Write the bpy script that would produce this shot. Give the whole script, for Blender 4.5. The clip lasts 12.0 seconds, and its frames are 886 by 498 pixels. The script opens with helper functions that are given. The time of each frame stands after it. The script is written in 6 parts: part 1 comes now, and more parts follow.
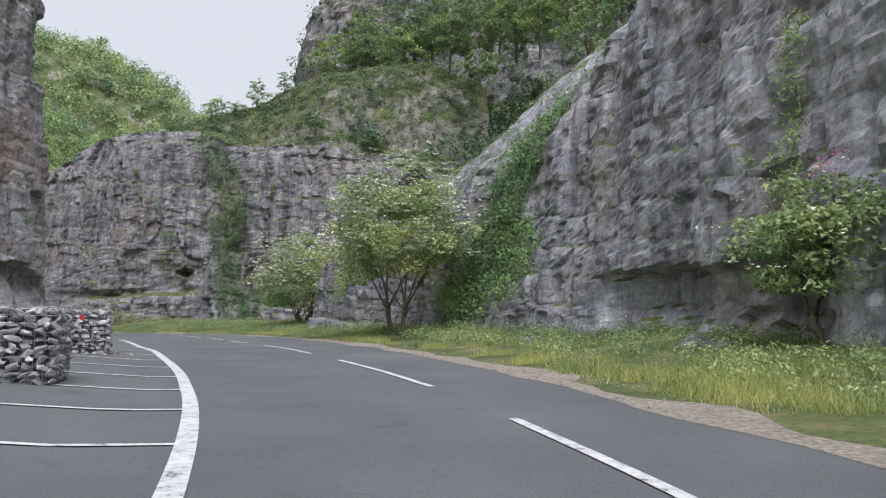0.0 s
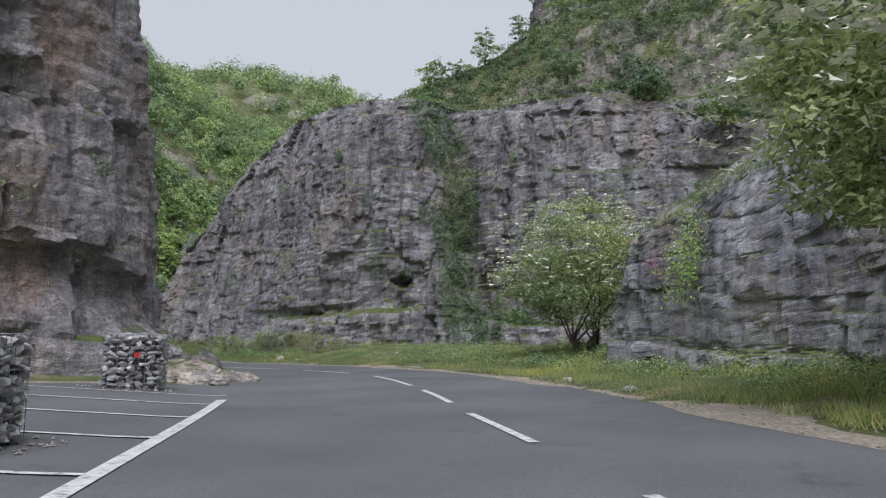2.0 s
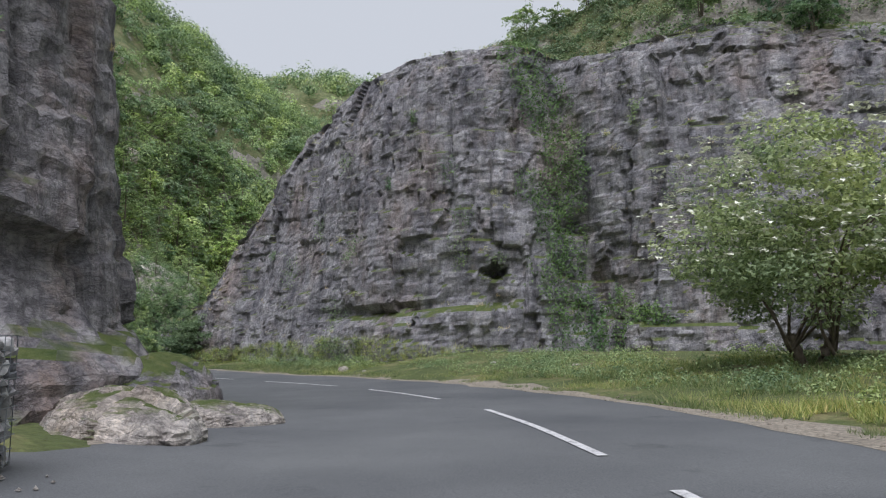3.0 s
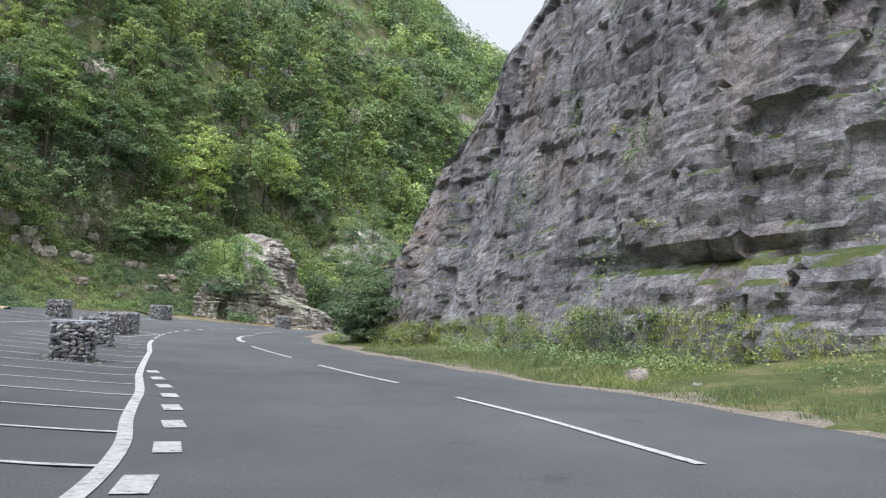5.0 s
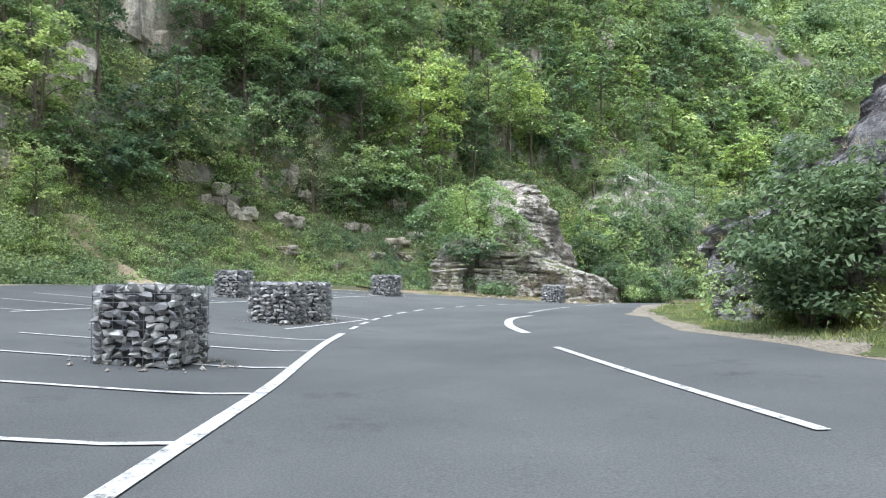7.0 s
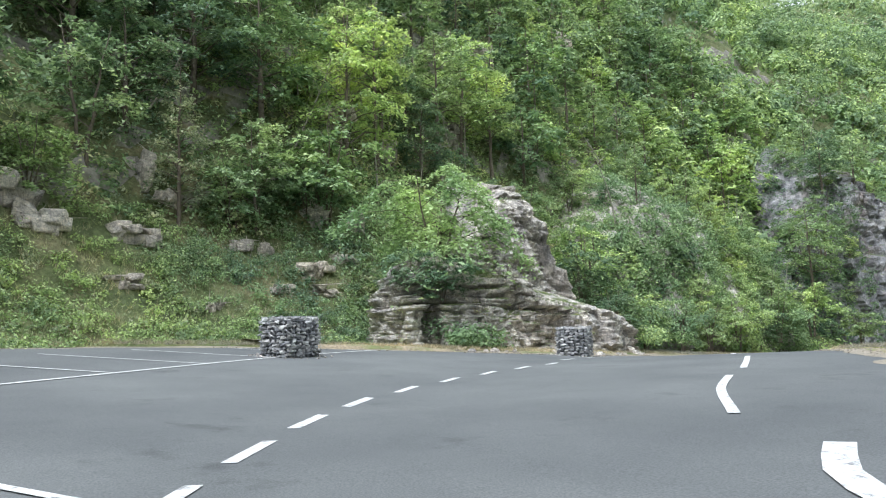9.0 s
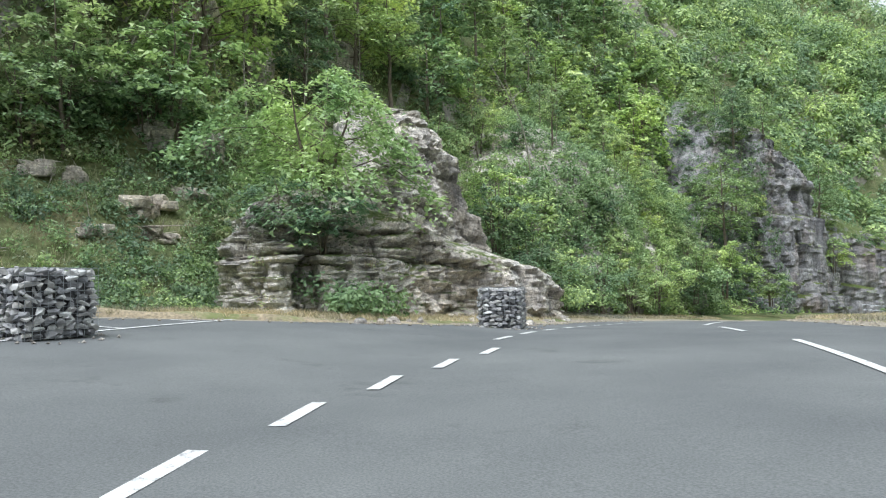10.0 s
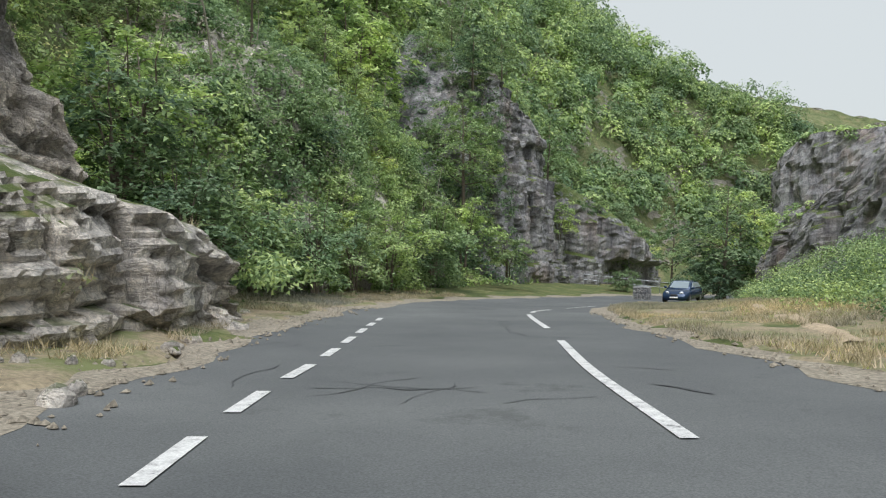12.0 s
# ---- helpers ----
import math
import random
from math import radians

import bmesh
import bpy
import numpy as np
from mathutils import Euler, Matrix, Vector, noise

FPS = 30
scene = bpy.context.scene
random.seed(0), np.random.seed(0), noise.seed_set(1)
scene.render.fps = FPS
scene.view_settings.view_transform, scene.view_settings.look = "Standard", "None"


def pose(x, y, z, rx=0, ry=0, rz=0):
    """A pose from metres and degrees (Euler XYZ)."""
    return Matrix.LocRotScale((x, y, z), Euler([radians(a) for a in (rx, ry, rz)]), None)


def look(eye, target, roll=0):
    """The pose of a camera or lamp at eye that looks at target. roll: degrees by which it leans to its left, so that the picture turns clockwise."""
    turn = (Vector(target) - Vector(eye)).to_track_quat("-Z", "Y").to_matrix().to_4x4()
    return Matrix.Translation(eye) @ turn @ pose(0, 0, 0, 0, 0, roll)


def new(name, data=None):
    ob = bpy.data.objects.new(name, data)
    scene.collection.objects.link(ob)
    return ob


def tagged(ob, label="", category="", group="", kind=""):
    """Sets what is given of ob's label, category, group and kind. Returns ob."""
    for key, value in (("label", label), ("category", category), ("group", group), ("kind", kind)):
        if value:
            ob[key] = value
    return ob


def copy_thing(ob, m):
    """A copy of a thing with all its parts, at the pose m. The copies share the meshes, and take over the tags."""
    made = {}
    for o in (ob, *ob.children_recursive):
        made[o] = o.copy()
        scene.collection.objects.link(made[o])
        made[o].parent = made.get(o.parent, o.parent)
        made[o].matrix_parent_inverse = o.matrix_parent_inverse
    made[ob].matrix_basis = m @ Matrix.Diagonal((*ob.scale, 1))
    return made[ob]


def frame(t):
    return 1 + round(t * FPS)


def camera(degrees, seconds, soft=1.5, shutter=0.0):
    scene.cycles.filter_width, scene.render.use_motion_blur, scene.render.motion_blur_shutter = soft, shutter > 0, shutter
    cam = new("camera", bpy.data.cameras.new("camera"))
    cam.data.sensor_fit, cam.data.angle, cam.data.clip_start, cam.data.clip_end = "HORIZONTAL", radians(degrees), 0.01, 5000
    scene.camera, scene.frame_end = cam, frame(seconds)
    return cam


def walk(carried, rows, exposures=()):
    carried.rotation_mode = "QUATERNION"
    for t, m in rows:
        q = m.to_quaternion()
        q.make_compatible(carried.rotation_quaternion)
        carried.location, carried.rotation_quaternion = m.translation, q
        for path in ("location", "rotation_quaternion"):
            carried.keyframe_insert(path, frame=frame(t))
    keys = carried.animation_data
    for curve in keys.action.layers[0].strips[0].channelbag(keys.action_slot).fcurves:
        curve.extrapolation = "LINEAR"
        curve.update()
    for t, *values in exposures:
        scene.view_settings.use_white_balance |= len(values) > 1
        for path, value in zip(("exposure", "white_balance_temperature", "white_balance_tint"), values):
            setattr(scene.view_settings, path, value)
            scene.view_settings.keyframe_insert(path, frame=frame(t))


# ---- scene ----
cam = camera(62.7, 12.0, soft=1.15)
METRES, EYE, TILT, LEAN, TURN = 112.0, 1.1, 5.0, -1.5, 0.0
ROWS = [
    (0.0, 0.0, 0.0, 0.0, 0.0, 0.0, -0.0),
    (0.5, -0.0079, 0.0469, -0.0045, 5.07, 0.72, 0.45),
    (1.0, -0.02, 0.0937, -0.0086, 9.87, 1.37, 0.97),
    (1.5, -0.0355, 0.1373, -0.0124, 14.04, 1.83, 1.58),
    (2.0, -0.0539, 0.1807, -0.0162, 17.52, 2.02, 2.23),
    (2.5, -0.0746, 0.2229, -0.0198, 20.57, 2.36, 2.79),
    (4.5, -0.1703, 0.3785, -0.036, 34.58, 2.71, 1.93),
    (5.0, -0.201, 0.4127, -0.0402, 41.31, 2.5, 1.64),
    (5.5, -0.2363, 0.4423, -0.0437, 48.08, 2.33, 2.0),
    (6.0, -0.2734, 0.4658, -0.0463, 53.84, 1.73, 2.51),
    (6.5, -0.3122, 0.4854, -0.0483, 57.93, 1.18, 3.63),
    (7.0, -0.3517, 0.5036, -0.0497, 59.86, 1.51, 4.9),
    (9.0, -0.4863, 0.5739, -0.0529, 54.13, 4.7, 6.63),
    (9.5, -0.5138, 0.5939, -0.0533, 49.89, 3.31, 6.53),
    (10.0, -0.5384, 0.6159, -0.0541, 45.78, 0.37, 5.79),
    (10.5, -0.5604, 0.6411, -0.0552, 40.38, -2.37, 4.48),
    (11.0, -0.5797, 0.6676, -0.0564, 33.99, -4.03, 3.43),
    (11.5, -0.5977, 0.6978, -0.0583, 28.33, -4.83, 3.05),
    (12.0, -0.6141, 0.729, -0.0605, 23.52, -4.66, 2.51),
]
EXPOSURES = [(0.0, 0.2, 5900, 18), (1.0, -0.05, 5850, 18), (2.0, -0.1, 5850, 18), (4.5, 0.22, 5850, 18), (5.5, 0.62, 5800, 14), (6.5, 0.78, 5700, 12), (9.5, 0.72, 5750, 10), (10.5, 0.58, 5900, 9), (12.0, 0.12, 6050, 11)]
walk(cam, [(t, pose(0, 0, EYE, TILT, LEAN, TURN) @ pose(METRES * x, METRES * y, METRES * z, 90 + pitch, roll, yaw)) for t, x, y, z, yaw, pitch, roll in ROWS], EXPOSURES)

# ---------------------------------------------------------------- light
SUN_EL, SUN_AZ = 64.0, 168.0
world = bpy.data.worlds.new("overcast_sky")
scene.world = world
world.use_nodes = True
wn = world.node_tree
sky = wn.nodes.new("ShaderNodeTexSky")
sky.sky_type, sky.sun_disc = "NISHITA", False
sky.sun_elevation, sky.sun_rotation = radians(SUN_EL), radians(SUN_AZ)
sky.air_density, sky.dust_density, sky.ozone_density = 1.0, 6.0, 1.0
cloud = wn.nodes.new("ShaderNodeMixRGB")
cloud.inputs["Fac"].default_value = 0.87
cloud.inputs["Color2"].default_value = (6.55, 6.72, 6.3, 1)
wn.links.new(sky.outputs["Color"], cloud.inputs["Color1"])
wbg = wn.nodes["Background"]
wn.links.new(cloud.outputs["Color"], wbg.inputs["Color"])
wbg.inputs["Strength"].default_value = 0.110
lamp = bpy.data.lights.new("sun", "SUN")
lamp.energy, lamp.angle, lamp.color = 2.7, radians(42), (1.0, 0.985, 0.965)
sun = new("sun", lamp)
sun.matrix_world = look((0, 0, 60), Vector((0, 0, 60)) - Vector((math.sin(radians(SUN_AZ)) * math.cos(radians(SUN_EL)), math.cos(radians(SUN_AZ)) * math.cos(radians(SUN_EL)), math.sin(radians(SUN_EL)))))

# ---------------------------------------------------------------- noise


def hash3(a, b, c, seed):
    n = (a * 374761393 + b * 668265263 + c * 1442695041 + seed * 974711) & 0xFFFFFFFF
    n = ((n ^ (n >> 13)) * 1274126177) & 0xFFFFFFFF
    n = ((n ^ (n >> 15)) * 2246822519) & 0xFFFFFFFF
    return ((n ^ (n >> 16)) & 0xFFFFFF) / float(0xFFFFFF)


def vnoise(p, seed=0):
    """Smooth value noise, -1 to 1."""
    i = np.floor(p).astype(np.int64)
    f = p - i
    f = f * f * (3 - 2 * f)
    out = np.zeros(len(p))
    for dx in (0, 1):
        for dy in (0, 1):
            for dz in (0, 1):
                w = (f[:, 0] if dx else 1 - f[:, 0]) * (f[:, 1] if dy else 1 - f[:, 1]) * (f[:, 2] if dz else 1 - f[:, 2])
                out += w * hash3(i[:, 0] + dx, i[:, 1] + dy, i[:, 2] + dz, seed)
    return out * 2 - 1


def fbm(p, seed=0, octaves=4):
    out, a = np.zeros(len(p)), 0.5
    for k in range(octaves):
        out += a * vnoise(p * 2.03 ** k + 17.3 * k, seed + k)
        a *= 0.5
    return out


def cells(p, seed=0):
    """Cells like split blocks: each one's own value, and the distance to its border."""
    i = np.floor(p).astype(np.int64)
    f1, f2, val = np.full(len(p), 9.0), np.full(len(p), 9.0), np.zeros(len(p))
    for dx in (-1, 0, 1):
        for dy in (-1, 0, 1):
            for dz in (-1, 0, 1):
                a, b, c = i[:, 0] + dx, i[:, 1] + dy, i[:, 2] + dz
                q = np.stack([a + hash3(a, b, c, seed + 1), b + hash3(a, b, c, seed + 2), c + hash3(a, b, c, seed + 3)], 1)
                d = np.sqrt(((q - p) ** 2).sum(1))
                near = d < f1
                f2 = np.where(near, f1, np.minimum(f2, d))
                val = np.where(near, hash3(a, b, c, seed + 4), val)
                f1 = np.where(near, d, f1)
    return val, f2 - f1


def split(p, wide, tall, seed=0, turn=0.5):
    """Rock split along uneven beds and upright joints: how far each block stands out and leans, 0 to 1, and the distance to its joints in metres."""
    c, n = math.cos(turn), math.sin(turn)
    x, y = c * p[:, 0] + n * p[:, 1], c * p[:, 1] - n * p[:, 0]
    z = p[:, 2] / tall
    z = z + 0.32 * vnoise(np.c_[z * 0.9, z * 0, z * 0 + seed], seed + 6)
    kz = np.floor(z).astype(np.int64)
    w = wide * (0.55 + 1.1 * hash3(kz, kz * 0 + 3, kz * 0, seed))
    x, y = x / w + 9 * hash3(kz, kz * 0 + 1, kz * 0, seed), y / w + 9 * hash3(kz, kz * 0 + 2, kz * 0, seed)
    kx, ky = np.floor(x).astype(np.int64), np.floor(y).astype(np.int64)
    fx, fy, fz = x - kx, y - ky, z - kz
    e = np.minimum(np.minimum(np.minimum(fx, 1 - fx), np.minimum(fy, 1 - fy)) * w, np.minimum(fz, 1 - fz) * tall)
    lean = (hash3(kx, ky, kz, seed + 1) - 0.5) * (fx - 0.5) + (hash3(kx, ky, kz, seed + 2) - 0.5) * (fy - 0.5) + (hash3(kx, ky, kz, seed + 3) - 0.3) * (fz - 0.5)
    return hash3(kx, ky, kz, seed) + 0.9 * lean, e


def rock_shift(p, seed=0, size=1.0):
    """How far a weathered limestone face stands out: three sizes of split blocks, beds and joints."""
    warp = np.stack([vnoise(p / 1.9, seed + 40 + k) for k in range(3)], 1)
    dip = np.c_[p[:, :2], p[:, 2] + 0.05 * p[:, 0] + 0.3 * vnoise(p / 9.0, seed + 5)]
    v1, e1 = split(dip + 0.35 * warp, 2.6 * size, 5.2 * size, seed + 10, 0.5)
    v2, e2 = split(dip + 0.22 * warp, 1.0 * size, 1.25 * size, seed + 20, 0.8)
    v3, e3 = split(dip + 0.15 * warp, 0.6 * size, 0.42 * size, seed + 30, 0.25)
    v4, e4 = cells(p / (np.array([0.7, 0.7, 0.6]) * size), seed + 50)
    part = 0.35 + 0.65 * smooth(-0.4, 0.2, vnoise(p / 4.5, seed + 60))
    rib = fbm(p / np.array([1.4, 1.4, 9.0]), seed + 31, 3)
    return size * (0.75 * fbm(p / 7.0, seed + 1, 2) + 0.35 * rib + 0.95 * (v1 - 0.5) - 0.1 * np.exp(-(e1 / 0.1) ** 2) + (0.5 + 0.5 * part) * (0.46 * (v2 - 0.5) - 0.07 * np.exp(-(e2 / 0.08) ** 2))
                   + 0.17 * (v3 - 0.5) * (0.3 + 0.7 * part) - 0.03 * np.exp(-(e3 / 0.07) ** 2) + 0.08 * (v4 - 0.5) + 0.07 * fbm(p / 0.35, seed + 3, 2))


def smooth(a, b, x):
    t = np.clip((x - a) / (b - a), 0, 1)
    return t * t * (3 - 2 * t)


def spline(ctrl, step):
    """A smooth line through the rows of ctrl, in even steps of its first two columns."""
    c = np.asarray(ctrl, float)
    p = np.vstack([2 * c[0] - c[1], c, 2 * c[-1] - c[-2]])
    out = []
    for k in range(1, len(p) - 2):
        t = np.linspace(0, 1, 24, endpoint=False)[:, None]
        a, b, d, e = p[k - 1], p[k], p[k + 1], p[k + 2]
        out.append(0.5 * (2 * b + (d - a) * t + (2 * a - 5 * b + 4 * d - e) * t ** 2 + (3 * b - a - 3 * d + e) * t ** 3))
    out = np.vstack(out + [c[-1:]])
    s = np.r_[0, np.cumsum(np.linalg.norm(np.diff(out[:, :2], axis=0), axis=1))]
    n = max(2, int(s[-1] / step) + 1)
    u = np.linspace(0, s[-1], n)
    return u, np.stack([np.interp(u, s, out[:, j]) for j in range(c.shape[1])], 1)


# ---------------------------------------------------------------- materials
def material(name):
    m = bpy.data.materials.new(name)
    m.use_nodes = True
    nt = m.node_tree
    return m, nt, nt.nodes["Principled BSDF"]


def node(nt, kind, **values):
    n = nt.nodes.new(kind)
    for key, value in values.items():
        n.inputs[key.replace("_", " ")].default_value = value
    return n


def tex(nt, scale, detail=4, stretch=(1, 1, 1), rough=0.6):
    """Noise at real size: scale is in cycles a metre."""
    g = nt.nodes.new("ShaderNodeNewGeometry")
    mp = nt.nodes.new("ShaderNodeMapping")
    mp.inputs["Scale"].default_value = stretch
    n = node(nt, "ShaderNodeTexNoise", Scale=scale, Detail=detail, Roughness=rough)
    nt.links.new(g.outputs["Position"], mp.inputs["Vector"])
    nt.links.new(mp.outputs["Vector"], n.inputs["Vector"])
    return n.outputs["Fac"]


def ramp(nt, fac, stops):
    r = nt.nodes.new("ShaderNodeValToRGB")
    e = r.color_ramp.elements
    while len(e) < len(stops):
        e.new(0.5)
    for k, (at, col) in enumerate(stops):
        e[k].position = at
        e[k].color = (*col, 1) if len(col) == 3 else col
    nt.links.new(fac, r.inputs["Fac"])
    return r.outputs["Color"]


def mix(nt, fac, a, b, kind="MIX"):
    n = nt.nodes.new("ShaderNodeMixRGB")
    n.blend_type = kind
    for sock, v in (("Fac", fac), ("Color1", a), ("Color2", b)):
        if isinstance(v, (int, float)):
            n.inputs[sock].default_value = v
        elif isinstance(v, tuple):
            n.inputs[sock].default_value = (*v, 1)
        else:
            nt.links.new(v, n.inputs[sock])
    return n.outputs["Color"]


def math_node(nt, op, a, b=0.0):
    n = nt.nodes.new("ShaderNodeMath")
    n.operation = op
    for k, v in enumerate((a, b)):
        if isinstance(v, (int, float)):
            n.inputs[k].default_value = v
        else:
            nt.links.new(v, n.inputs[k])
    return n.outputs[0]


def bump(nt, bsdf, height, strength=0.5, distance=0.05):
    b = node(nt, "ShaderNodeBump", Strength=strength, Distance=distance)
    nt.links.new(height, b.inputs["Height"])
    nt.links.new(b.outputs["Normal"], bsdf.inputs["Normal"])


def up_slope(nt):
    g = nt.nodes.new("ShaderNodeNewGeometry")
    s = nt.nodes.new("ShaderNodeSeparateXYZ")
    nt.links.new(g.outputs["Normal"], s.inputs[0])
    return s.outputs["Z"]


def cracks(nt, scale, stretch=(1, 1, 1), feature="DISTANCE_TO_EDGE"):
    """Broken blocks: distance to the joints, or a tone for each block."""
    g = nt.nodes.new("ShaderNodeNewGeometry")
    w = node(nt, "ShaderNodeTexNoise", Scale=scale * 0.8, Detail=4)
    nt.links.new(g.outputs["Position"], w.inputs["Vector"])
    add = nt.nodes.new("ShaderNodeVectorMath")
    add.operation = "MULTIPLY_ADD"
    add.inputs[1].default_value = (0.5 / scale,) * 3
    nt.links.new(w.outputs["Color"], add.inputs[0])
    nt.links.new(g.outputs["Position"], add.inputs[2])
    mp = nt.nodes.new("ShaderNodeMapping")
    mp.inputs["Scale"].default_value = stretch
    nt.links.new(add.outputs[0], mp.inputs["Vector"])
    v = nt.nodes.new("ShaderNodeTexVoronoi")
    v.feature = feature
    v.inputs["Scale"].default_value = scale
    nt.links.new(mp.outputs["Vector"], v.inputs["Vector"])
    return v.outputs["Distance" if feature == "DISTANCE_TO_EDGE" else "Color"]


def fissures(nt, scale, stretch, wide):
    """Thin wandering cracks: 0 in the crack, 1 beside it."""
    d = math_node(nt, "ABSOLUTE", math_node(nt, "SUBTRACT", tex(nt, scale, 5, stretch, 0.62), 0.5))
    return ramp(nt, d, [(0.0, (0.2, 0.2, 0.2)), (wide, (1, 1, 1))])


def rock_material(name, dark, mid, light, warm, moss_from=0.62, rusty=0.6, crisp=1.0):
    m, nt, b = material(name)
    base = ramp(nt, tex(nt, 0.5, 8, (1, 1, 0.7), 0.68), [(0.32, dark), (0.5, mid), (0.68, light)])
    speck = ramp(nt, tex(nt, 6.0, 7, rough=0.8), [(0.32, (0.55, 0.55, 0.57)), (0.5, (1, 1, 1)), (0.66, (1.45, 1.45, 1.42))])
    col = mix(nt, 0.85, base, speck, "MULTIPLY")
    tone = nt.nodes.new("ShaderNodeSeparateColor")
    nt.links.new(cracks(nt, 2.4, (1, 1, 1.7), "F1"), tone.inputs[0])
    col = mix(nt, 0.55, col, ramp(nt, tone.outputs[0], [(0.0, (0.7, 0.7, 0.73)), (0.5, (1, 1, 1)), (1.0, (1.3, 1.29, 1.26))]), "MULTIPLY")
    rust = ramp(nt, tex(nt, 0.28, 5, (1, 1, 0.55)), [(0.52, (0, 0, 0)), (0.68, (1, 1, 1))])
    col = mix(nt, math_node(nt, "MULTIPLY", rust, rusty), col, mix(nt, 1.0, speck, warm, "MULTIPLY"))
    stain = ramp(nt, tex(nt, 1.5, 6, rough=0.7), [(0.52, (0, 0, 0)), (0.66, (1, 1, 1))])
    col = mix(nt, math_node(nt, "MULTIPLY", stain, 0.35 * rusty + 0.1), col, tuple(0.9 * c for c in warm))
    streak = ramp(nt, tex(nt, 1.3, 6, (1, 1, 0.07), 0.65), [(0.36, (1.25, 1.26, 1.27)), (0.48, (1, 1, 1)), (0.64, (0.42, 0.43, 0.46))])
    col = mix(nt, 0.8, col, streak, "MULTIPLY")
    lichen = ramp(nt, tex(nt, 3.4, 6, rough=0.7), [(0.58, (0, 0, 0)), (0.68, (1, 1, 1))])
    col = mix(nt, math_node(nt, "MULTIPLY", lichen, 0.4), col, (0.56, 0.56, 0.54))
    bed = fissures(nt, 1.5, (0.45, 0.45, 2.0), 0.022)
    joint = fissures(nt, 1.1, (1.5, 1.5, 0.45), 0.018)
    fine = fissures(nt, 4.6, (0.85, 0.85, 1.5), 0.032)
    # thin crack lines, multiplied dark into the colour and used in the bump
    crack_lines = mix(nt, 1.0, mix(nt, 1.0, bed, joint, "MULTIPLY"), fine, "MULTIPLY") if crisp == 1 else joint
    col = mix(nt, 0.42 * crisp, col, crack_lines, "MULTIPLY")
    grass = ramp(nt, tex(nt, 3.0, 4), [(0.3, (0.08, 0.12, 0.035)), (0.6, (0.15, 0.18, 0.06)), (0.75, (0.28, 0.24, 0.11))])
    lie = math_node(nt, "ADD", up_slope(nt), math_node(nt, "MULTIPLY", math_node(nt, "SUBTRACT", tex(nt, 0.6, 4), 0.5), 0.9))
    cover = ramp(nt, lie, [(moss_from - 0.06, (0, 0, 0)), (moss_from + 0.1, (1, 1, 1))])
    col = mix(nt, cover, col, grass)
    nt.links.new(col, b.inputs["Base Color"])
    b.inputs["Roughness"].default_value = 0.9
    b.inputs["Specular IOR Level"].default_value = 0.25
    rough = math_node(nt, "ADD", tex(nt, 2.4, 8, (1, 1, 1.6), 0.7), math_node(nt, "MULTIPLY", tex(nt, 11.0, 6, rough=0.75), 0.6))
    rough = math_node(nt, "ADD", rough, math_node(nt, "MULTIPLY", crack_lines, 0.22))
    rough = math_node(nt, "ADD", rough, math_node(nt, "MULTIPLY", tone.outputs[1], 0.25))
    bump(nt, b, rough, 0.8 * crisp, 0.16)
    return m


def leaf_material(name, dark, mid, light, differ=1.0):
    m, nt, b = material(name)
    dark, mid, light = (tuple(1.55 * k * (0.9 * c + 0.1 * sum(q) / 3) for c, k in zip(q, (1.13, 1.0, 1.3))) for q in (dark, mid, light))
    g = nt.nodes.new("ShaderNodeNewGeometry")
    col = ramp(nt, g.outputs["Random Per Island"], [(0.03, tuple(0.75 * c for c in dark)), (0.5, mid), (0.97, light)])
    col = mix(nt, 1.0, col, ramp(nt, tex(nt, 0.35, 3), [(0.3, (0.7, 0.76, 0.8)), (0.7, (1.26, 1.18, 1.05))]), "MULTIPLY")
    col = mix(nt, 1.0, col, ramp(nt, tex(nt, 0.09, 3), [(0.35, (0.72, 0.78, 0.86)), (0.65, (1.22, 1.16, 1.0))]), "MULTIPLY")
    info = nt.nodes.new("ShaderNodeObjectInfo")
    col = mix(nt, differ, col, ramp(nt, info.outputs["Random"], [(0.0, (0.52, 0.6, 0.68)), (0.5, (1, 1, 1)), (1.0, (1.32, 1.27, 1.08))]), "MULTIPLY")
    nt.links.new(col, b.inputs["Base Color"])
    b.inputs["Roughness"].default_value = 0.6
    b.inputs["Specular IOR Level"].default_value = 0.16
    t = nt.nodes.new("ShaderNodeBsdfTranslucent")
    nt.links.new(mix(nt, 1.0, col, (1.2, 1.25, 0.92), "MULTIPLY"), t.inputs["Color"])
    mx = nt.nodes.new("ShaderNodeMixShader")
    mx.inputs[0].default_value = 0.34
    nt.links.new(b.outputs[0], mx.inputs[1])
    nt.links.new(t.outputs[0], mx.inputs[2])
    nt.links.new(mx.outputs[0], nt.nodes["Material Output"].inputs["Surface"])
    return m


def plain(name, col, rough=0.6, metal=0.0, scale=6.0, vary=0.25, bumps=0.0):
    m, nt, b = material(name)
    lo, hi = tuple(c * (1 - vary) for c in col), tuple(min(1, c * (1 + vary)) for c in col)
    c1 = ramp(nt, tex(nt, scale, 6), [(0.3, lo), (0.7, hi)])
    c2 = ramp(nt, tex(nt, scale * 0.13, 3), [(0.3, (0.85, 0.85, 0.85)), (0.7, (1.12, 1.12, 1.12))])
    nt.links.new(mix(nt, 1.0, c1, c2, "MULTIPLY"), b.inputs["Base Color"])
    b.inputs["Roughness"].default_value = rough
    b.inputs["Metallic"].default_value = metal
    if bumps:
        bump(nt, b, tex(nt, scale * 3, 5), bumps, 0.02)
    return m


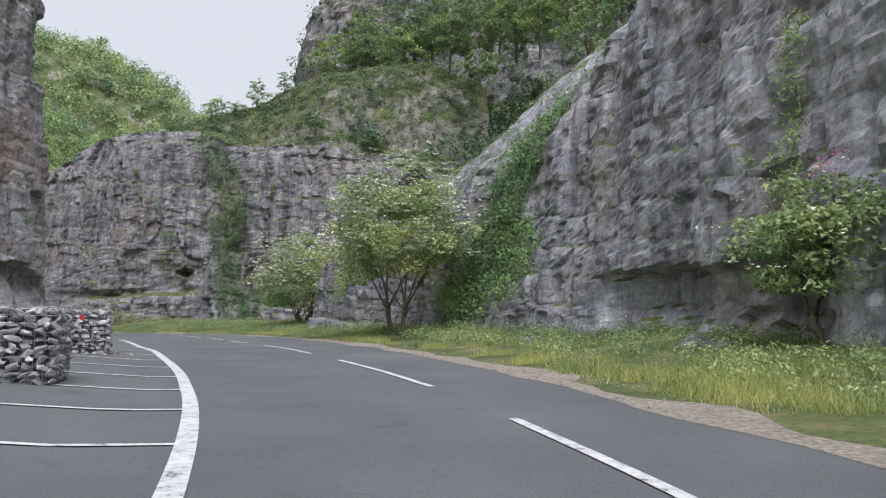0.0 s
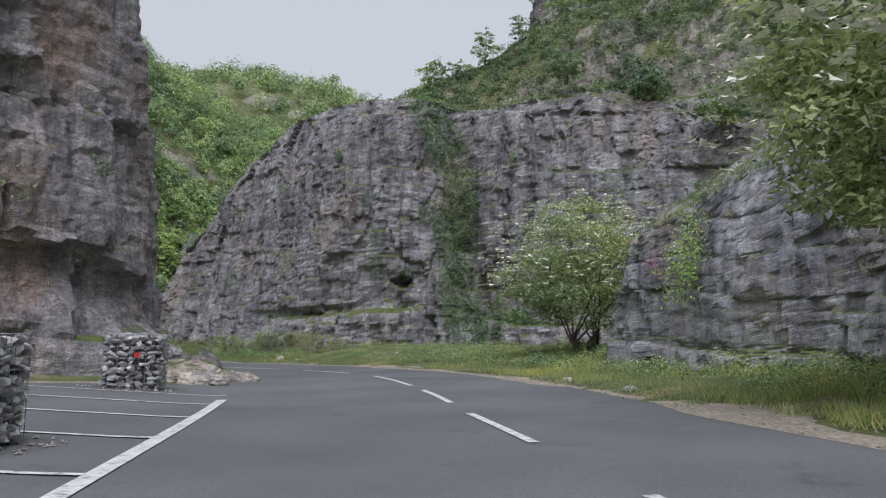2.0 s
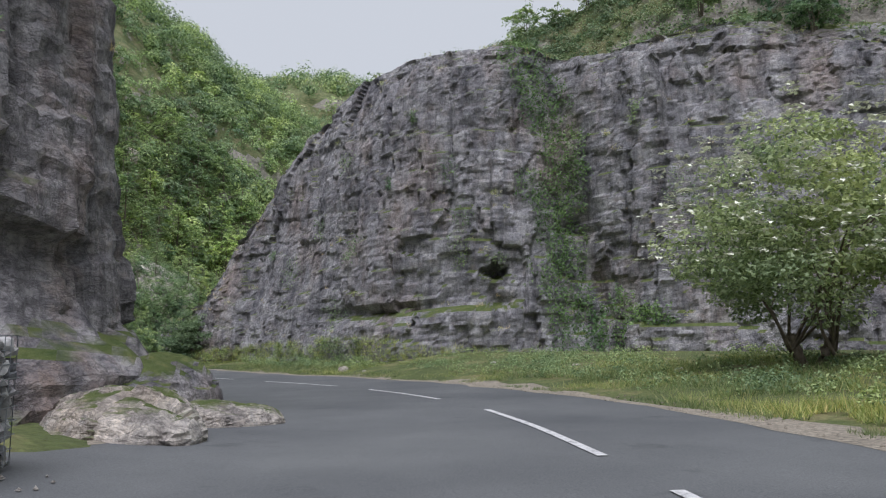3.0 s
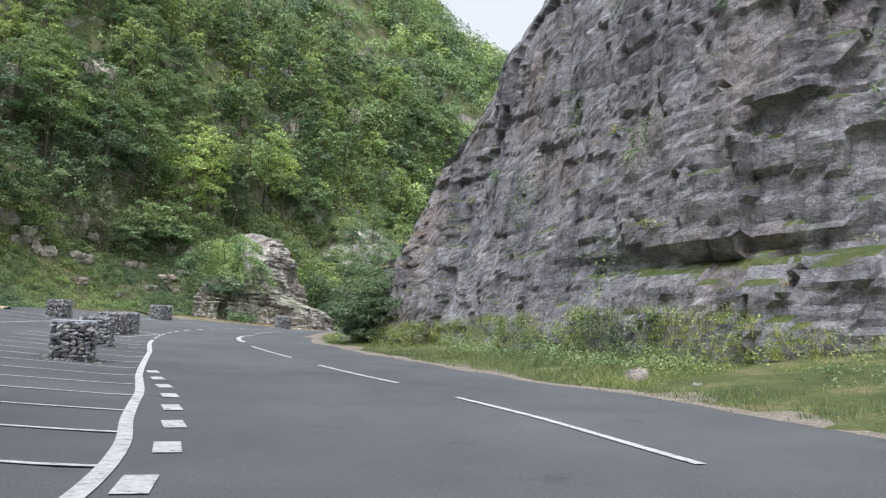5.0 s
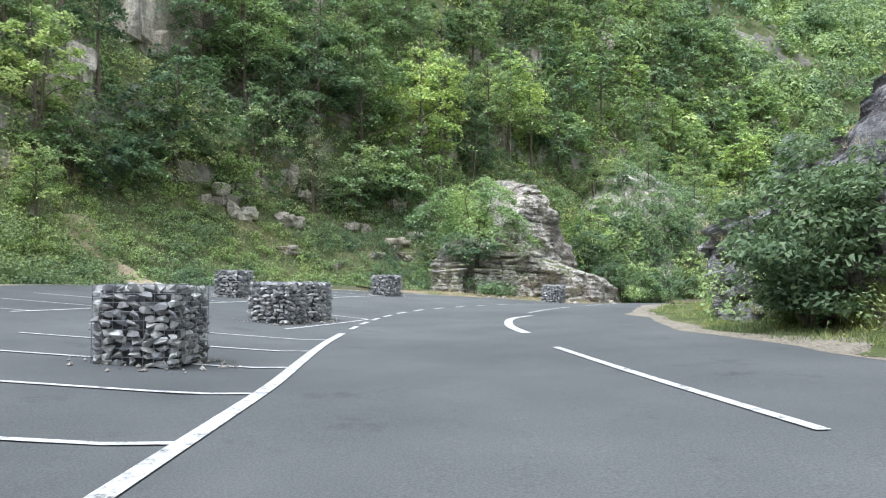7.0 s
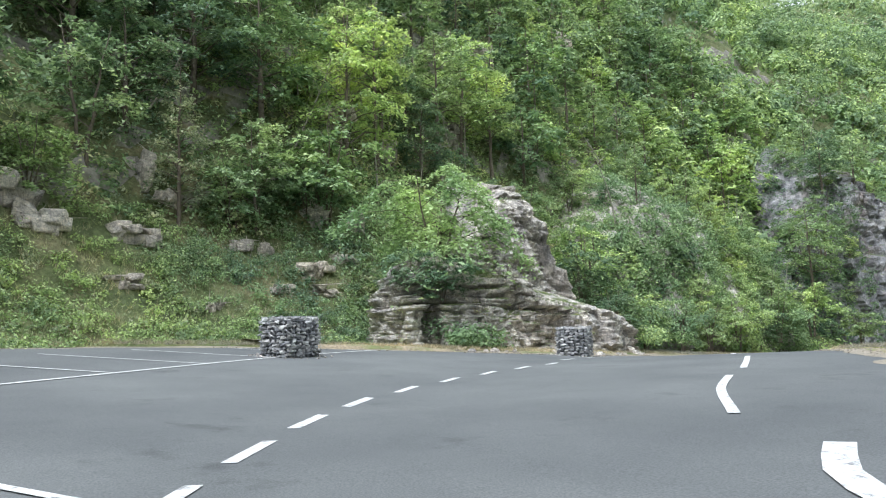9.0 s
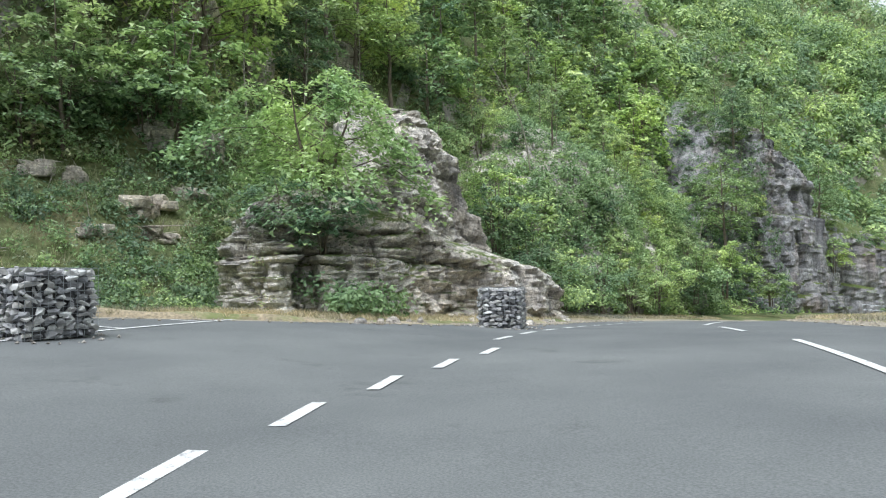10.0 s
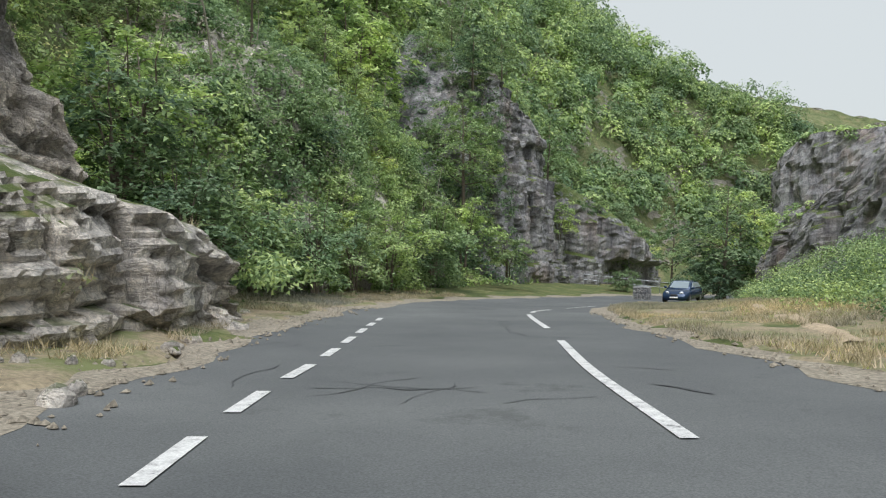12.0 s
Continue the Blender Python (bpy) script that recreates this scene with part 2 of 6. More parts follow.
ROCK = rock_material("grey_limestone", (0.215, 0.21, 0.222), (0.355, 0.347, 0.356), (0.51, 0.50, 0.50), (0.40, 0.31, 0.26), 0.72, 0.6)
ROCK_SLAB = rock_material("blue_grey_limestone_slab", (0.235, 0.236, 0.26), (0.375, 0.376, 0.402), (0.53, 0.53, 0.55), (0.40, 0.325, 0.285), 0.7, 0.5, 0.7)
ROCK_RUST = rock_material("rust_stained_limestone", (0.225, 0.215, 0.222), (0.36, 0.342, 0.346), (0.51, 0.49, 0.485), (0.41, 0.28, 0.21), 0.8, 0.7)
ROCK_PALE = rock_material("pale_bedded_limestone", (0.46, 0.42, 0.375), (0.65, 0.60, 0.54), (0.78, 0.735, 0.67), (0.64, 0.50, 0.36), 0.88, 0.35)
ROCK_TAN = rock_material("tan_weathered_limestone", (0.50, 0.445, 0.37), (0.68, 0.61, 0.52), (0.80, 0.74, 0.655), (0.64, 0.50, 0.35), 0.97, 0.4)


def asphalt_material():
    m, nt, b = material("worn_asphalt")
    col = ramp(nt, tex(nt, 0.35, 5), [(0.3, (0.094, 0.10, 0.103)), (0.7, (0.138, 0.145, 0.145))])
    col = mix(nt, 1.0, col, ramp(nt, tex(nt, 0.1, 4, rough=0.7), [(0.35, (0.86, 0.86, 0.87)), (0.65, (1.14, 1.13, 1.11))]), "MULTIPLY")
    grit = ramp(nt, tex(nt, 60.0, 3), [(0.35, (0.6, 0.6, 0.6)), (0.65, (1.4, 1.4, 1.4))])
    col = mix(nt, 0.6, col, grit, "MULTIPLY")
    patch = ramp(nt, tex(nt, 0.9, 6, rough=0.7), [(0.6, (1, 1, 1)), (0.7, (0.5, 0.5, 0.5))])
    col = mix(nt, 0.6, col, patch, "MULTIPLY")
    nt.links.new(col, b.inputs["Base Color"])
    b.inputs["Roughness"].default_value = 0.85
    bump(nt, b, tex(nt, 55.0, 3), 0.35, 0.01)
    return m


def ground_material():
    m, nt, b = material("verge_soil_and_grass")
    col = ramp(nt, tex(nt, 0.7, 6), [(0.3, (0.06, 0.085, 0.025)), (0.52, (0.12, 0.145, 0.045)), (0.7, (0.26, 0.22, 0.11))])
    col = mix(nt, 0.7, col, ramp(nt, tex(nt, 9.0, 5), [(0.3, (0.5, 0.5, 0.5)), (0.7, (1.4, 1.4, 1.4))]), "MULTIPLY")
    nt.links.new(col, b.inputs["Base Color"])
    b.inputs["Roughness"].default_value = 0.95
    bump(nt, b, tex(nt, 7.0, 6), 0.8, 0.12)
    return m


def hill_material():
    m, nt, b = material("wooded_slope_floor")
    col = ramp(nt, tex(nt, 0.5, 7), [(0.3, (0.08, 0.105, 0.04)), (0.52, (0.14, 0.165, 0.065)), (0.72, (0.27, 0.235, 0.13))])
    col = mix(nt, 0.7, col, ramp(nt, tex(nt, 5.0, 5), [(0.3, (0.45, 0.45, 0.45)), (0.7, (1.5, 1.5, 1.5))]), "MULTIPLY")
    stone = ramp(nt, tex(nt, 1.3, 8, rough=0.7), [(0.3, (0.17, 0.155, 0.14)), (0.5, (0.34, 0.31, 0.275)), (0.7, (0.5, 0.46, 0.40))])
    steep = math_node(nt, "ADD", up_slope(nt), math_node(nt, "MULTIPLY", math_node(nt, "SUBTRACT", tex(nt, 0.4, 4), 0.5), 0.7))
    col = mix(nt, ramp(nt, steep, [(0.33, (1, 1, 1)), (0.43, (0, 0, 0))]), col, stone)
    nt.links.new(col, b.inputs["Base Color"])
    b.inputs["Roughness"].default_value = 0.95
    bump(nt, b, tex(nt, 3.0, 7), 0.9, 0.25)
    return m


ASPHALT, GROUND, HILL = asphalt_material(), ground_material(), hill_material()
PAINT, pnt, pb = material("worn_white_road_paint")
worn = ramp(pnt, tex(pnt, 7.0, 8, rough=0.75), [(0.36, (0.17, 0.172, 0.175)), (0.44, (0.55, 0.55, 0.54)), (0.62, (0.74, 0.74, 0.72))])
pnt.links.new(mix(pnt, 0.6, worn, ramp(pnt, tex(pnt, 60.0, 3), [(0.35, (0.7, 0.7, 0.7)), (0.65, (1.15, 1.15, 1.15))]), "MULTIPLY"), pb.inputs["Base Color"])
pb.inputs["Roughness"].default_value = 0.75
bump(pnt, pb, tex(pnt, 50.0, 3), 0.3, 0.01)
GRAVEL = plain("dusty_gritty_verge", (0.29, 0.255, 0.20), 0.95, 0, 16, 0.55, 0.8)
SAND = plain("trodden_sandy_soil", (0.44, 0.35, 0.24), 0.95, 0, 12, 0.35, 0.8)
WIRE = plain("galvanised_wire", (0.42, 0.44, 0.46), 0.45, 0.8, 20, 0.15)
BARK = plain("grey_brown_bark", (0.16, 0.13, 0.10), 0.9, 0, 7, 0.4, 0.5)
LEAF_MID = leaf_material("sycamore_leaf", (0.105, 0.185, 0.065), (0.195, 0.31, 0.11), (0.30, 0.43, 0.17))
LEAF_DARK = leaf_material("dark_hazel_leaf", (0.085, 0.15, 0.065), (0.155, 0.25, 0.10), (0.24, 0.345, 0.15))
LEAF_LIGHT = leaf_material("young_ash_leaf", (0.145, 0.23, 0.085), (0.235, 0.345, 0.135), (0.335, 0.45, 0.20))
LEAF_ELDER = leaf_material("elder_leaf", (0.17, 0.245, 0.08), (0.30, 0.39, 0.135), (0.43, 0.52, 0.20), 0.0)
LEAF_MAPLE = leaf_material("bright_maple_leaf", (0.16, 0.26, 0.085), (0.25, 0.385, 0.13), (0.35, 0.50, 0.20), 0.0)
LEAF_IVY = leaf_material("ivy_leaf", (0.085, 0.165, 0.045), (0.15, 0.27, 0.075), (0.24, 0.37, 0.12))
LEAF_BANK = leaf_material("nettle_and_bank_herb", (0.17, 0.235, 0.10), (0.27, 0.335, 0.155), (0.37, 0.42, 0.22))
STRAW = leaf_material("dry_straw_grass", (0.17, 0.17, 0.09), (0.30, 0.30, 0.17), (0.40, 0.39, 0.25))
BLADE = leaf_material("verge_grass", (0.105, 0.18, 0.045), (0.185, 0.27, 0.085), (0.31, 0.33, 0.14))
FLOWER = plain("cream_elder_flower", (0.80, 0.81, 0.66), 0.8, 0, 9, 0.1)
PINK = plain("pink_valerian_flower", (0.60, 0.14, 0.30), 0.8, 0, 9, 0.25)


# ---------------------------------------------------------------- mesh helpers
def mesh(name, verts, faces, mat, soft=False):
    me = bpy.data.meshes.new(name)
    me.from_pydata(np.asarray(verts).tolist(), [], np.asarray(faces).tolist() if isinstance(faces, np.ndarray) else faces)
    me.materials.append(mat)
    if soft:
        me.polygons.foreach_set("use_smooth", np.ones(len(me.polygons), bool))
    return me


def thing(name, data, label, category, kind="", group=""):
    return tagged(new(name, data), label, category, group, kind)


def piece(name, data, parent, label=""):
    ob = new(name, data)
    ob.parent = parent
    return tagged(ob, label)


def grid_faces(nu, nv):
    i = np.arange(nu - 1)[:, None] * nv + np.arange(nv - 1)[None]
    i = i.ravel()
    return np.stack([i, i + nv, i + nv + 1, i + 1], 1)


# ---------------------------------------------------------------- the lie of the land
# the driven line: x, y, height of the road
LINE = [(3.5, -40, 0.6), (1.5, -15, 0.2), (0, 0, 0), (-2.2, 10.5, -0.1), (-6, 20.3, -0.2), (-8.35, 25, -0.28), (-13.2, 34, -0.5), (-19, 42.6, -0.82),
        (-26.4, 49.8, -1.26), (-32.7, 53.6, -1.5), (-39.4, 56.7, -1.65), (-47, 60.4, -1.7), (-54.4, 64.5, -1.68), (-60.3, 69.2, -1.6), (-64.9, 75, -1.52),
        (-68.8, 82, -1.58), (-71.9, 88, -1.85), (-75, 95, -2.2), (-77.6, 103, -2.65), (-79, 111, -3.1), (-79.2, 120, -3.6), (-78, 134, -4.4),
        (-75, 150, -5.2), (-68, 175, -6.5), (-60, 200, -8)]
RUN, WAY = spline(LINE, 0.4)
TAN = np.gradient(WAY[:, :2], axis=0)
TAN /= np.linalg.norm(TAN, axis=1)[:, None]


def near_line(xy):
    """For points of the plan: index of the nearest place on the line, and the distance to its right."""
    idx = np.empty(len(xy), np.int64)
    for a in range(0, len(xy), 4000):
        q = xy[a:a + 4000]
        idx[a:a + 4000] = ((q[:, None] - WAY[None, :, :2]) ** 2).sum(2).argmin(1)
    d = xy - WAY[idx, :2]
    side = d[:, 0] * TAN[idx, 1] - d[:, 1] * TAN[idx, 0]
    return idx, np.sign(side) * np.linalg.norm(d, axis=1)


def land(xy):
    """Height of the road and the flat ground beside it."""
    xy = np.atleast_2d(np.asarray(xy, float))[:, :2]
    z = np.empty(len(xy))
    for a in range(0, len(xy), 4000):
        q = xy[a:a + 4000]
        w = 1 / (((q[:, None] - WAY[None, ::2, :2]) ** 2).sum(2) + 4) ** 2
        z[a:a + 4000] = (w * WAY[None, ::2, 2]).sum(1) / w.sum(1)
    _, d = near_line(xy)
    return z + 0.07 * np.clip(-d - 2, 0, 14) + 0.03 * np.clip(d, 0, 7) + 0.13 * np.clip(d - 7.2, 0, 7)


def beside(s, d):
    """A point at s metres along the line and d to its right, on the ground."""
    s, d = np.broadcast_arrays(np.asarray(s, float), np.asarray(d, float))
    p = np.stack([np.interp(s, RUN, WAY[:, k]) for k in range(2)], -1)
    t = np.stack([np.interp(s, RUN, TAN[:, k]) for k in range(2)], -1)
    xy = p + np.stack([t[..., 1], -t[..., 0]], -1) * d[..., None]
    return xy



# asphalt: s, left edge, right edge
EDGES = np.array([(0, -3.2, 4.3), (40, -7.5, 4.2), (50, -7.5, 4.2), (60, -7.0, 4.9), (70, -7.4, 5.3), (76, -7.6, 5.6), (78.5, -5.6, 5.65), (81, -3.0, 5.7), (85, -2.2, 5.9), (91, -2.4, 6.2),
                  (95, -6.0, 6.6), (104, -9.5, 6.8), (113, -12, 6.6), (122, -14, 6.3), (132, -16, 6.1), (142, -16, 5.8), (148, -12, 5.8), (151.5, -7.5, 5.6),
                  (154, -4.4, 5.3), (157, -2.9, 5.1), (162, -2.8, 4.8), (170, -3.0, 4.6), (185, -3.3, 4.4), (300, -3.4, 4.4)], float)


def edge_left(s):
    return np.interp(s, EDGES[:, 0], EDGES[:, 1])


def edge_right(s):
    return np.interp(s, EDGES[:, 0], EDGES[:, 2])


def relief(p):
    """Small unevenness of the open ground."""
    return 0.16 * fbm(p / 1.7, 3, 3) + 0.25 * fbm(p / 6.0, 8, 2)


def build_ground():
    a = np.r_[-900, -600, -400, -300, -230, -190, np.arange(-160, 60, 1.4), 80, 110, 160, 240, 400, 700, 1000]
    b = np.r_[-800, -500, -300, -200, -130, -90, np.arange(-60, 215, 1.4), 240, 280, 350, 450, 650, 1000, 1400]
    xy = np.stack(np.meshgrid(a, b, indexing="ij"), -1).reshape(-1, 2)
    z = land(xy)
    i, d = near_line(xy)
    s = RUN[i]
    inside = smooth(0.9, 0.0, np.maximum(edge_left(s) - d, d - edge_right(s)))
    p = np.c_[xy, z]
    rough = relief(p)
    z = z + (1 - inside) * (rough + 0.03) - 0.12 * inside
    return thing("ground", mesh("ground", np.c_[xy, z], grid_faces(len(a), len(b)), GROUND, True), "uneven grass and soil verge ground of a gorge", "ground", "structure")


def build_road():
    s = np.arange(8, RUN[-1] - 2, 0.8)
    f = np.linspace(0, 1, 36)
    wav = 0.22 * vnoise(np.c_[s / 1.3, s * 0, s * 0], 4)
    lo, hi = edge_left(s) + wav, edge_right(s) + wav[::-1]
    d = lo[:, None] * (1 - f) + hi[:, None] * f
    xy = beside(np.repeat(s, len(f)), d.ravel())
    z = land(xy)
    road = thing("road", mesh("road", np.c_[xy, z], grid_faces(len(s), len(f)), ASPHALT, True), "worn grey asphalt road and car park with white markings", "road", "structure")
    # gritty margins
    for e, sgn in ((hi, 1), (lo, -1)):
        q = np.c_[s, s * 0, s * 0 + sgn * 9]
        wide = 0.25 + 0.9 * smooth(-0.5, 0.6, vnoise(q / 3.1, 31)) + 0.35 * vnoise(q / 0.9, 32)
        inner = 0.12 + 0.22 * smooth(-0.4, 0.7, vnoise(q / 1.7, 33))
        d = e[:, None] + sgn * np.stack([-inner, wide * 0.3, wide * 0.65, wide, wide + 0.15], 1)
        xy = beside(np.repeat(s, 5), d.ravel())
        h = np.tile([0.004, 0.012, 0.02, 0.0, -0.14], len(s))
        faces = grid_faces(len(s), 5)
        piece("grit_margin", mesh("grit_margin", np.c_[xy, land(xy) + h], faces, GRAVEL, True), road, "pale grit and dust along the asphalt edge")
    return road


def stripe(road, pts, width, name="road_line"):
    """A painted line through points of the plan."""
    u, p = spline(pts, 0.5) if len(pts) > 2 else (None, np.linspace(pts[0], pts[1], max(2, int(math.dist(pts[0], pts[1]) / 0.5) + 1)))
    t = np.gradient(p, axis=0)
    t /= np.linalg.norm(t, axis=1)[:, None]
    n = np.c_[t[:, 1], -t[:, 0]] * width / 2
    cols = [p + n * f for f in (-1, 0, 1)]
    xy = np.stack(cols, 1).reshape(-1, 2)
    return piece(name, mesh(name, np.c_[xy, land(xy) + 0.012], grid_faces(len(p), 3), PAINT), road)


def paint_road(road):
    def off(rows, step=2.0):
        s = np.arange(rows[0][0], rows[-1][0] + 0.01, step)
        d = np.interp(s, [r[0] for r in rows], [r[1] for r in rows])
        return [tuple(q) for q in beside(s, d)]
    stripe(road, off([(36, -0.3), (44, -0.8), (48.5, -1.15), (52, -1.4), (60, -1.7), (66, -1.85), (77.5, -1.7)]), 0.18, "bay_edge_line")
    stripe(road, off([(96.5, -1.6), (103, -1.95), (110, -1.75), (120, -1.3), (128.8, -1.45)]), 0.16, "bay_edge_line")
    for s in np.arange(42, 77.6, 2.35):
        d0 = np.interp(s, [36, 48.5, 52, 60, 66, 77.5], [-0.3, -1.15, -1.4, -1.7, -1.85, -1.7])
        stripe(road, [tuple(beside(s, d0)), tuple(beside(s, d0 - 4.6))], 0.1, "bay_line")
    for s in np.arange(96.7, 129, 2.32):
        d0 = np.interp(s, [96.5, 103, 110, 120, 128.8], [-1.6, -1.95, -1.75, -1.3, -1.45])
        stripe(road, [tuple(beside(s, d0)), tuple(beside(s, max(d0 - 4.8, edge_left(s) + 0.3)))], 0.1, "bay_line")
    for s in np.arange(95.9, 112.5, 1.95):
        stripe(road, [tuple(beside(s, -1.35)), tuple(beside(s + 0.75, -1.4))], 0.26, "edge_dash")
    for s in np.arange(129.8, 148, 1.75):
        d0 = np.interp(s, [129.8, 138, 141, 147], [-1.5, -2.05, -1.9, -1.2])
        stripe(road, [tuple(beside(s, d0)), tuple(beside(s + 1.0, d0 - 0.05))], 0.14, "edge_dash")
    left = [(-69.3, 79.2), (-70.9, 82.5), (-71.7, 84.4), (-72.5, 86.1), (-73.3, 87.9), (-74.4, 90.7), (-76.5, 95.5), (-78.9, 101)]
    u, q = spline(left, 0.1)
    for a in np.arange(0.2, u[-1] - 1.2, 2.05):
        k = [int(a / u[-1] * len(q)), int((a + 1.15) / u[-1] * len(q))]
        stripe(road, [tuple(q[k[0]]), tuple(q[min(k[1], len(q) - 1)])], 0.15, "edge_dash")
    # centre line, broken, with the turned ends before the bends
    for a, b in ((42, 47.6), (51, 57.4), (60.4, 66.2), (68.9, 72.1), (74, 77.5), (79.4, 85.6), (89, 95.4), (98.6, 104.8), (107.8, 113.9), (117.3, 124.4)):
        rows = [(36, 2.2), (72, 2.15), (79, 2.55), (86, 2.95), (98, 3.4), (108, 3.4), (114, 3.2), (117, 3.1), (125, 2.6)]
        stripe(road, off([(a, np.interp(a, *zip(*rows))), ((a + b) / 2, np.interp((a + b) / 2, *zip(*rows))), (b, np.interp(b, *zip(*rows)))], (b - a) / 2), 0.12, "centre_dash")
    stripe(road, [(-51.8, 65.9), (-53.6, 66.8), (-55.3, 67.9), (-56.6, 69.0), (-57.2, 70.1)], 0.22, "centre_line")
    stripe(road, [(-58.7, 71.1), (-60.1, 73.0), (-61.2, 74.9)], 0.12, "centre_dash")
    stripe(road, [(-61.9, 76.4), (-63.2, 78.6), (-64.6, 80.9)], 0.12, "centre_dash")
    stripe(road, [(-66.3, 83.0), (-67.8, 85.2)], 0.12, "centre_dash")
    stripe(road, [(-69.2, 87.3), (-70.6, 90.6), (-71.9, 94.2)], 0.14, "centre_dash")
    stripe(road, [(-72.9, 97.0), (-74.2, 100.4), (-75.2, 103.2)], 0.14, "centre_dash")
    stripe(road, [(-75.5, 104.6), (-75.8, 106.0), (-75.7, 107.6)], 0.16, "centre_dash")
    stripe(road, [(-75.6, 109.5), (-75.4, 114)], 0.12, "centre_dash")
    stripe(road, [(-75.3, 118), (-74.9, 124)], 0.12, "centre_dash")
    # far row of bays, and the point where the near row ends
    front = [tuple(beside(s, d)) for s, d in ((128, -8.6), (134, -7.8), (140, -7.3), (146, -7.7), (152, -8.2))]
    stripe(road, front, 0.12, "bay_edge_line")
    for s in np.arange(128.5, 151, 2.4):
        d0 = np.interp(s, [128, 134, 140, 146, 152], [-8.6, -7.8, -7.3, -7.7, -8.2])
        stripe(road, [tuple(beside(s, d0)), tuple(beside(s, max(d0 - 4.7, edge_left(s) + 0.4)))], 0.1, "bay_line")
    stripe(road, [(-59.2, 65.6), (-55.6, 61.9)], 0.1, "bay_line")
    stripe(road, [(-59.2, 65.6), (-61.5, 64.2)], 0.1, "bay_line")


# ---------------------------------------------------------------- cliffs and slopes
def cliff(name, rows, side, step, seed, mat, label, cap_deep=18.0, size=1.0, amount=1.0, rounding=0.12, ledge=None, lift=0.0, calm=0.8):
    """A rock face over a line of the plan. Rows: x, y, height, lean (setback for each metre of height), rise of the ground behind. side 1: it faces right of the line."""
    u, c = spline(rows, step)
    t = np.gradient(c[:, :2], axis=0)
    t /= np.linalg.norm(t, axis=1)[:, None]
    for _ in range(6):
        t[1:-1] = (t[:-2] + t[1:-1] + t[2:]) / 3
    t /= np.linalg.norm(t, axis=1)[:, None]
    n = np.c_[t[:, 1], -t[:, 0]] * side
    zb = land(c[:, :2]) + lift
    broad = n.copy()
    win = int(15 / step)
    pad = np.vstack([np.repeat(n[:1], win, 0), n, np.repeat(n[-1:], win, 0)])
    tot = np.vstack([np.zeros((1, 2)), np.cumsum(pad, 0)])
    broad = tot[2 * win + 1:] - tot[:-2 * win - 1]
    broad /= np.linalg.norm(broad, axis=1)[:, None]
    nv = int(c[:, 2].max() / step) + 2
    f = np.linspace(-0.08, 1, nv)
    back = (np.linspace(0, 1, max(6, int(cap_deep / step / 2.2))) ** 1.4)[1:] * cap_deep
    h = f[None] * c[:, 2:3]
    set_in = c[:, 3:4] * np.maximum(h, 0) + rounding * c[:, 2:3] * np.maximum(f[None] - 0.8, 0) ** 2 * 8
    h2 = c[:, 2:3] + c[:, 4:5] * back[None] * (1 - 0.25 * back[None] / cap_deep)
    h = np.c_[h, h2]
    set_in = np.c_[set_in, set_in[:, -1:] + back[None]]
    w = np.r_[smooth(-0.08, 0.04, f) * 0.6 + 0.4, 1 - calm * smooth(0, 5, back)]
    up = np.r_[np.zeros(nv), smooth(0, 3, back) * 0.85]
    p = np.empty((len(c), h.shape[1], 3))
    ease = np.r_[smooth(0.75, 1.0, f), np.ones(len(back))][None, :, None]
    way = n[:, None] * (1 - ease) + broad[:, None] * ease
    p[..., :2] = c[:, None, :2] - way * set_in[..., None]
    p[..., 2] = zb[:, None] + h
    flat = p.reshape(-1, 3)
    sh = amount * rock_shift(flat, seed, size).reshape(h.shape) * w[None]
    if ledge is not None:
        sh = sh + ledge(flat, h.ravel()).reshape(h.shape)
    p[..., :2] += n[:, None] * (sh * (1 - up[None]))[..., None]
    p[..., 2] += sh * up[None]
    p[:, -1, 2] = p[:, -2, 2] - 14
    faces = grid_faces(*h.shape)
    if side < 0:
        faces = faces[:, ::-1]
    me = mesh(name, p.reshape(-1, 3), faces, mat)
    return thing(name, me, label, "cliff", "structure"), p, n, nv


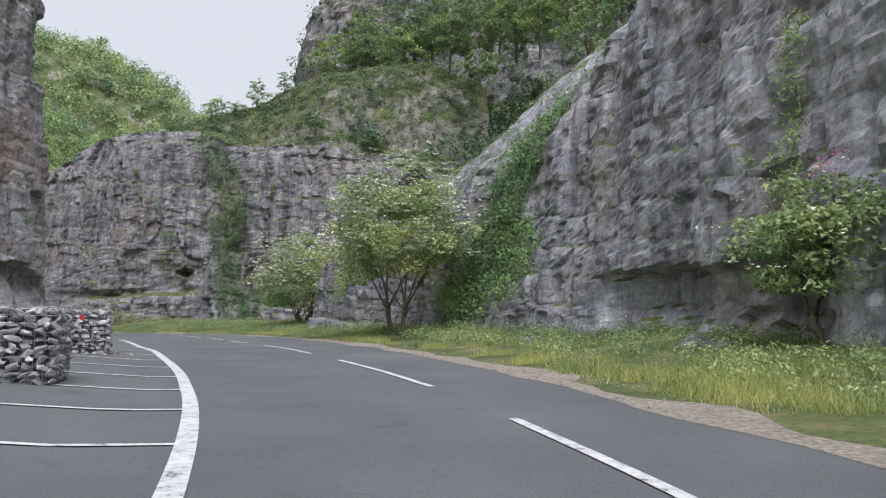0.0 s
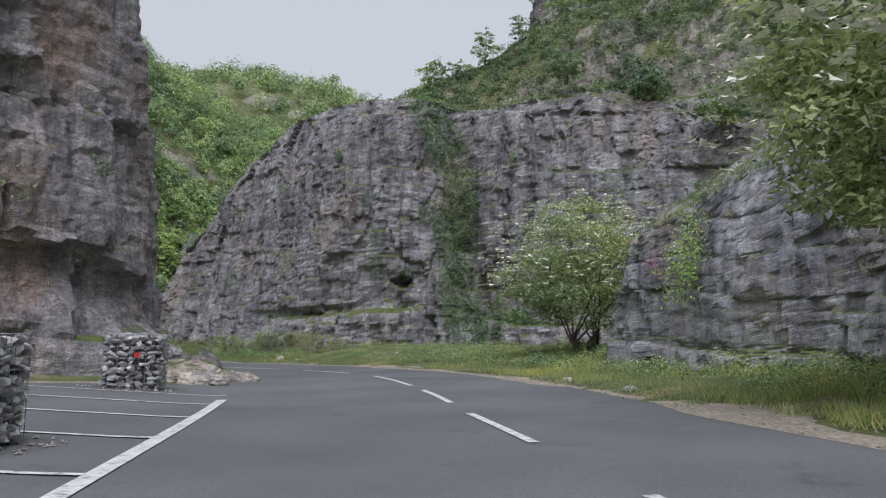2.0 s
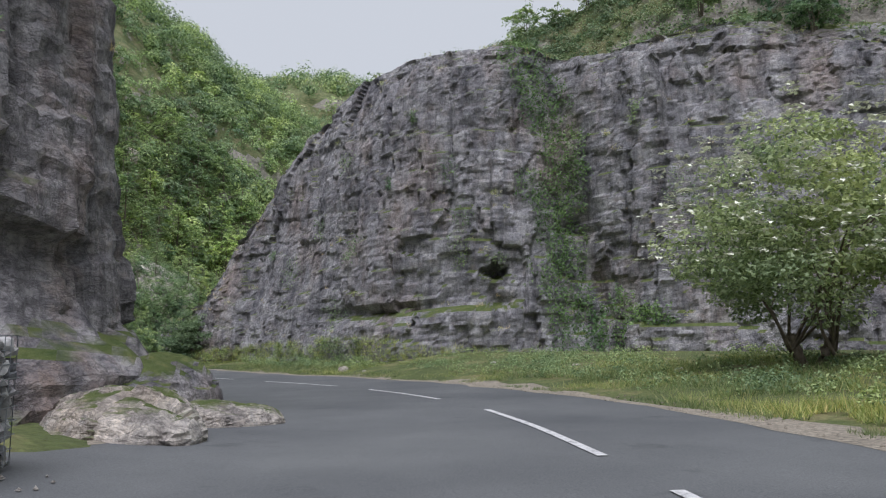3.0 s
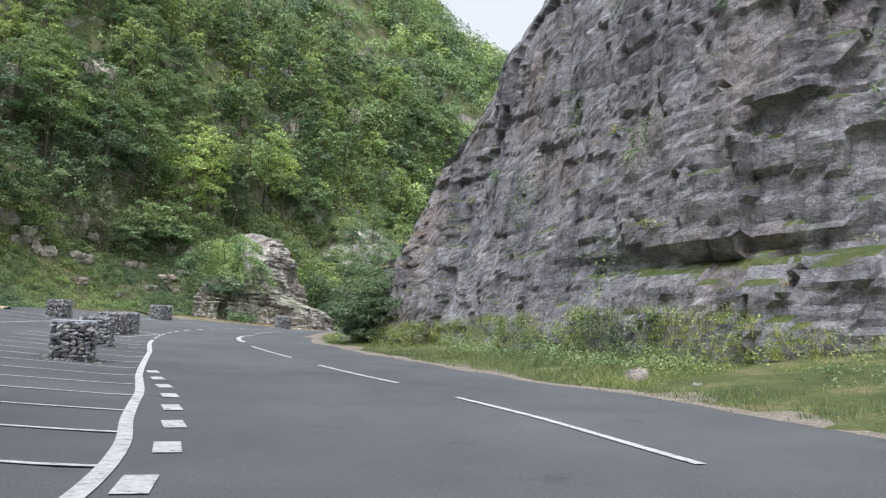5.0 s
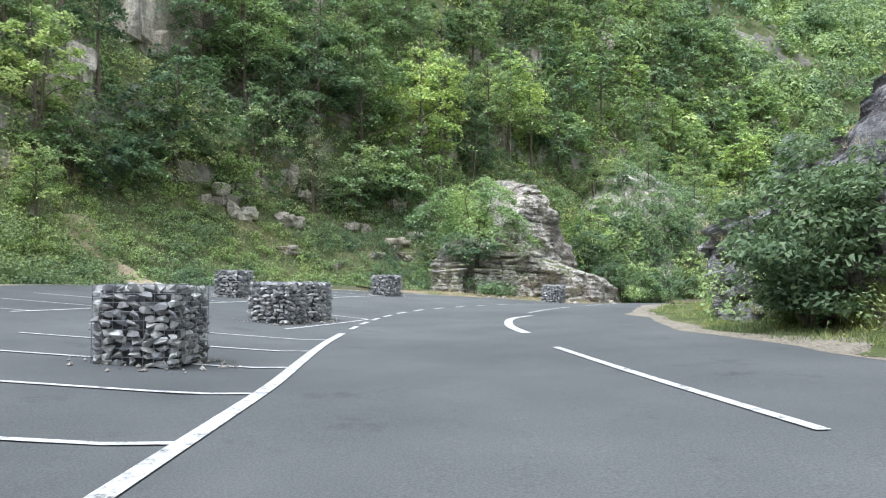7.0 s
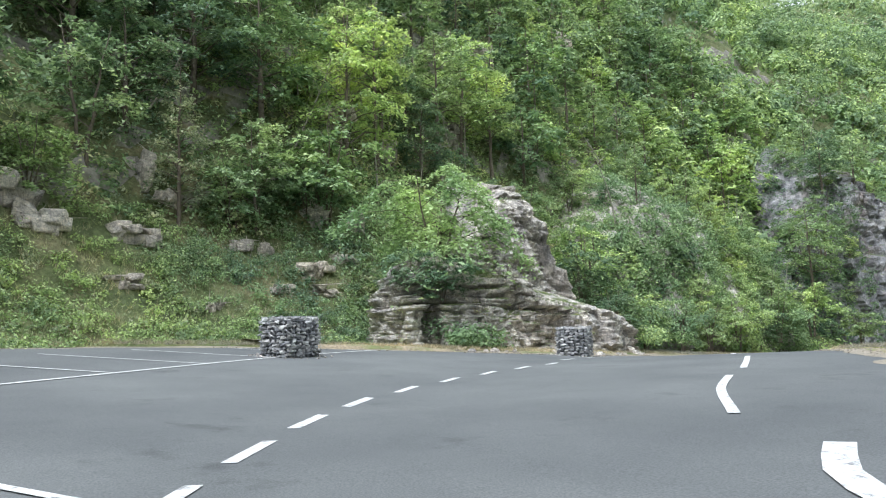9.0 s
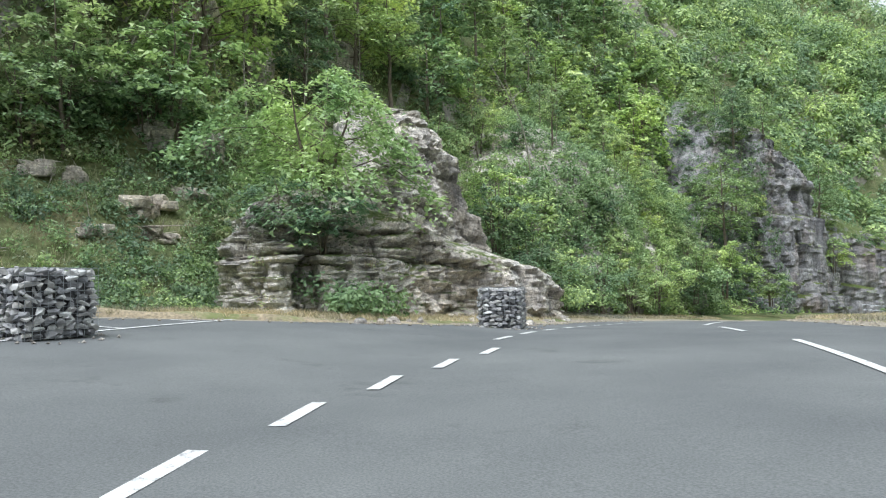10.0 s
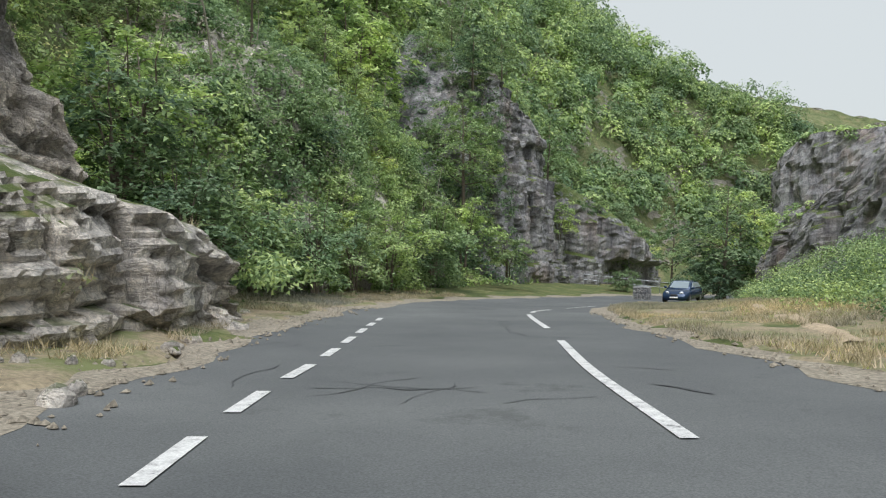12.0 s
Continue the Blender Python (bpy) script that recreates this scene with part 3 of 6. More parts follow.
def slope(name, rows, side, step, profile, seed, label, mat=HILL, rough=1.0, rocks=0.5):
    """A hillside over its foot line. Rows: x, y, height. profile: (setback, height) as shares of each row's height."""
    u, c = spline(rows, step)
    t = np.gradient(c[:, :2], axis=0)
    for _ in range(12):
        t[1:-1] = (t[:-2] + t[1:-1] + t[2:]) / 3
    t /= np.linalg.norm(t, axis=1)[:, None]
    n = np.c_[t[:, 1], -t[:, 0]] * side
    pr = np.array(profile)
    k = np.linspace(0, 1, int(c[:, 2].max() * 1.5 / step) + 4) ** 1.15
    arc = np.r_[0, np.cumsum(np.hypot(*np.diff(pr, axis=0).T))]
    arc /= arc[-1]
    sx, sz = np.interp(k, arc, pr[:, 0]), np.interp(k, arc, pr[:, 1])
    p = np.empty((len(c), len(k), 3))
    p[..., :2] = c[:, None, :2] - n[:, None] * (sx[None] * c[:, 2:3])[..., None]
    p[..., 2] = land(c[:, :2])[:, None] - 0.3 + sz[None] * c[:, 2:3]
    flat = p.reshape(-1, 3)
    crag = smooth(0.02, 0.3, vnoise(flat / 9.0, seed + 70)).reshape(p.shape[:2]) * rocks
    sh = (rough * (2.2 * fbm(flat / 11.0, seed, 4) + 0.5 * fbm(flat / 2.0, seed + 8, 2))).reshape(p.shape[:2]) + crag * 1.6 * rock_shift(flat, seed, 1.1).reshape(p.shape[:2])
    edge = smooth(0, 0.05, k)[None]
    p[..., :2] += n[:, None] * (sh * 0.75 * edge)[..., None]
    p[..., 2] += sh * 0.45 * edge
    faces = grid_faces(len(c), len(k))
    if side < 0:
        faces = faces[:, ::-1]
    return thing(name, mesh(name, p.reshape(-1, 3), faces, mat, False), label, "hillside", "structure"), p, n, c


ground = build_ground()
road = build_road()
paint_road(road)

def near_ledge(p, h):
    """An undercut along the foot of the near face."""
    roof = 2.1 + 0.5 * vnoise(p / 2.3, 90)
    along = smooth(14, 17, p[:, 1]) * smooth(24.5, 22, p[:, 1])
    return -0.9 * along * smooth(roof + 0.12, roof - 0.05, h) * smooth(-0.4, 0.9, h)


NEAR = [(9.5, -14, 20, 0.12, 0.8), (9.5, -4, 20, 0.12, 0.8), (9.3, 6, 20, 0.12, 0.8), (8.8, 12, 20, 0.12, 0.8), (7.2, 17, 18, 0.12, 0.9), (5.6, 21.5, 14.5, 0.14, 1.0), (4.2, 25, 11.5, 0.2, 1.1),
        (2.0, 29.5, 8.8, 0.28, 1.1), (-0.3, 33, 7.4, 0.28, 1.1), (-2.6, 36.5, 6.0, 0.22, 1.05), (-6.0, 41.2, 4.6, 0.15, 0.8), (-8.0, 44.2, 4.2, 0.2, 0.7), (-7.4, 47.2, 4.5, 0.3, 0.6),
        (-3.5, 51.5, 6, 0.3, 0.6), (1.5, 57.5, 9, 0.3, 0.6)]
near_cliff, near_p, near_n, near_v = cliff("cliff_near", NEAR, -1, 0.165, 11, ROCK_SLAB, "tall grey limestone cliff with grassy ledges beside the road", 26.0, amount=0.72, ledge=near_ledge, calm=0.3)


def cave_ledge(p, h):
    """The small cave, the bench of rounded beds along the foot, and the gully with ivy."""
    x, z = p[:, 0] + 23.9 + 0.35 * vnoise(p / 0.6, 61), p[:, 2] + 0.35 * vnoise(p / 0.5, 62)
    r = np.hypot(x / 0.42, (z - 4.2) / 0.55)
    hole = -1.3 * smooth(1.25, 0.75, r) - 0.35 * smooth(0.5, 0.1, np.abs(x - 0.3 + 0.3 * vnoise(p / 0.9, 66))) * smooth(4.6, 4.2, z) * smooth(1.8, 2.6, z)
    along = smooth(-37, -33, p[:, 0]) * smooth(-21, -24, p[:, 0])
    bench = (0.5 + 0.9 * fbm(p / 4.0, 64, 2)) * along * smooth(2.7, 1.5, h + 0.8 * vnoise(p / 3.5, 63)) - 0.3 * along * smooth(2.3, 2.6, h) * smooth(3.2, 2.8, h)
    gully = -1.3 * np.exp(-((p[:, 0] + 18.9 + 0.12 * h) / 1.1) ** 2) * smooth(0, 3, h)
    v, e = split(p + 0.2 * np.stack([vnoise(p / 1.1, 67 + j) for j in range(3)], 1), 0.9, 0.55, 68, 0.3)
    low = smooth(-47.5, -50.5, p[:, 0]) * (0.75 * (v - 0.5) - 0.2 * np.exp(-(e / 0.1) ** 2) + 0.4 * fbm(p / 1.3, 69, 3))
    return hole + bench + gully + low


CAVE = [(6, 60, 12, 0.2, 0.8), (-1, 64.5, 13, 0.2, 0.8), (-6, 66, 15, 0.2, 0.7), (-11, 66.6, 17, 0.18, 0.6), (-15, 66.6, 17, 0.12, 0.4), (-19, 67.6, 17, 0.1, 0.3), (-24, 66, 18, 0.12, 0.2),
        (-29, 65.2, 18.3, 0.13, 0.12), (-33, 66.0, 18, 0.16, 0.1), (-38, 67.6, 16.2, 0.18, 0.15), (-42, 68.6, 13.6, 0.22, 0.35), (-45.6, 69.4, 10.4, 0.28, 0.7), (-48.4, 70.2, 7.6, 0.42, 0.8),
        (-50.8, 71.2, 4.4, 0.5, 0.6), (-53.0, 72.4, 2.5, 0.35, 0.35), (-53.9, 74.4, 2.4, 0.35, 0.5), (-53.2, 78, 4, 0.4, 0.7), (-51.5, 83, 7, 0.35, 0.7)]
cave_cliff, cave_p, cave_n, cave_v = cliff("cliff_cave", CAVE, -1, 0.165, 23, ROCK, "bedded grey limestone cliff with a small cave near its foot", 30.0, amount=0.72, ledge=cave_ledge)
LOWER = [(-51.4, 82, 8, 0.3, 0.7), (-52, 94, 10, 0.3, 0.6), (-56.5, 107, 11, 0.28, 0.5), (-61.5, 117, 10.8, 0.28, 0.4), (-64.3, 123, 9.6, 0.3, 0.3), (-66.3, 129, 7.8, 0.34, 0.3), (-68.3, 134, 6.0, 0.38, 0.3), (-69.4, 138.5, 4.2, 0.4, 0.3),
         (-69.0, 143, 3.4, 0.4, 0.3), (-65, 150, 6, 0.4, 0.5), (-55, 160, 9, 0.4, 0.5)]
lower_cliff, lower_p, lower_n, lower_v = cliff("cliff_lower", LOWER, -1, 0.3, 29, ROCK, "grey limestone cliff above a bramble bank", 14.0)
FAR = [(-70, 236, 19, 0.15, 0.2), (-66, 222, 25, 0.2, 0.12), (-58, 218, 26, 0.2, 0.08), (-45, 214, 26.5, 0.2, 0.08), (-25, 205, 27, 0.2, 0.08)]
far_cliff, far_p, far_n, far_v = cliff("cliff_far", FAR, 1, 0.9, 31, ROCK, "far flat-topped grey cliff down the gorge", 14.0, size=2.2)


def butt_ledge(p, h):
    """A dark roof a few metres up, with the face below it set back."""
    roof = 3.2 - 0.16 * np.maximum(p[:, 1] - 36, -2.5) + 0.35 * vnoise(p / 1.7, 91)
    along = smooth(24, 28, p[:, 1]) * smooth(39.5, 37.5, p[:, 1])
    foot = 0.9 * smooth(1.6, 0.4, h + 0.3 * vnoise(p / 1.1, 92))
    upper = 8.2 + 0.5 * vnoise(p / 2.1, 93)
    nook = smooth(31.5, 32.4, p[:, 1]) * smooth(35.4, 34.6, p[:, 1])
    return -0.6 * along * smooth(roof + 0.1, roof - 0.05, h) * smooth(roof - 2.2, roof - 0.3, h) + foot * smooth(34, 36.5, p[:, 1]) - 0.45 * nook * smooth(upper + 0.1, upper - 0.05, h) * smooth(upper - 2.6, upper - 0.3, h)


BUTT = [(-24.4, 6, 26, 0.05, 0.8), (-23.9, 14, 26, 0.05, 0.8), (-23.6, 20, 26, 0.06, 0.8), (-22.6, 29, 25, 0.07, 0.8), (-21.4, 34.5, 24, 0.07, 0.8), (-20.7, 37.4, 22, 0.08, 0.7), (-22.3, 40.6, 18, 0.12, 0.6),
        (-28, 42.2, 16, 0.2, 0.6), (-38, 42.6, 14, 0.3, 0.7)]
butt_cliff, butt_p, butt_n, butt_v = cliff("cliff_buttress", BUTT, 1, 0.18, 37, ROCK_RUST, "sheer reddish-grey limestone buttress beside the parking bays", 25.0, amount=0.62, rounding=0.04, ledge=butt_ledge)

FOOT = [(-48, 46, 70), (-62, 46.5, 80), (-69, 52.3, 89), (-73, 59.5, 94), (-77.2, 67, 97), (-79.3, 73, 99), (-79.5, 78, 100), (-79.5, 84, 100), (-81, 90, 100), (-84, 96, 100), (-86, 104, 100), (-87, 114, 100),
        (-88.5, 126, 104), (-89, 140, 108), (-88, 155, 88), (-85.5, 175, 72), (-80, 198, 56), (-66, 220, 38), (-40, 240, 28), (0, 262, 22)]
hill, hill_p, hill_n, hill_c = slope("hillside", FOOT, 1, 0.95, [(0, 0), (0.02, 0.012), (0.055, 0.05), (0.16, 0.22), (0.38, 0.58), (0.75, 1.0), (1.2, 1.32), (2.6, 1.45)], 51, "steep wooded hillside with rock outcrops")

OUT = [(-81.6, 80.8, 1.7, 0.1, 0.5), (-80.2, 79.4, 2.4, 0.1, 0.5), (-78.7, 78.9, 2.6, 0.1, 0.6), (-77.5, 80.0, 2.7, 0.15, 0.8), (-76.7, 82.2, 3.6, 0.35, 0.5), (-76.5, 84.6, 5.0, 0.5, 0.35), (-76.4, 87.0, 6.2, 0.62, 0.2),
       (-76.7, 89.2, 7.6, 0.72, 0.1), (-77.2, 91.2, 8.8, 0.74, 0.0), (-77.8, 92.7, 8.2, 0.74, 0.0), (-78.8, 94.2, 3.4, 0.6, 0.3), (-80.0, 95.6, 1.4, 0.5, 0.3), (-81.6, 97, 0.5, 0.3, 0.3)]


def out_ledge(p, h):
    """A low upright tier of stepped beds, a broken ledge, and the steep spire set back behind it."""
    lean = np.interp(p[:, 1], [82, 84.6, 87, 89.2, 92.7], [0.35, 0.5, 0.62, 0.72, 0.74])
    lip = 2.6 - 0.12 * (p[:, 1] - 84) + 0.5 * vnoise(p / 1.8, 73)
    inset = 0.3 * np.minimum(h, 3.2) + 2.7 * smooth(lip - 0.1, lip + 1.1, h) + 0.28 * np.maximum(h - 3.2, 0)
    along = smooth(81.5, 84.5, p[:, 1]) * smooth(95.2, 93.6, p[:, 1])
    bed = (h + 0.05 * (p[:, 1] - 84) + 0.25 * vnoise(p / 2.0, 71)) / 0.62
    k = np.floor(bed)
    step = 0.17 * (bed - k - 0.5) * smooth(0.2, 1.0, h)
    v, e = split(p + 0.25 * np.stack([vnoise(p / 1.6, 79 + j) for j in range(3)], 1), 1.5, 1.2, 78, 0.1)
    v2, e2 = split(p + 0.15 * np.stack([vnoise(p / 0.8, 84 + j) for j in range(3)], 1), 0.75, 0.62, 86, 0.3)
    v3, e3 = split(p, 0.45, 0.2, 88, 0.2)
    return (lean * h - inset) * along + step + 0.3 * (v2 - 0.5) - 0.1 * np.exp(-(e2 / 0.06) ** 2) + 0.55 * (v - 0.5) - 0.2 * np.exp(-(e / 0.08) ** 2) + 0.13 * (v3 - 0.5) - 0.05 * np.exp(-(e3 / 0.05) ** 2)


outcrop, out_p, out_n, out_v = cliff("cliff_outcrop", OUT, 1, 0.095, 71, ROCK_PALE, "pale stepped limestone outcrop above the car park edge", 3.5, size=0.8, amount=0.22, ledge=out_ledge)
CRAG = [(-93, 135, 5, 0.15, 0.8), (-90.8, 139, 13, 0.16, 0.8), (-89.2, 143, 18, 0.16, 0.8), (-88.3, 147, 18.5, 0.15, 0.8), (-87.5, 151.5, 15.5, 0.14, 0.8), (-87.3, 155.5, 11.5, 0.14, 0.8), (-88.6, 159, 7, 0.15, 0.8), (-91, 162, 4, 0.15, 0.8)]
crag, crag_p, crag_n, crag_v = cliff("cliff_crag", CRAG, 1, 0.24, 83, ROCK, "grey limestone crag rising from the wooded slope", 10.0, size=1.1, amount=1.25)
IVYWALL = [(-93, 97.5, 3, 0.4, 0.8), (-89.5, 99.5, 5, 0.4, 0.8), (-86.6, 103, 8, 0.4, 0.8), (-85.6, 108, 10.5, 0.38, 0.8), (-85.8, 114, 11, 0.38, 0.8), (-87.2, 121, 10, 0.38, 0.8), (-88.4, 127, 10, 0.36, 0.8), (-90.2, 132, 9, 0.36, 0.8)]
ivywall, ivy_p, ivy_n, ivy_v = cliff("cliff_overgrown", IVYWALL, 1, 0.25, 87, ROCK_PALE, "limestone face half hidden by creepers", 8.0)
UPPER = [(-24, 118, 29, 0.1, 0.3), (-24.5, 104, 37, 0.1, 0.3), (-23.5, 96, 41, 0.1, 0.3), (-19, 91.5, 46, 0.1, 0.4), (-7, 88.5, 45, 0.12, 0.4), (6, 84, 47, 0.15, 0.4), (26, 76, 47, 0.2, 0.4), (55, 64, 47, 0.25, 0.4)]
upper, upper_p, upper_n, upper_v = cliff("cliff_upper", UPPER, 1, 0.5, 95, ROCK, "high grey crag above the gorge with trees on its ledges", 30.0, size=1.6)
def over_ledge(p, h):
    """A deep hollow under the lip."""
    return -2.2 * smooth(2.9, 2.5, h + 0.4 * vnoise(p / 2.0, 97)) * smooth(160, 163, p[:, 1]) * smooth(176, 172, p[:, 1])


OVER = [(-92, 156, 10, 0.1, 0.7), (-88, 157.5, 9, 0.1, 0.7), (-84, 160.5, 7.5, 0.05, 0.7), (-81.2, 165, 5.6, -0.05, 0.7), (-80, 170, 4, 0.1, 0.7), (-80, 176, 2.6, 0.2, 0.7), (-81.5, 181, 1.5, 0.2, 0.7)]
overhang, over_p, over_n, over_v = cliff("cliff_overhang", OVER, 1, 0.4, 99, ROCK, "dark overhanging rock behind a railing", 8.0, ledge=over_ledge)


# ---------------------------------------------------------------- leaves, trunks
def leaf_quads(centres, normals, length, width, r):
    """One small pointed leaf for each centre."""
    n = len(centres)
    a = r.normal(size=(n, 3))
    a -= normals * (a * normals).sum(1)[:, None]
    a /= np.linalg.norm(a, axis=1)[:, None] + 1e-9
    b = np.cross(normals, a)
    le = (length * r.uniform(0.6, 1.35, n))[:, None]
    wi = (width * r.uniform(0.7, 1.3, n))[:, None]
    v = np.stack([centres - a * le * 0.4 + b * wi / 2, centres - a * le * 0.4 - b * wi / 2, centres + a * le * 0.6 - normals * le * 0.15], 1)
    return v.reshape(-1, 3), np.arange(3 * n).reshape(-1, 3)


def unit(v):
    return v / (np.linalg.norm(v, axis=1)[:, None] + 1e-9)


def crown_points(r, radii, blobs, per, lump=0.3, low=-0.45, flat=0.5):
    """Leaf places and facings in an uneven crown made of clumps round the origin."""
    d = unit(r.normal(size=(blobs * 3, 3)))
    d = d[d[:, 2] > low][:blobs]
    c = d * (r.uniform(0.35, 1.0, len(d)) ** 0.6)[:, None] * (0.8 + 0.3 * vnoise(d * 1.7 + r.uniform(0, 90), 5))[:, None]
    size = lump * r.uniform(0.6, 1.3, len(c))
    k = np.repeat(np.arange(len(c)), per)
    o = unit(r.normal(size=(len(k), 3)))
    o[:, 2] = o[:, 2] * flat + 0.05
    q = c[k] + o * (size[k] * r.uniform(0.45, 1.0, len(k)) ** 0.5)[:, None]
    nrm = unit(o * 0.6 + r.normal(size=o.shape) * 0.55 + np.array([0, 0, 0.75]))
    return q * np.array(radii), nrm, c * np.array(radii)


def tube(path, radii, sides=6):
    p = np.asarray(path, float)
    rr = np.asarray(radii, float)
    t = np.gradient(p, axis=0)
    t = unit(t)
    ref = np.where(np.abs(t[:, 2:3]) > 0.9, [[1.0, 0, 0]], [[0, 0, 1.0]])
    a = unit(np.cross(t, ref))
    b = np.cross(t, a)
    th = np.linspace(0, 2 * np.pi, sides, endpoint=False)
    v = p[:, None] + rr[:, None, None] * (a[:, None] * np.cos(th)[None, :, None] + b[:, None] * np.sin(th)[None, :, None])
    i = np.arange(len(p) - 1)[:, None] * sides
    j = np.arange(sides)[None]
    f = np.stack([i + j, i + (j + 1) % sides, i + sides + (j + 1) % sides, i + sides + j], -1).reshape(-1, 4)
    return v.reshape(-1, 3), f


def join(parts):
    vs, fs, n = [], [], 0
    for v, f in parts:
        vs.append(v)
        fs.append(f + n)
        n += len(v)
    return np.vstack(vs), np.vstack(fs)


def limb(r, a, b, thick, thin, sag=0.12, n=4):
    a, b = np.array(a, float), np.array(b, float)
    t = np.linspace(0, 1, n)[:, None]
    w = r.normal(size=(n, 3)) * np.linalg.norm(b - a) * 0.05 * np.sin(np.pi * t)
    p = a + (b - a) * t + w + np.array([0, 0, 1]) * np.linalg.norm(b - a) * sag * np.sin(np.pi * t)
    return tube(p, np.linspace(thick, thin, n), 3)


def tree_meshes(name, seed, height, radii, blobs, per, leaf, mat, stems=1, lump=0.3, trunk=0.14, spread=0.5, low=-0.45, split=False):
    """Trunk with limbs, and crown, for a tree of that height whose foot is the origin."""
    r = np.random.default_rng(seed)
    q, nrm, c = crown_points(r, radii, blobs, per, lump, low)
    mid = np.array([0, 0, height - radii[2] * 0.9])
    v, f = leaf_quads(q + mid, nrm, leaf, leaf * 0.62, r)
    parts = []
    for k in range(stems):
        ang = 2 * np.pi * (k / stems) + r.uniform(0, 1)
        foot = np.array([math.cos(ang), math.sin(ang), 0]) * (0.25 * spread if stems > 1 else 0)
        fork = foot * 2.2 + np.array([r.normal() * 0.15, r.normal() * 0.15, max(0.8, height - 1.75 * radii[2])])
        n = 8
        t = np.linspace(0, 1, n)[:, None]
        p = foot + (fork - foot) * t + r.normal(size=(n, 3)) * 0.05 * np.sin(np.pi * t)
        p[0, 2] -= 0.5
        parts.append(tube(p, np.linspace(trunk * 1.35, trunk * 0.85, n) / math.sqrt(stems), 6))
        for tip in r.permutation(len(c))[:max(3, (11 if split else 8) // stems)]:
            parts.append(limb(r, fork - np.array([0, 0, r.uniform(0, 0.5)]), c[tip] * 0.92 + mid, trunk * 0.55 / math.sqrt(stems), 0.015))
    if split:
        return [mesh(name + ("_stem" if len(q[0]) == 48 else "_limb"), q[0], q[1], BARK, True) for q in parts], mesh(name + "_crown", v, f, mat)
    tv, tf = join(parts)
    return mesh(name + "_trunk", tv, tf, BARK, True), mesh(name + "_crown", v, f, mat)


def tiered_tree(name, seed, height, spread, boughs, leaves, leaf, mat, stems=1, base=0.25, trunk=0.12, droop=0.25, top=0.35, split_up=False):
    """Trunk with boughs that carry flat sprays of leaves in tiers; its foot is the origin."""
    r = np.random.default_rng(seed)
    parts, cs, ns = [], [], []
    tops = []
    for k in range(stems):
        ang = 6.283 * k / stems + r.uniform(0, 1)
        out = np.array([math.cos(ang), math.sin(ang), 0]) * (spread * 0.34 if stems > 1 else r.uniform(0.1, 0.35))
        n = 8
        t = np.linspace(0, 1, n)[:, None]
        p = out * (0.2 + t ** 1.3) + np.array([0, 0, height * r.uniform(0.86, 1.0)]) * t + r.normal(size=(n, 3)) * 0.05 * np.sin(np.pi * t) * [1, 1, 0]
        p[0, 2] -= 0.6
        parts.append(tube(p, (trunk * (1.2 - 1.08 * t[:, 0] ** 0.8)) / math.sqrt(stems), 6))
        tops.append(p)
    long = np.array([])
    rows = []
    for k in range(boughs):
        f = base + (1 - base) * (k + r.uniform(0, 1)) / boughs
        stem = tops[r.integers(stems)]
        foot = np.array([np.interp(f * 0.96, np.linspace(0, 1, len(stem)), stem[:, j]) for j in range(3)])
        shape = math.sin(math.pi * min(1, 0.18 + 0.82 * (f - base) / (1 - base)) ** 0.75)
        reach = spread * (top * (1 - shape) + shape) * r.uniform(0.55, 1.12) * (0.55 if f > 0.93 else 1)
        az = 2.4 * k + r.uniform(-0.5, 0.5)
        rise = r.uniform(0.15, 0.5) + 0.5 * max(0, f - 0.7)
        d = np.array([math.cos(az), math.sin(az), 0])
        tip = foot + d * reach + np.array([0, 0, reach * (rise - droop)])
        if leaf < 0.35 or k % 2:
            parts.append(limb(r, foot, tip, trunk * 0.4 / math.sqrt(stems) * (1.15 - f), 0.008, 0.1 + droop * 0.3))
        rows.append((foot, tip, reach, d))
    share = np.array([q[2] ** 1.6 for q in rows])
    for (foot, tip, reach, d), c in zip(rows, (share / share.sum() * leaves).astype(int)):
        u = r.uniform(0.22, 1.08, c) ** 0.75
        wide = reach * 0.36 * np.sin(np.pi * np.clip(u, 0, 1) ** 1.2) + 0.12
        # twigs: leaves gather in bunches
        nb = max(3, c // 26)
        bu, bs, bz = r.uniform(0.25, 1.0, nb) ** 0.7, r.normal(size=nb) * 0.62, r.normal(size=nb)
        b = r.integers(0, nb, c)
        u = np.where(r.uniform(size=c) < 0.8, bu[b] + r.normal(size=c) * 0.085, u)
        side = np.where(r.uniform(size=c) < 0.85, bs[b] + r.normal(size=c) * 0.22, r.normal(size=c) * 0.6) * wide
        away = np.abs(side) / (reach * 0.4)
        q = foot + (tip - foot) * u[:, None] + np.array([-d[1], d[0], 0]) * side[:, None]
        q[:, 2] += reach * (0.1 + droop * 0.3) * np.sin(np.pi * np.clip(u, 0, 1)) - 0.16 * reach * away ** 2 + bz[b] * 0.05 * reach + r.normal(size=c) * 0.07
        cs.append(q)
        ns.append(np.array([0, 0, 1.0]) + d * (0.35 * u)[:, None] + r.normal(size=(c, 3)) * 0.42)
    v, f = leaf_quads(np.vstack(cs), unit(np.vstack(ns)), leaf, leaf * 0.66, r)
    if split_up:
        return [mesh(name + ("_stem" if len(q[0]) == 48 else "_limb"), q[0], q[1], BARK, True) for q in parts], mesh(name + "_crown", v, f, mat)
    tv, tf = join(parts)
    return mesh(name + "_trunk", tv, tf, BARK, True), mesh(name + "_crown", v, f, mat)


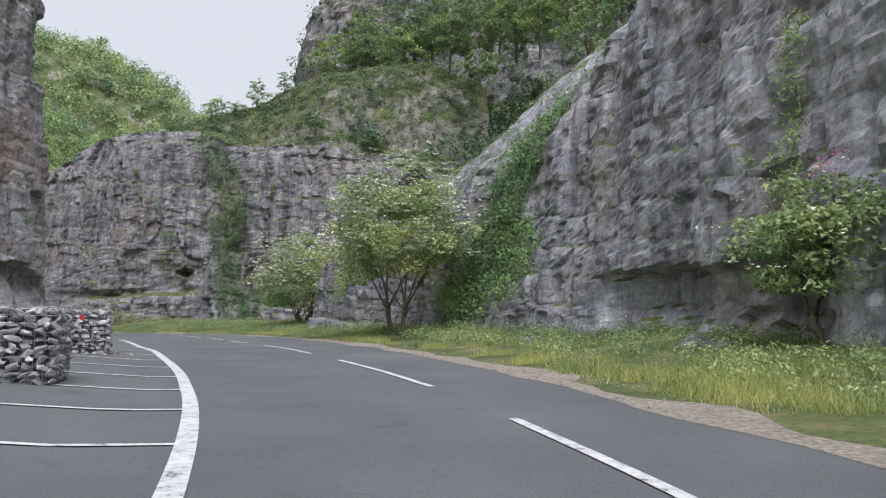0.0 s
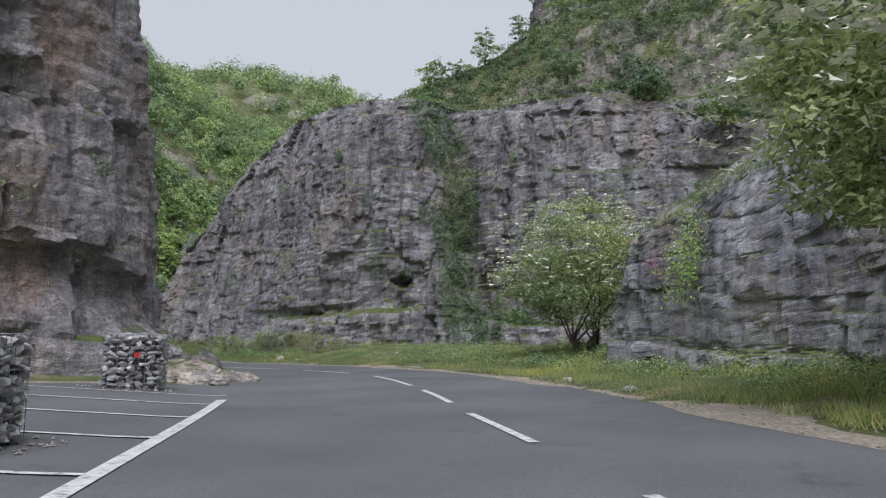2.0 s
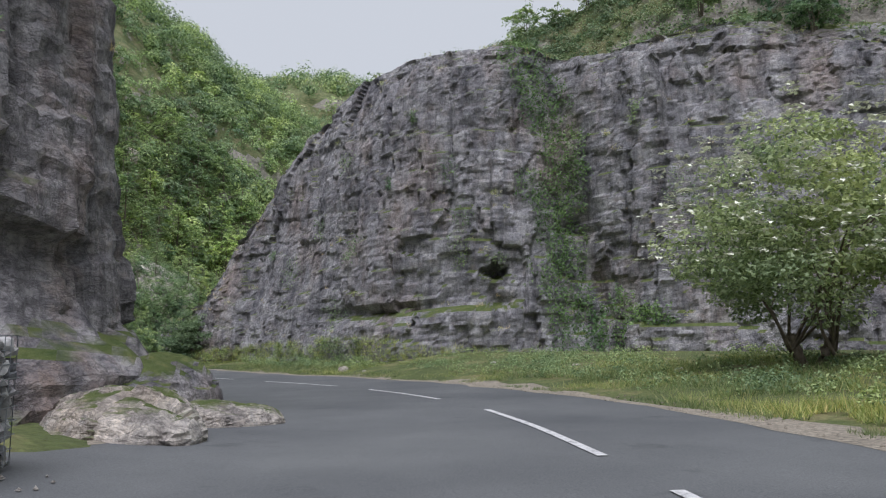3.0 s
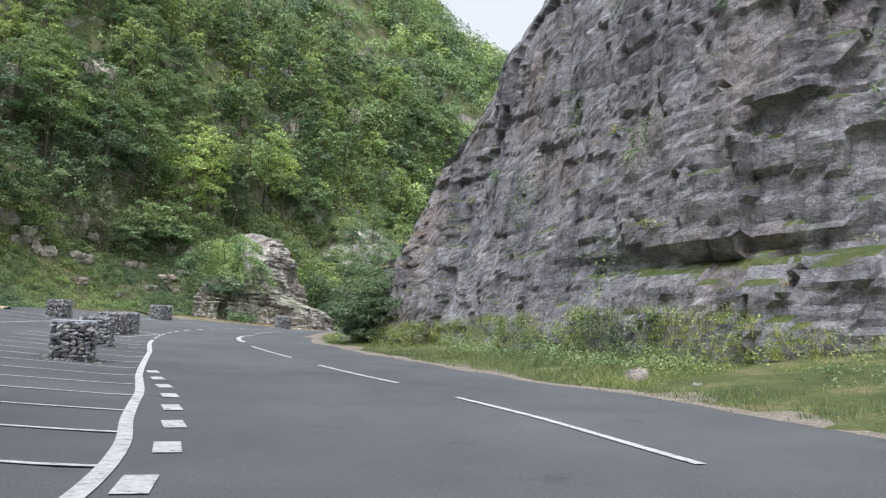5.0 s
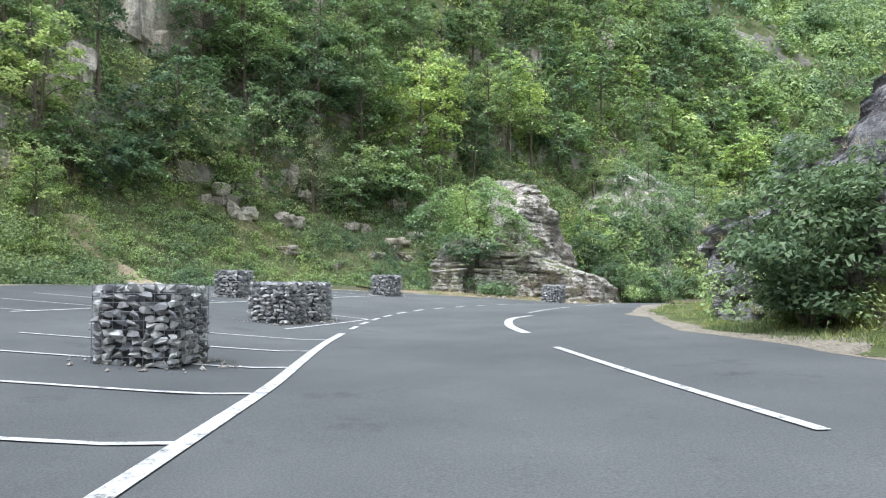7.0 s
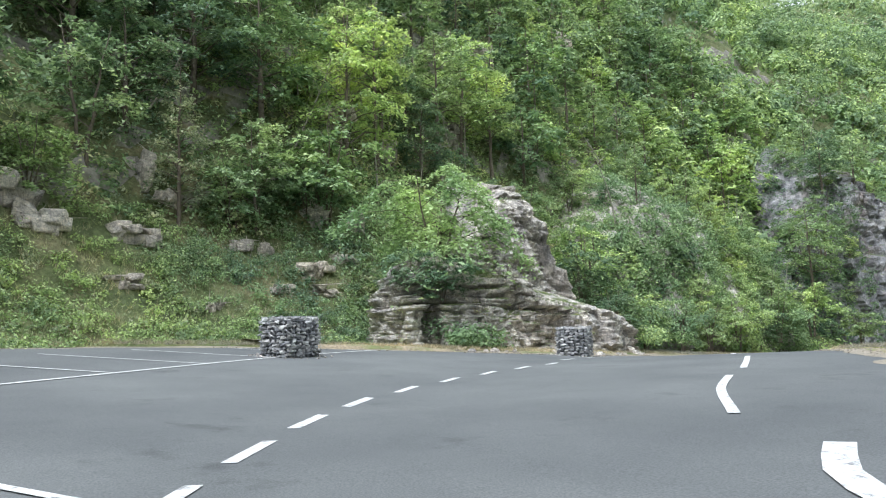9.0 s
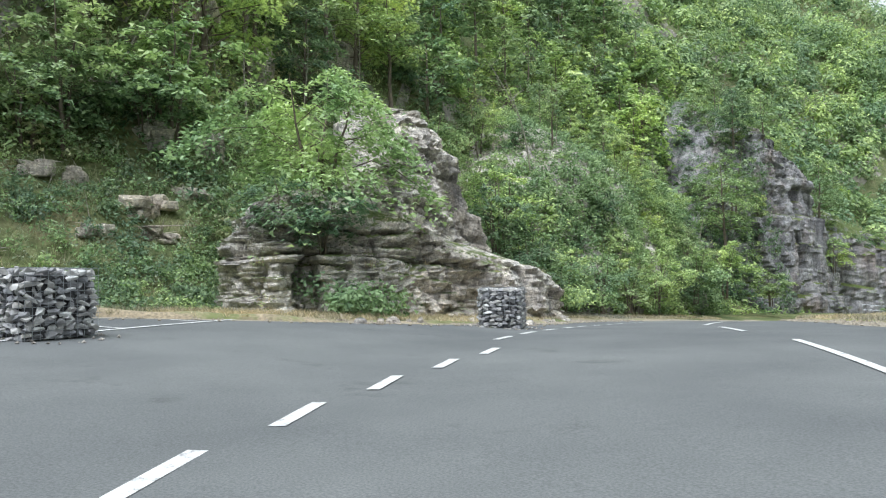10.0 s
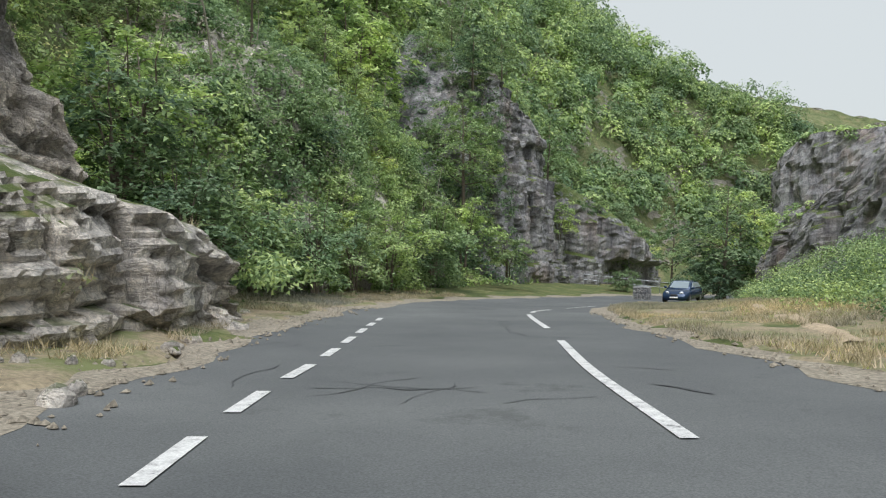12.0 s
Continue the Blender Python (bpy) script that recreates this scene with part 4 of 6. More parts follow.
def plant_tree(name, meshes, at, label, category, group="", turn=0.0, scale=1.0):
    ob = thing(name, None, label, category, "", group)
    ob.matrix_world = Matrix.Translation(at) @ Matrix.Rotation(turn, 4, "Z") @ Matrix.Scale(scale, 4)
    for me in meshes[0] if isinstance(meshes[0], list) else [meshes[0]]:
        piece("limb" if "_limb" in me.name else "trunk", me, ob)
    piece("crown", meshes[1], ob)
    return ob


def ground_z(x, y):
    return float(land([(x, y)])[0])


def add_flowers(tree, seed, radii, height, count, mat, size=0.16):
    """Flat flower heads over the outside of a crown."""
    r = np.random.default_rng(seed)
    d = unit(r.normal(size=(count * 3, 3)))
    d = d[d[:, 2] > -0.25][:count]
    mid = np.array([0, 0, height - radii[2] * 0.9])
    c = d * np.array(radii) * (0.98 + 0.12 * r.normal(size=len(d)))[:, None] + mid
    k = np.repeat(np.arange(len(c)), 9)
    o = r.normal(size=(len(k), 3)) * np.array([size * 0.36, size * 0.36, 0.012])
    v, f = leaf_quads(c[k] + o, unit(r.normal(size=(len(k), 3)) * 0.25 + np.array([0, 0, 1.0])), size * 0.5, size * 0.45, r)
    piece("blossom", mesh("blossom", v, f, mat), tree, "flat cream flower heads")


ELDER_A = tree_meshes("elder", 301, 7.2, (3.2, 3.0, 3.3), 100, 260, 0.14, LEAF_ELDER, 4, 0.25, 0.16, 0.9, -0.7, True)
e1 = plant_tree("elder_tree", ELDER_A, (-1.9, 31.0, ground_z(-1.9, 31.0)), "bushy flowering elder tree with several stems below the cliff", "tree")
add_flowers(e1, 302, (3.25, 3.05, 3.35), 7.2, 620, FLOWER, 0.24)
ELDER_B = tree_meshes("elder", 311, 6.2, (3.6, 3.1, 3.2), 90, 230, 0.14, LEAF_ELDER, 4, 0.25, 0.2, 1.0, -0.95, True)
e2 = plant_tree("elder_tree", ELDER_B, (-9.6, 50.2, ground_z(-9.6, 50.2)), "pale green flowering elder tree on the grass verge", "tree")
add_flowers(e2, 312, (3.65, 3.15, 3.25), 6.2, 560, FLOWER, 0.24)
ELDER_C = tree_meshes("elder", 321, 3.7, (2.3, 2.0, 1.8), 70, 110, 0.14, LEAF_DARK, 3, 0.28, 0.18, 0.8, -0.8, True)
e3 = plant_tree("elder_tree", ELDER_C, (8.0, 15.0, ground_z(8.0, 15.0)), "dark elder shrub with flat white flower heads against the cliff", "tree")
add_flowers(e3, 322, (2.35, 2.05, 1.85), 3.7, 110, FLOWER)
BUSH = tree_meshes("bush", 331, 3.6, (2.1, 2.0, 1.95), 80, 190, 0.13, LEAF_DARK, 5, 0.28, 0.16, 1.0, -1.0, True)
plant_tree("hawthorn_bush", BUSH, (-47.7, 69.8, ground_z(-47.7, 69.8)), "dense dark hawthorn bush at the foot of the cliff nose", "bush")

KINDS = []
# height, spread, boughs, leaf material, stems, lowest bough, droop
SORTS = ((8.0, 3.5, 34, LEAF_MID, 1, 0.2, 0.25), (8.2, 3.2, 36, LEAF_DARK, 1, 0.15, 0.3), (6.2, 2.5, 26, LEAF_LIGHT, 2, 0.2, 0.1), (4.4, 2.4, 30, LEAF_MID, 4, 0.12, 0.2), (9.4, 2.3, 28, LEAF_LIGHT, 1, 0.4, 0.1), (3.2, 2.1, 26, LEAF_DARK, 4, 0.1, 0.2))
for count, leaf, seed in (((5000, 5000, 3000, 3000, 2700, 2600), 0.22, 400), ((1500, 1500, 1100, 1100, 1100, 900), 0.4, 440)):
    for k, (h, wide, n, mt, st, low, dr) in enumerate(SORTS):
        KINDS.append((tiered_tree("tree", seed + k, h, wide, n, count[k], leaf, mt, st, low, 0.07 + 0.008 * h, dr), h))
for k, (h, wide, mt) in enumerate(((3.8, 2.2, LEAF_MID), (3.2, 2.0, LEAF_DARK))):
    KINDS.append((tiered_tree("shrub", 460 + k, h, wide, 34, 3600, 0.17, mt, 4, 0.06, 0.1, 0.15), h))
KINDS.append((tiered_tree("tree", 465, 7.6, 1.35, 46, 3000, 0.13, LEAF_BANK, 1, 0.08, 0.09, 0.0, 0.12), 7.6))
NAMES = [("sycamore_tree", "broad mid-green sycamore on the steep slope"), ("hazel_tree", "dark green hazel on the steep slope"), ("ash_tree", "young pale green ash on the rocky slope"),
         ("hazel_bush", "many-stemmed green hazel bush on the slope"), ("ash_tree", "tall narrow ash with thin pale trunk"), ("hawthorn_bush", "low dark hawthorn bush among rocks")] * 2 + [("hazel_bush", "dense fine-leaved hazel bush at the rock foot"), ("hawthorn_bush", "dense fine-leaved dark bush at the rock foot"), ("larch_tree", "slim pale spire of a young larch on the slope")]
FIRST = {}


def grow(kind, at, turn, scale):
    m = Matrix.Translation(at) @ Matrix.Rotation(turn, 4, "Z") @ Matrix.Scale(scale, 4)
    if kind not in FIRST:
        name, label = NAMES[kind]
        FIRST[kind] = plant_tree(name, KINDS[kind][0], (0, 0, 0), label, "bush" if "bush" in name else "tree", "trees on the hillside")
        FIRST[kind].matrix_world = m
        return FIRST[kind]
    old = FIRST[kind]
    ob = copy_thing(old, Matrix.Identity(4))
    ob.matrix_basis = m
    return ob


def on_hill(s_y, height):
    """A point of the hillside near the foot at y, that many metres up."""
    i = np.abs(hill_c[:, 1] - s_y).argmin()
    j = np.abs(hill_p[i, :, 2] - height).argmin()
    return hill_p[i, j]


# bare rock on the slope: x, y, z, width, depth, height
SLOPE_ROCKS = [(-93, 65, 17.5, 5.0, 2.6, 6.0), (-91.5, 62.5, 15.5, 2.0, 1.6, 2.6), (-85.7, 58.3, 10.4, 1.2, 1.0, 1.9), (-84.5, 57, 8.6, 1.1, 1.0, 1.3), (-86.5, 63.2, 7.6, 1.1, 1.0, 2.3), (-84.4, 66.4, 4.4, 1.9, 1.3, 1.7), (-83.6, 68.2, 3.3, 1.2, 1.0, 1.0),
               (-84.6, 71.8, 6.0, 1.0, 0.8, 1.7), (-84.4, 73.6, 5.2, 1.3, 0.9, 0.9), (-84.9, 71.2, 3.6, 1.6, 1.0, 0.8), (-83.6, 75.2, 3.4, 0.8, 0.7, 0.7), (-85.6, 78.6, 6.8, 1.3, 1.0, 1.5), (-85.4, 79.6, 5.2, 1.1, 0.9, 1.2), (-84.3, 82.2, 5.0, 0.9, 0.8, 1.3),
               (-83.5, 78.6, 2.5, 1.5, 0.9, 0.8), (-83.2, 80.2, 2.6, 1.0, 0.8, 0.7), (-82.9, 77, 1.3, 0.9, 0.6, 0.5), (-82.4, 78.6, 1.0, 0.8, 0.6, 0.5), (-84.6, 77.2, 3.0, 0.7, 0.6, 0.9), (-82.0, 73.2, 0.7, 0.7, 0.5, 0.4), (-82.5, 70, 1.6, 0.9, 0.7, 0.5),
               (-89.0, 84, 12, 1.3, 1.0, 1.8), (-87.2, 88, 10.5, 1.0, 0.9, 2.0), (-95.5, 76, 22, 2.2, 1.6, 2.4), (-98, 88, 27, 2.4, 1.8, 3.0), (-97, 106, 24, 2.2, 1.6, 3.0), (-101, 122, 30, 2.6, 1.8, 3.4), (-92, 96, 14, 1.2, 1.0, 1.8)]


def wood_the_hill():
    r = np.random.default_rng(77)
    placed = np.array([q[:3] for q in SLOPE_ROCKS], float)
    # the trees that stand out
    for kind, y, z, sc in ((0, 72, 10.5, 1.3), (0, 79, 9.5, 1.25), (0, 84, 7.5, 1.2), (2, 77, 4.5, 0.9), (14, 73.6, 4.6, 1.0), (1, 66.8, 4.8, 1.15), (1, 76, 11, 1.2), (3, 80.5, 4.5, 1.25), (2, 60, 6, 1.1), (4, 90, 9, 1.2), (4, 97, 10, 1.2), (4, 101, 10, 1.1), (1, 70.5, 13.5, 1.2)):
        p = on_hill(y, z)
        grow(kind, p, r.uniform(0, 6.28), sc)
        placed = np.vstack([placed, p])
    # bushes low on the bank, above the nettles
    for k, (kind, y, z, sc) in enumerate(((3, 69.2, 4.4, 0.8), (3, 64.2, 4.0, 0.85), (2, 65.8, 5.4, 0.9), (3, 75.6, 4.6, 0.8), (5, 77.2, 5.6, 0.9), (3, 79.4, 5.4, 0.8), (2, 71.0, 7.2, 0.95), (5, 62.3, 4.6, 0.9), (3, 60.6, 4.4, 0.9))):
        p = on_hill(y, z)
        grow(kind, p - [0, 0, 0.15], 1.7 * k, sc)
        placed = np.vstack([placed, p])
    n = 0
    tries = hill_p[(hill_c[:, 1] < 190), :, :].reshape(-1, 3)
    order = r.permutation(len(tries))
    for i in order:
        p = tries[i] + np.r_[r.uniform(-0.4, 0.4, 2), -0.25]
        base = ground_z(p[0], p[1]) if p[2] < 6 else -3
        if p[2] < base + 1.3 or p[2] > 40 or p[0] > -60 or p[1] > 150:
            continue
        far = math.dist(p[:2], (-62, 75))
        gap = 3.6 if p[1] < 69 and p[2] < 22 else 3.0 if far < 45 else 3.6 if far < 70 else 4.4
        if math.dist(p[1:3], (64.5, 14.5)) < 4.2:
            continue
        low = p[2] < 7
        if low and r.uniform() < 0.8:
            continue
        if len(placed) and (np.linalg.norm(placed - p, axis=1) < gap).any():
            continue
        kind = int(r.choice([3, 5, 2, 3])) if low else int(r.choice([0, 1, 1, 3, 4, 0, 2, 5]))
        if p[1] < 69 and p[2] < 25:
            kind = int(r.choice([2, 3, 2, 4, 3]))
        grow(kind + (6 if far > 42 or p[1] < 50 or (p[1] < 70 and p[2] > 25) else 0), p - [0, 0, 0.3], r.uniform(0, 6.28), r.uniform(0.7, 1.15) * (0.6 if low else 1.0) * (1.0 if far < 70 else 1.2))
        placed = np.vstack([placed, p])
        n += 1
        if n >= 400:
            break


wood_the_hill()


def leaf_stuff(name, centres, normals, leaf, mat, label, category, seed):
    r = np.random.default_rng(seed)
    v, f = leaf_quads(centres, normals, leaf, leaf * 0.62, r)
    return thing(name, mesh(name, v, f, mat), label, category, "stuff")


def clumps_on(points, count, radius, per, seed, flat=0.7):
    """Leaf places in low clumps over some of the points."""
    r = np.random.default_rng(seed)
    i = r.integers(0, len(points) - 1, count)
    step = points[i + 1] - points[i]
    c = points[i] + step * (r.uniform(0, 1, count) * (np.abs(step).max(1) < 3))[:, None] + r.normal(size=(count, 3)) * [0.25, 0.25, 0.05]
    k = np.repeat(np.arange(count), per)
    o = unit(r.normal(size=(len(k), 3)))
    rad = radius * r.uniform(0.5, 1.4, count)
    q = c[k] + o * (rad[k] * r.uniform(0.3, 1, len(k)) ** 0.5)[:, None] * np.array([1, 1, flat])
    return q, unit(o * 0.7 + r.normal(size=o.shape) * 0.5 + np.array([0.1, 0, 0.7]))


# undergrowth and distant woods of the hillside
flat_hill = hill_p.reshape(-1, 3)
BARE_ROCK = []
for x, y, z, w, d, h in SLOPE_ROCKS:
    p = flat_hill[(np.abs(flat_hill[:, 1] - y) + 1.5 * np.abs(flat_hill[:, 2] - z) + 0.3 * np.abs(flat_hill[:, 0] - x)).argmin()]
    k = 0.75 if z < 9 else 1.0
    BARE_ROCK.append((p[0] + 0.02 * d, p[1], p[2] + 0.02 * h, k * w, k * d, k * h))


def open_slope(points):
    """The points that no bare rock takes up."""
    keep = np.ones(len(points), bool)
    for x, y, z, w, d, h in BARE_ROCK:
        keep &= np.linalg.norm((points - [x, y, z]) * [0.7, 1, 1], axis=1) > 0.36 * w + 0.2 * h + 0.45
    return points[keep]


hz = flat_hill[:, 2]
dist = np.hypot(flat_hill[:, 0] + 62, flat_hill[:, 1] - 75)
sel = open_slope(flat_hill[(hz < 26) & (dist < 52) & (flat_hill[:, 0] < -70) & ((hz > 3.4) | (flat_hill[:, 1] > 80))])
q, nr = clumps_on(sel, 4200, 0.7, 40, 501, 0.5)
leaf_stuff("undergrowth", q, nr, 0.21, LEAF_MID, "dense mixed undergrowth over the rocky slope", "undergrowth", 502)
q, nr = clumps_on(sel, 2200, 0.6, 40, 511, 0.5)
leaf_stuff("undergrowth", q, nr, 0.19, LEAF_BANK, "pale ferns and saplings over the rocky slope", "undergrowth", 512)
q, nr = clumps_on(sel, 1500, 0.8, 40, 513, 0.6)
leaf_stuff("undergrowth", q, nr, 0.2, LEAF_DARK, "dark ivy over the rocky slope", "undergrowth", 514)
sel = flat_hill[(hz < 45) & ((dist < 80) & ((dist >= 52) | (hz >= 26))) & (flat_hill[:, 0] < -70)]
q, nr = clumps_on(sel, 2000, 1.3, 30, 515, 0.7)
leaf_stuff("undergrowth", q, nr, 0.4, LEAF_MID, "scrub between the trees of the upper slope", "undergrowth", 516)
sel = open_slope(flat_hill[(hz < 7) & (dist < 45) & (flat_hill[:, 0] < -66)])
q, nr = clumps_on(sel, 1600, 0.45, 36, 503, 0.5)
leaf_stuff("brambles", q, nr, 0.1, LEAF_BANK, "low brambles and nettles along the foot of the slope", "undergrowth", 504)
steep = hill_p[:, hill_p[len(hill_p) // 2, :, 2] < 101].reshape(-1, 3)
sd = np.hypot(steep[:, 0] + 62, steep[:, 1] - 75)
sel = steep[((steep[:, 2] >= 40) | (sd >= 68)) & (steep[:, 2] > 1) & (steep[:, 1] < 250) & (steep[:, 2] < 112) & (steep[:, 1] > 55)]
ridge = steep[(steep[:, 2] > 0.6 * np.repeat(hill_c[:, 2], len(steep) // len(hill_c))) & (steep[:, 1] > 60) & (steep[:, 1] < 250)]
r0 = np.random.default_rng(505)
for part, (mat, count) in enumerate(((LEAF_MID, 640), (LEAF_DARK, 440), (LEAF_MID, 560))):
    c = np.vstack([sel[r0.integers(0, len(sel), count)] + [0, 0, 2.2], ridge[r0.integers(0, len(ridge), 110)] + [0, 0, 5.0]])
    k = np.repeat(np.arange(len(c)), 200)
    o = unit(r0.normal(size=(len(k), 3)))
    o[:, 2] = np.abs(o[:, 2]) - 0.25
    lump = 0.75 + 0.45 * vnoise(o * 2.1 + c[k] * 0.7, 9)
    q = c[k] + o * (np.r_[r0.uniform(2.2, 4.2, count), r0.uniform(3.4, 5.0, len(c) - count)][k] * lump * r0.uniform(0.75, 1, len(k)) ** 0.5)[:, None] * np.array([1, 1, 1.15])
    leaf_stuff("distant_woodland", q, unit(o * 1.2 + r0.normal(size=o.shape) * 0.3 + np.array([0, 0, 0.5])), 0.6, mat, "far mixed woodland covering the upper hillside", "woodland", 506 + part)


# the far wooded ridge that closes the gorge
RIDGE = [(-250, 262, 142), (-212, 291, 160), (-175, 315, 158), (-146, 329, 142), (-123, 338, 118), (-93, 348, 70), (-60, 356, 40)]
far_hill, far_hill_p, _, _ = slope("hillside_far", RIDGE, 1, 6.0, [(0, 0), (0.2, 0.5), (0.45, 0.85), (0.7, 1.0), (1.2, 1.03)], 55, "far wooded ridge above the gorge", rough=2.5, rocks=0.0)
pts = far_hill_p[:, 2:-4].reshape(-1, 3)
for part, (mat, count) in enumerate(((LEAF_LIGHT, 400), (LEAF_MID, 380))):
    c = pts[r0.integers(0, len(pts), count)] + [0, 0, 3.5] + r0.normal(size=(count, 3)) * [3, 3, 0]
    k = np.repeat(np.arange(count), 130)
    o = unit(r0.normal(size=(len(k), 3)))
    q = c[k] + o * (r0.uniform(4.5, 8.5, count)[k] * (0.75 + 0.45 * vnoise(o * 2.1 + c[k] * 0.7, 9)) * r0.uniform(0.75, 1, len(k)) ** 0.5)[:, None]
    leaf_stuff("distant_woodland", q, unit(o * 1.2 + r0.normal(size=o.shape) * 0.3 + np.array([0, 0, 0.5])), 1.5, mat, "far woodland covering the ridge above the gorge", "woodland", 521 + part)

# ---------------------------------------------------------------- climbers and plants on the rock
def rock_points(*arrays):
    return np.vstack([a[:, :-1].reshape(-1, 3) for a in arrays])


ROCKS = rock_points(near_p, cave_p, butt_p)


def creeper(spots, per, leaf, mat, name, label, seed, stand=0.25):
    """Leaves hugging the rock round each spot: x, y, z, radius."""
    r = np.random.default_rng(seed)
    qs = []
    for x, y, z, rad in spots:
        d = np.linalg.norm((ROCKS - [x, y, z]) * [1, 1, 0.8], axis=1)
        pick = np.flatnonzero(d < rad * (0.75 + 0.5 * hash3(np.arange(len(ROCKS)) // 7, 0, 0, seed)))
        if len(pick):
            p = ROCKS[r.choice(pick, int(per * rad * rad))]
            out = np.array([-0.8, -0.5, 0.2]) if x > -12 and y < 60 else np.array([0, -0.9, 0.2]) if y > 55 else np.array([0.9, 0, 0.2])
            qs.append(p + out * r.uniform(0, stand, len(p))[:, None] + r.normal(size=p.shape) * 0.1)
    q = np.vstack(qs)
    nr = unit(r.normal(size=q.shape) * 0.6 + np.array([-0.3, -0.8, 0.6]))
    return leaf_stuff(name, q, nr, leaf, mat, label, "climber", seed + 1)


creeper([(1.1, 31.6, 3.0, 1.7), (1.8, 31.2, 2.0, 1.5), (2.2, 30.5, 4.1, 1.7), (2.7, 30.9, 5.5, 1.6), (3.6, 31, 6.9, 1.5), (4.5, 30.6, 7.9, 1.4), (5.3, 30.4, 9.0, 1.2), (2.9, 29.3, 3.0, 1.5), (0.5, 32, 1.6, 1.2)],
        520, 0.15, LEAF_IVY, "ivy", "thick glossy ivy mass on the cliff", 601, 0.7)
creeper([(8.2, 17, 8.2, 0.55), (8.0, 16.9, 7.1, 0.6), (8.0, 17.0, 6.1, 0.65), (7.9, 16.8, 4.9, 0.6), (7.8, 16.5, 3.9, 0.7), (7.7, 16.2, 3.0, 0.8), (7.6, 18.4, 5.0, 0.3), (7.4, 18.6, 3.8, 0.3)],
        480, 0.1, LEAF_IVY, "ivy", "narrow trailing ivy column on the grey face", 603)
creeper([(-22.9, 69, 16.6, 1.5), (-21.6, 69.2, 14.6, 1.5), (-21.4, 69.3, 13, 1.5), (-20.4, 69.5, 11, 1.4), (-20.2, 69.6, 9, 1.4), (-20.9, 68.8, 7.5, 1.4), (-20.7, 69.3, 5.4, 1.5), (-20.8, 68.5, 3.2, 1.6), (-19.4, 68.5, 0.9, 1.7),
         (-21.7, 67.6, 8.9, 0.9), (-17.6, 68, 1.5, 1.4), (-15.6, 68, 1.0, 1.3)], 300, 0.17, LEAF_IVY, "ivy", "ivy and shrubs filling a gully in the cliff", 605, 0.5)
creeper([(-25.6, 66.2, 7.4, 0.7), (-26.5, 66.5, 10, 0.7), (-14.1, 67.5, 8, 0.9), (-9.4, 68.3, 10.2, 1.2), (-25.6, 66, 5.9, 0.6), (-25.5, 66.1, 4.8, 0.6), (-23.6, 67, 4.6, 0.5), (-33.8, 66.8, 1.9, 0.8), (-38.4, 69, 4.7, 0.8),
         (-32.8, 66.2, 5.9, 0.8), (-34, 68.5, 11.3, 0.7), (-30.5, 66, 9.5, 0.6), (-36.3, 68.3, 7.4, 0.7), (-12.3, 67.6, 4.5, 1.0), (-28.6, 66, 13.2, 0.7), (-16.5, 67.4, 12.5, 0.7), (-41.2, 69.6, 6.2, 0.7),
         (-21.5, 36.3, 5.1, 0.5), (-21.5, 36, 3.0, 0.4), (-21.9, 34.1, 4.1, 0.5), (-22, 33, 7.4, 0.4)], 230, 0.13, LEAF_MID, "ledge_plants", "small green plants rooted in rock cracks", 607, 0.3)
creeper([(-50.0, 70.9, 0.8, 1.0), (-51.2, 71.3, -0.4, 1.1), (-52.9, 72.4, -0.9, 0.8), (-49.4, 70.4, -0.6, 1.1), (-53.4, 73.4, -1.1, 0.7)], 330, 0.12, LEAF_MID, "ivy", "ivy and seedlings over the low end of the rock nose", 613, 0.4)
creeper([(-5.9, 41.4, 2.7, 0.9), (-5.5, 41.1, 3.1, 0.9)], 520, 0.1, LEAF_IVY, "ivy", "ivy trailing over the low bluff", 609, 0.35)
creeper([(-6.6, 42.1, 2.9, 0.34), (-6.8, 41.6, 2.0, 0.26), (-6.3, 41.9, 3.3, 0.25), (8.2, 15.4, 4.4, 0.35)], 700, 0.06, PINK, "valerian", "pink valerian in flower on the rock", 611, 0.25)


def tufts(points, per, tall, seed, name, label, mat=BLADE):
    """Thin blades standing in tufts on the points."""
    r = np.random.default_rng(seed)
    k = np.repeat(np.arange(len(points)), per)
    n = len(k)
    foot = points[k] + np.c_[r.normal(size=(n, 2)) * 0.07, np.full(n, -0.03)]
    lean = np.c_[r.normal(size=(n, 2)) * 0.6, np.ones(n)]
    h = (tall * r.uniform(0.4, 1.2, n))[:, None]
    tip = foot + unit(lean) * h
    a = r.uniform(0, 6.28, n)
    w = np.c_[np.cos(a), np.sin(a), np.zeros(n)] * (0.005 + 0.006 * r.uniform(size=n))[:, None]
    v = np.stack([foot - w, foot + w, tip], 1).reshape(-1, 3)
    f = np.arange(3 * n).reshape(-1, 3)
    return thing(name, mesh(name, v, f, mat), label, "grass", "stuff")


def verge_points(n, s0, s1, near, far, seed, right=True):
    r = np.random.default_rng(seed)
    s = r.uniform(s0, s1, n)
    e = edge_right(s) if right else edge_left(s)
    d = e + (1 if right else -1) * (near + (far - near) * r.uniform(0, 1, n) ** 1.2)
    xy = beside(s, d)
    keep = fbm(np.c_[xy / 1.4, s * 0], 44, 2) > -0.16
    xy = xy[keep]
    return np.c_[xy, land(xy) + 0.02]


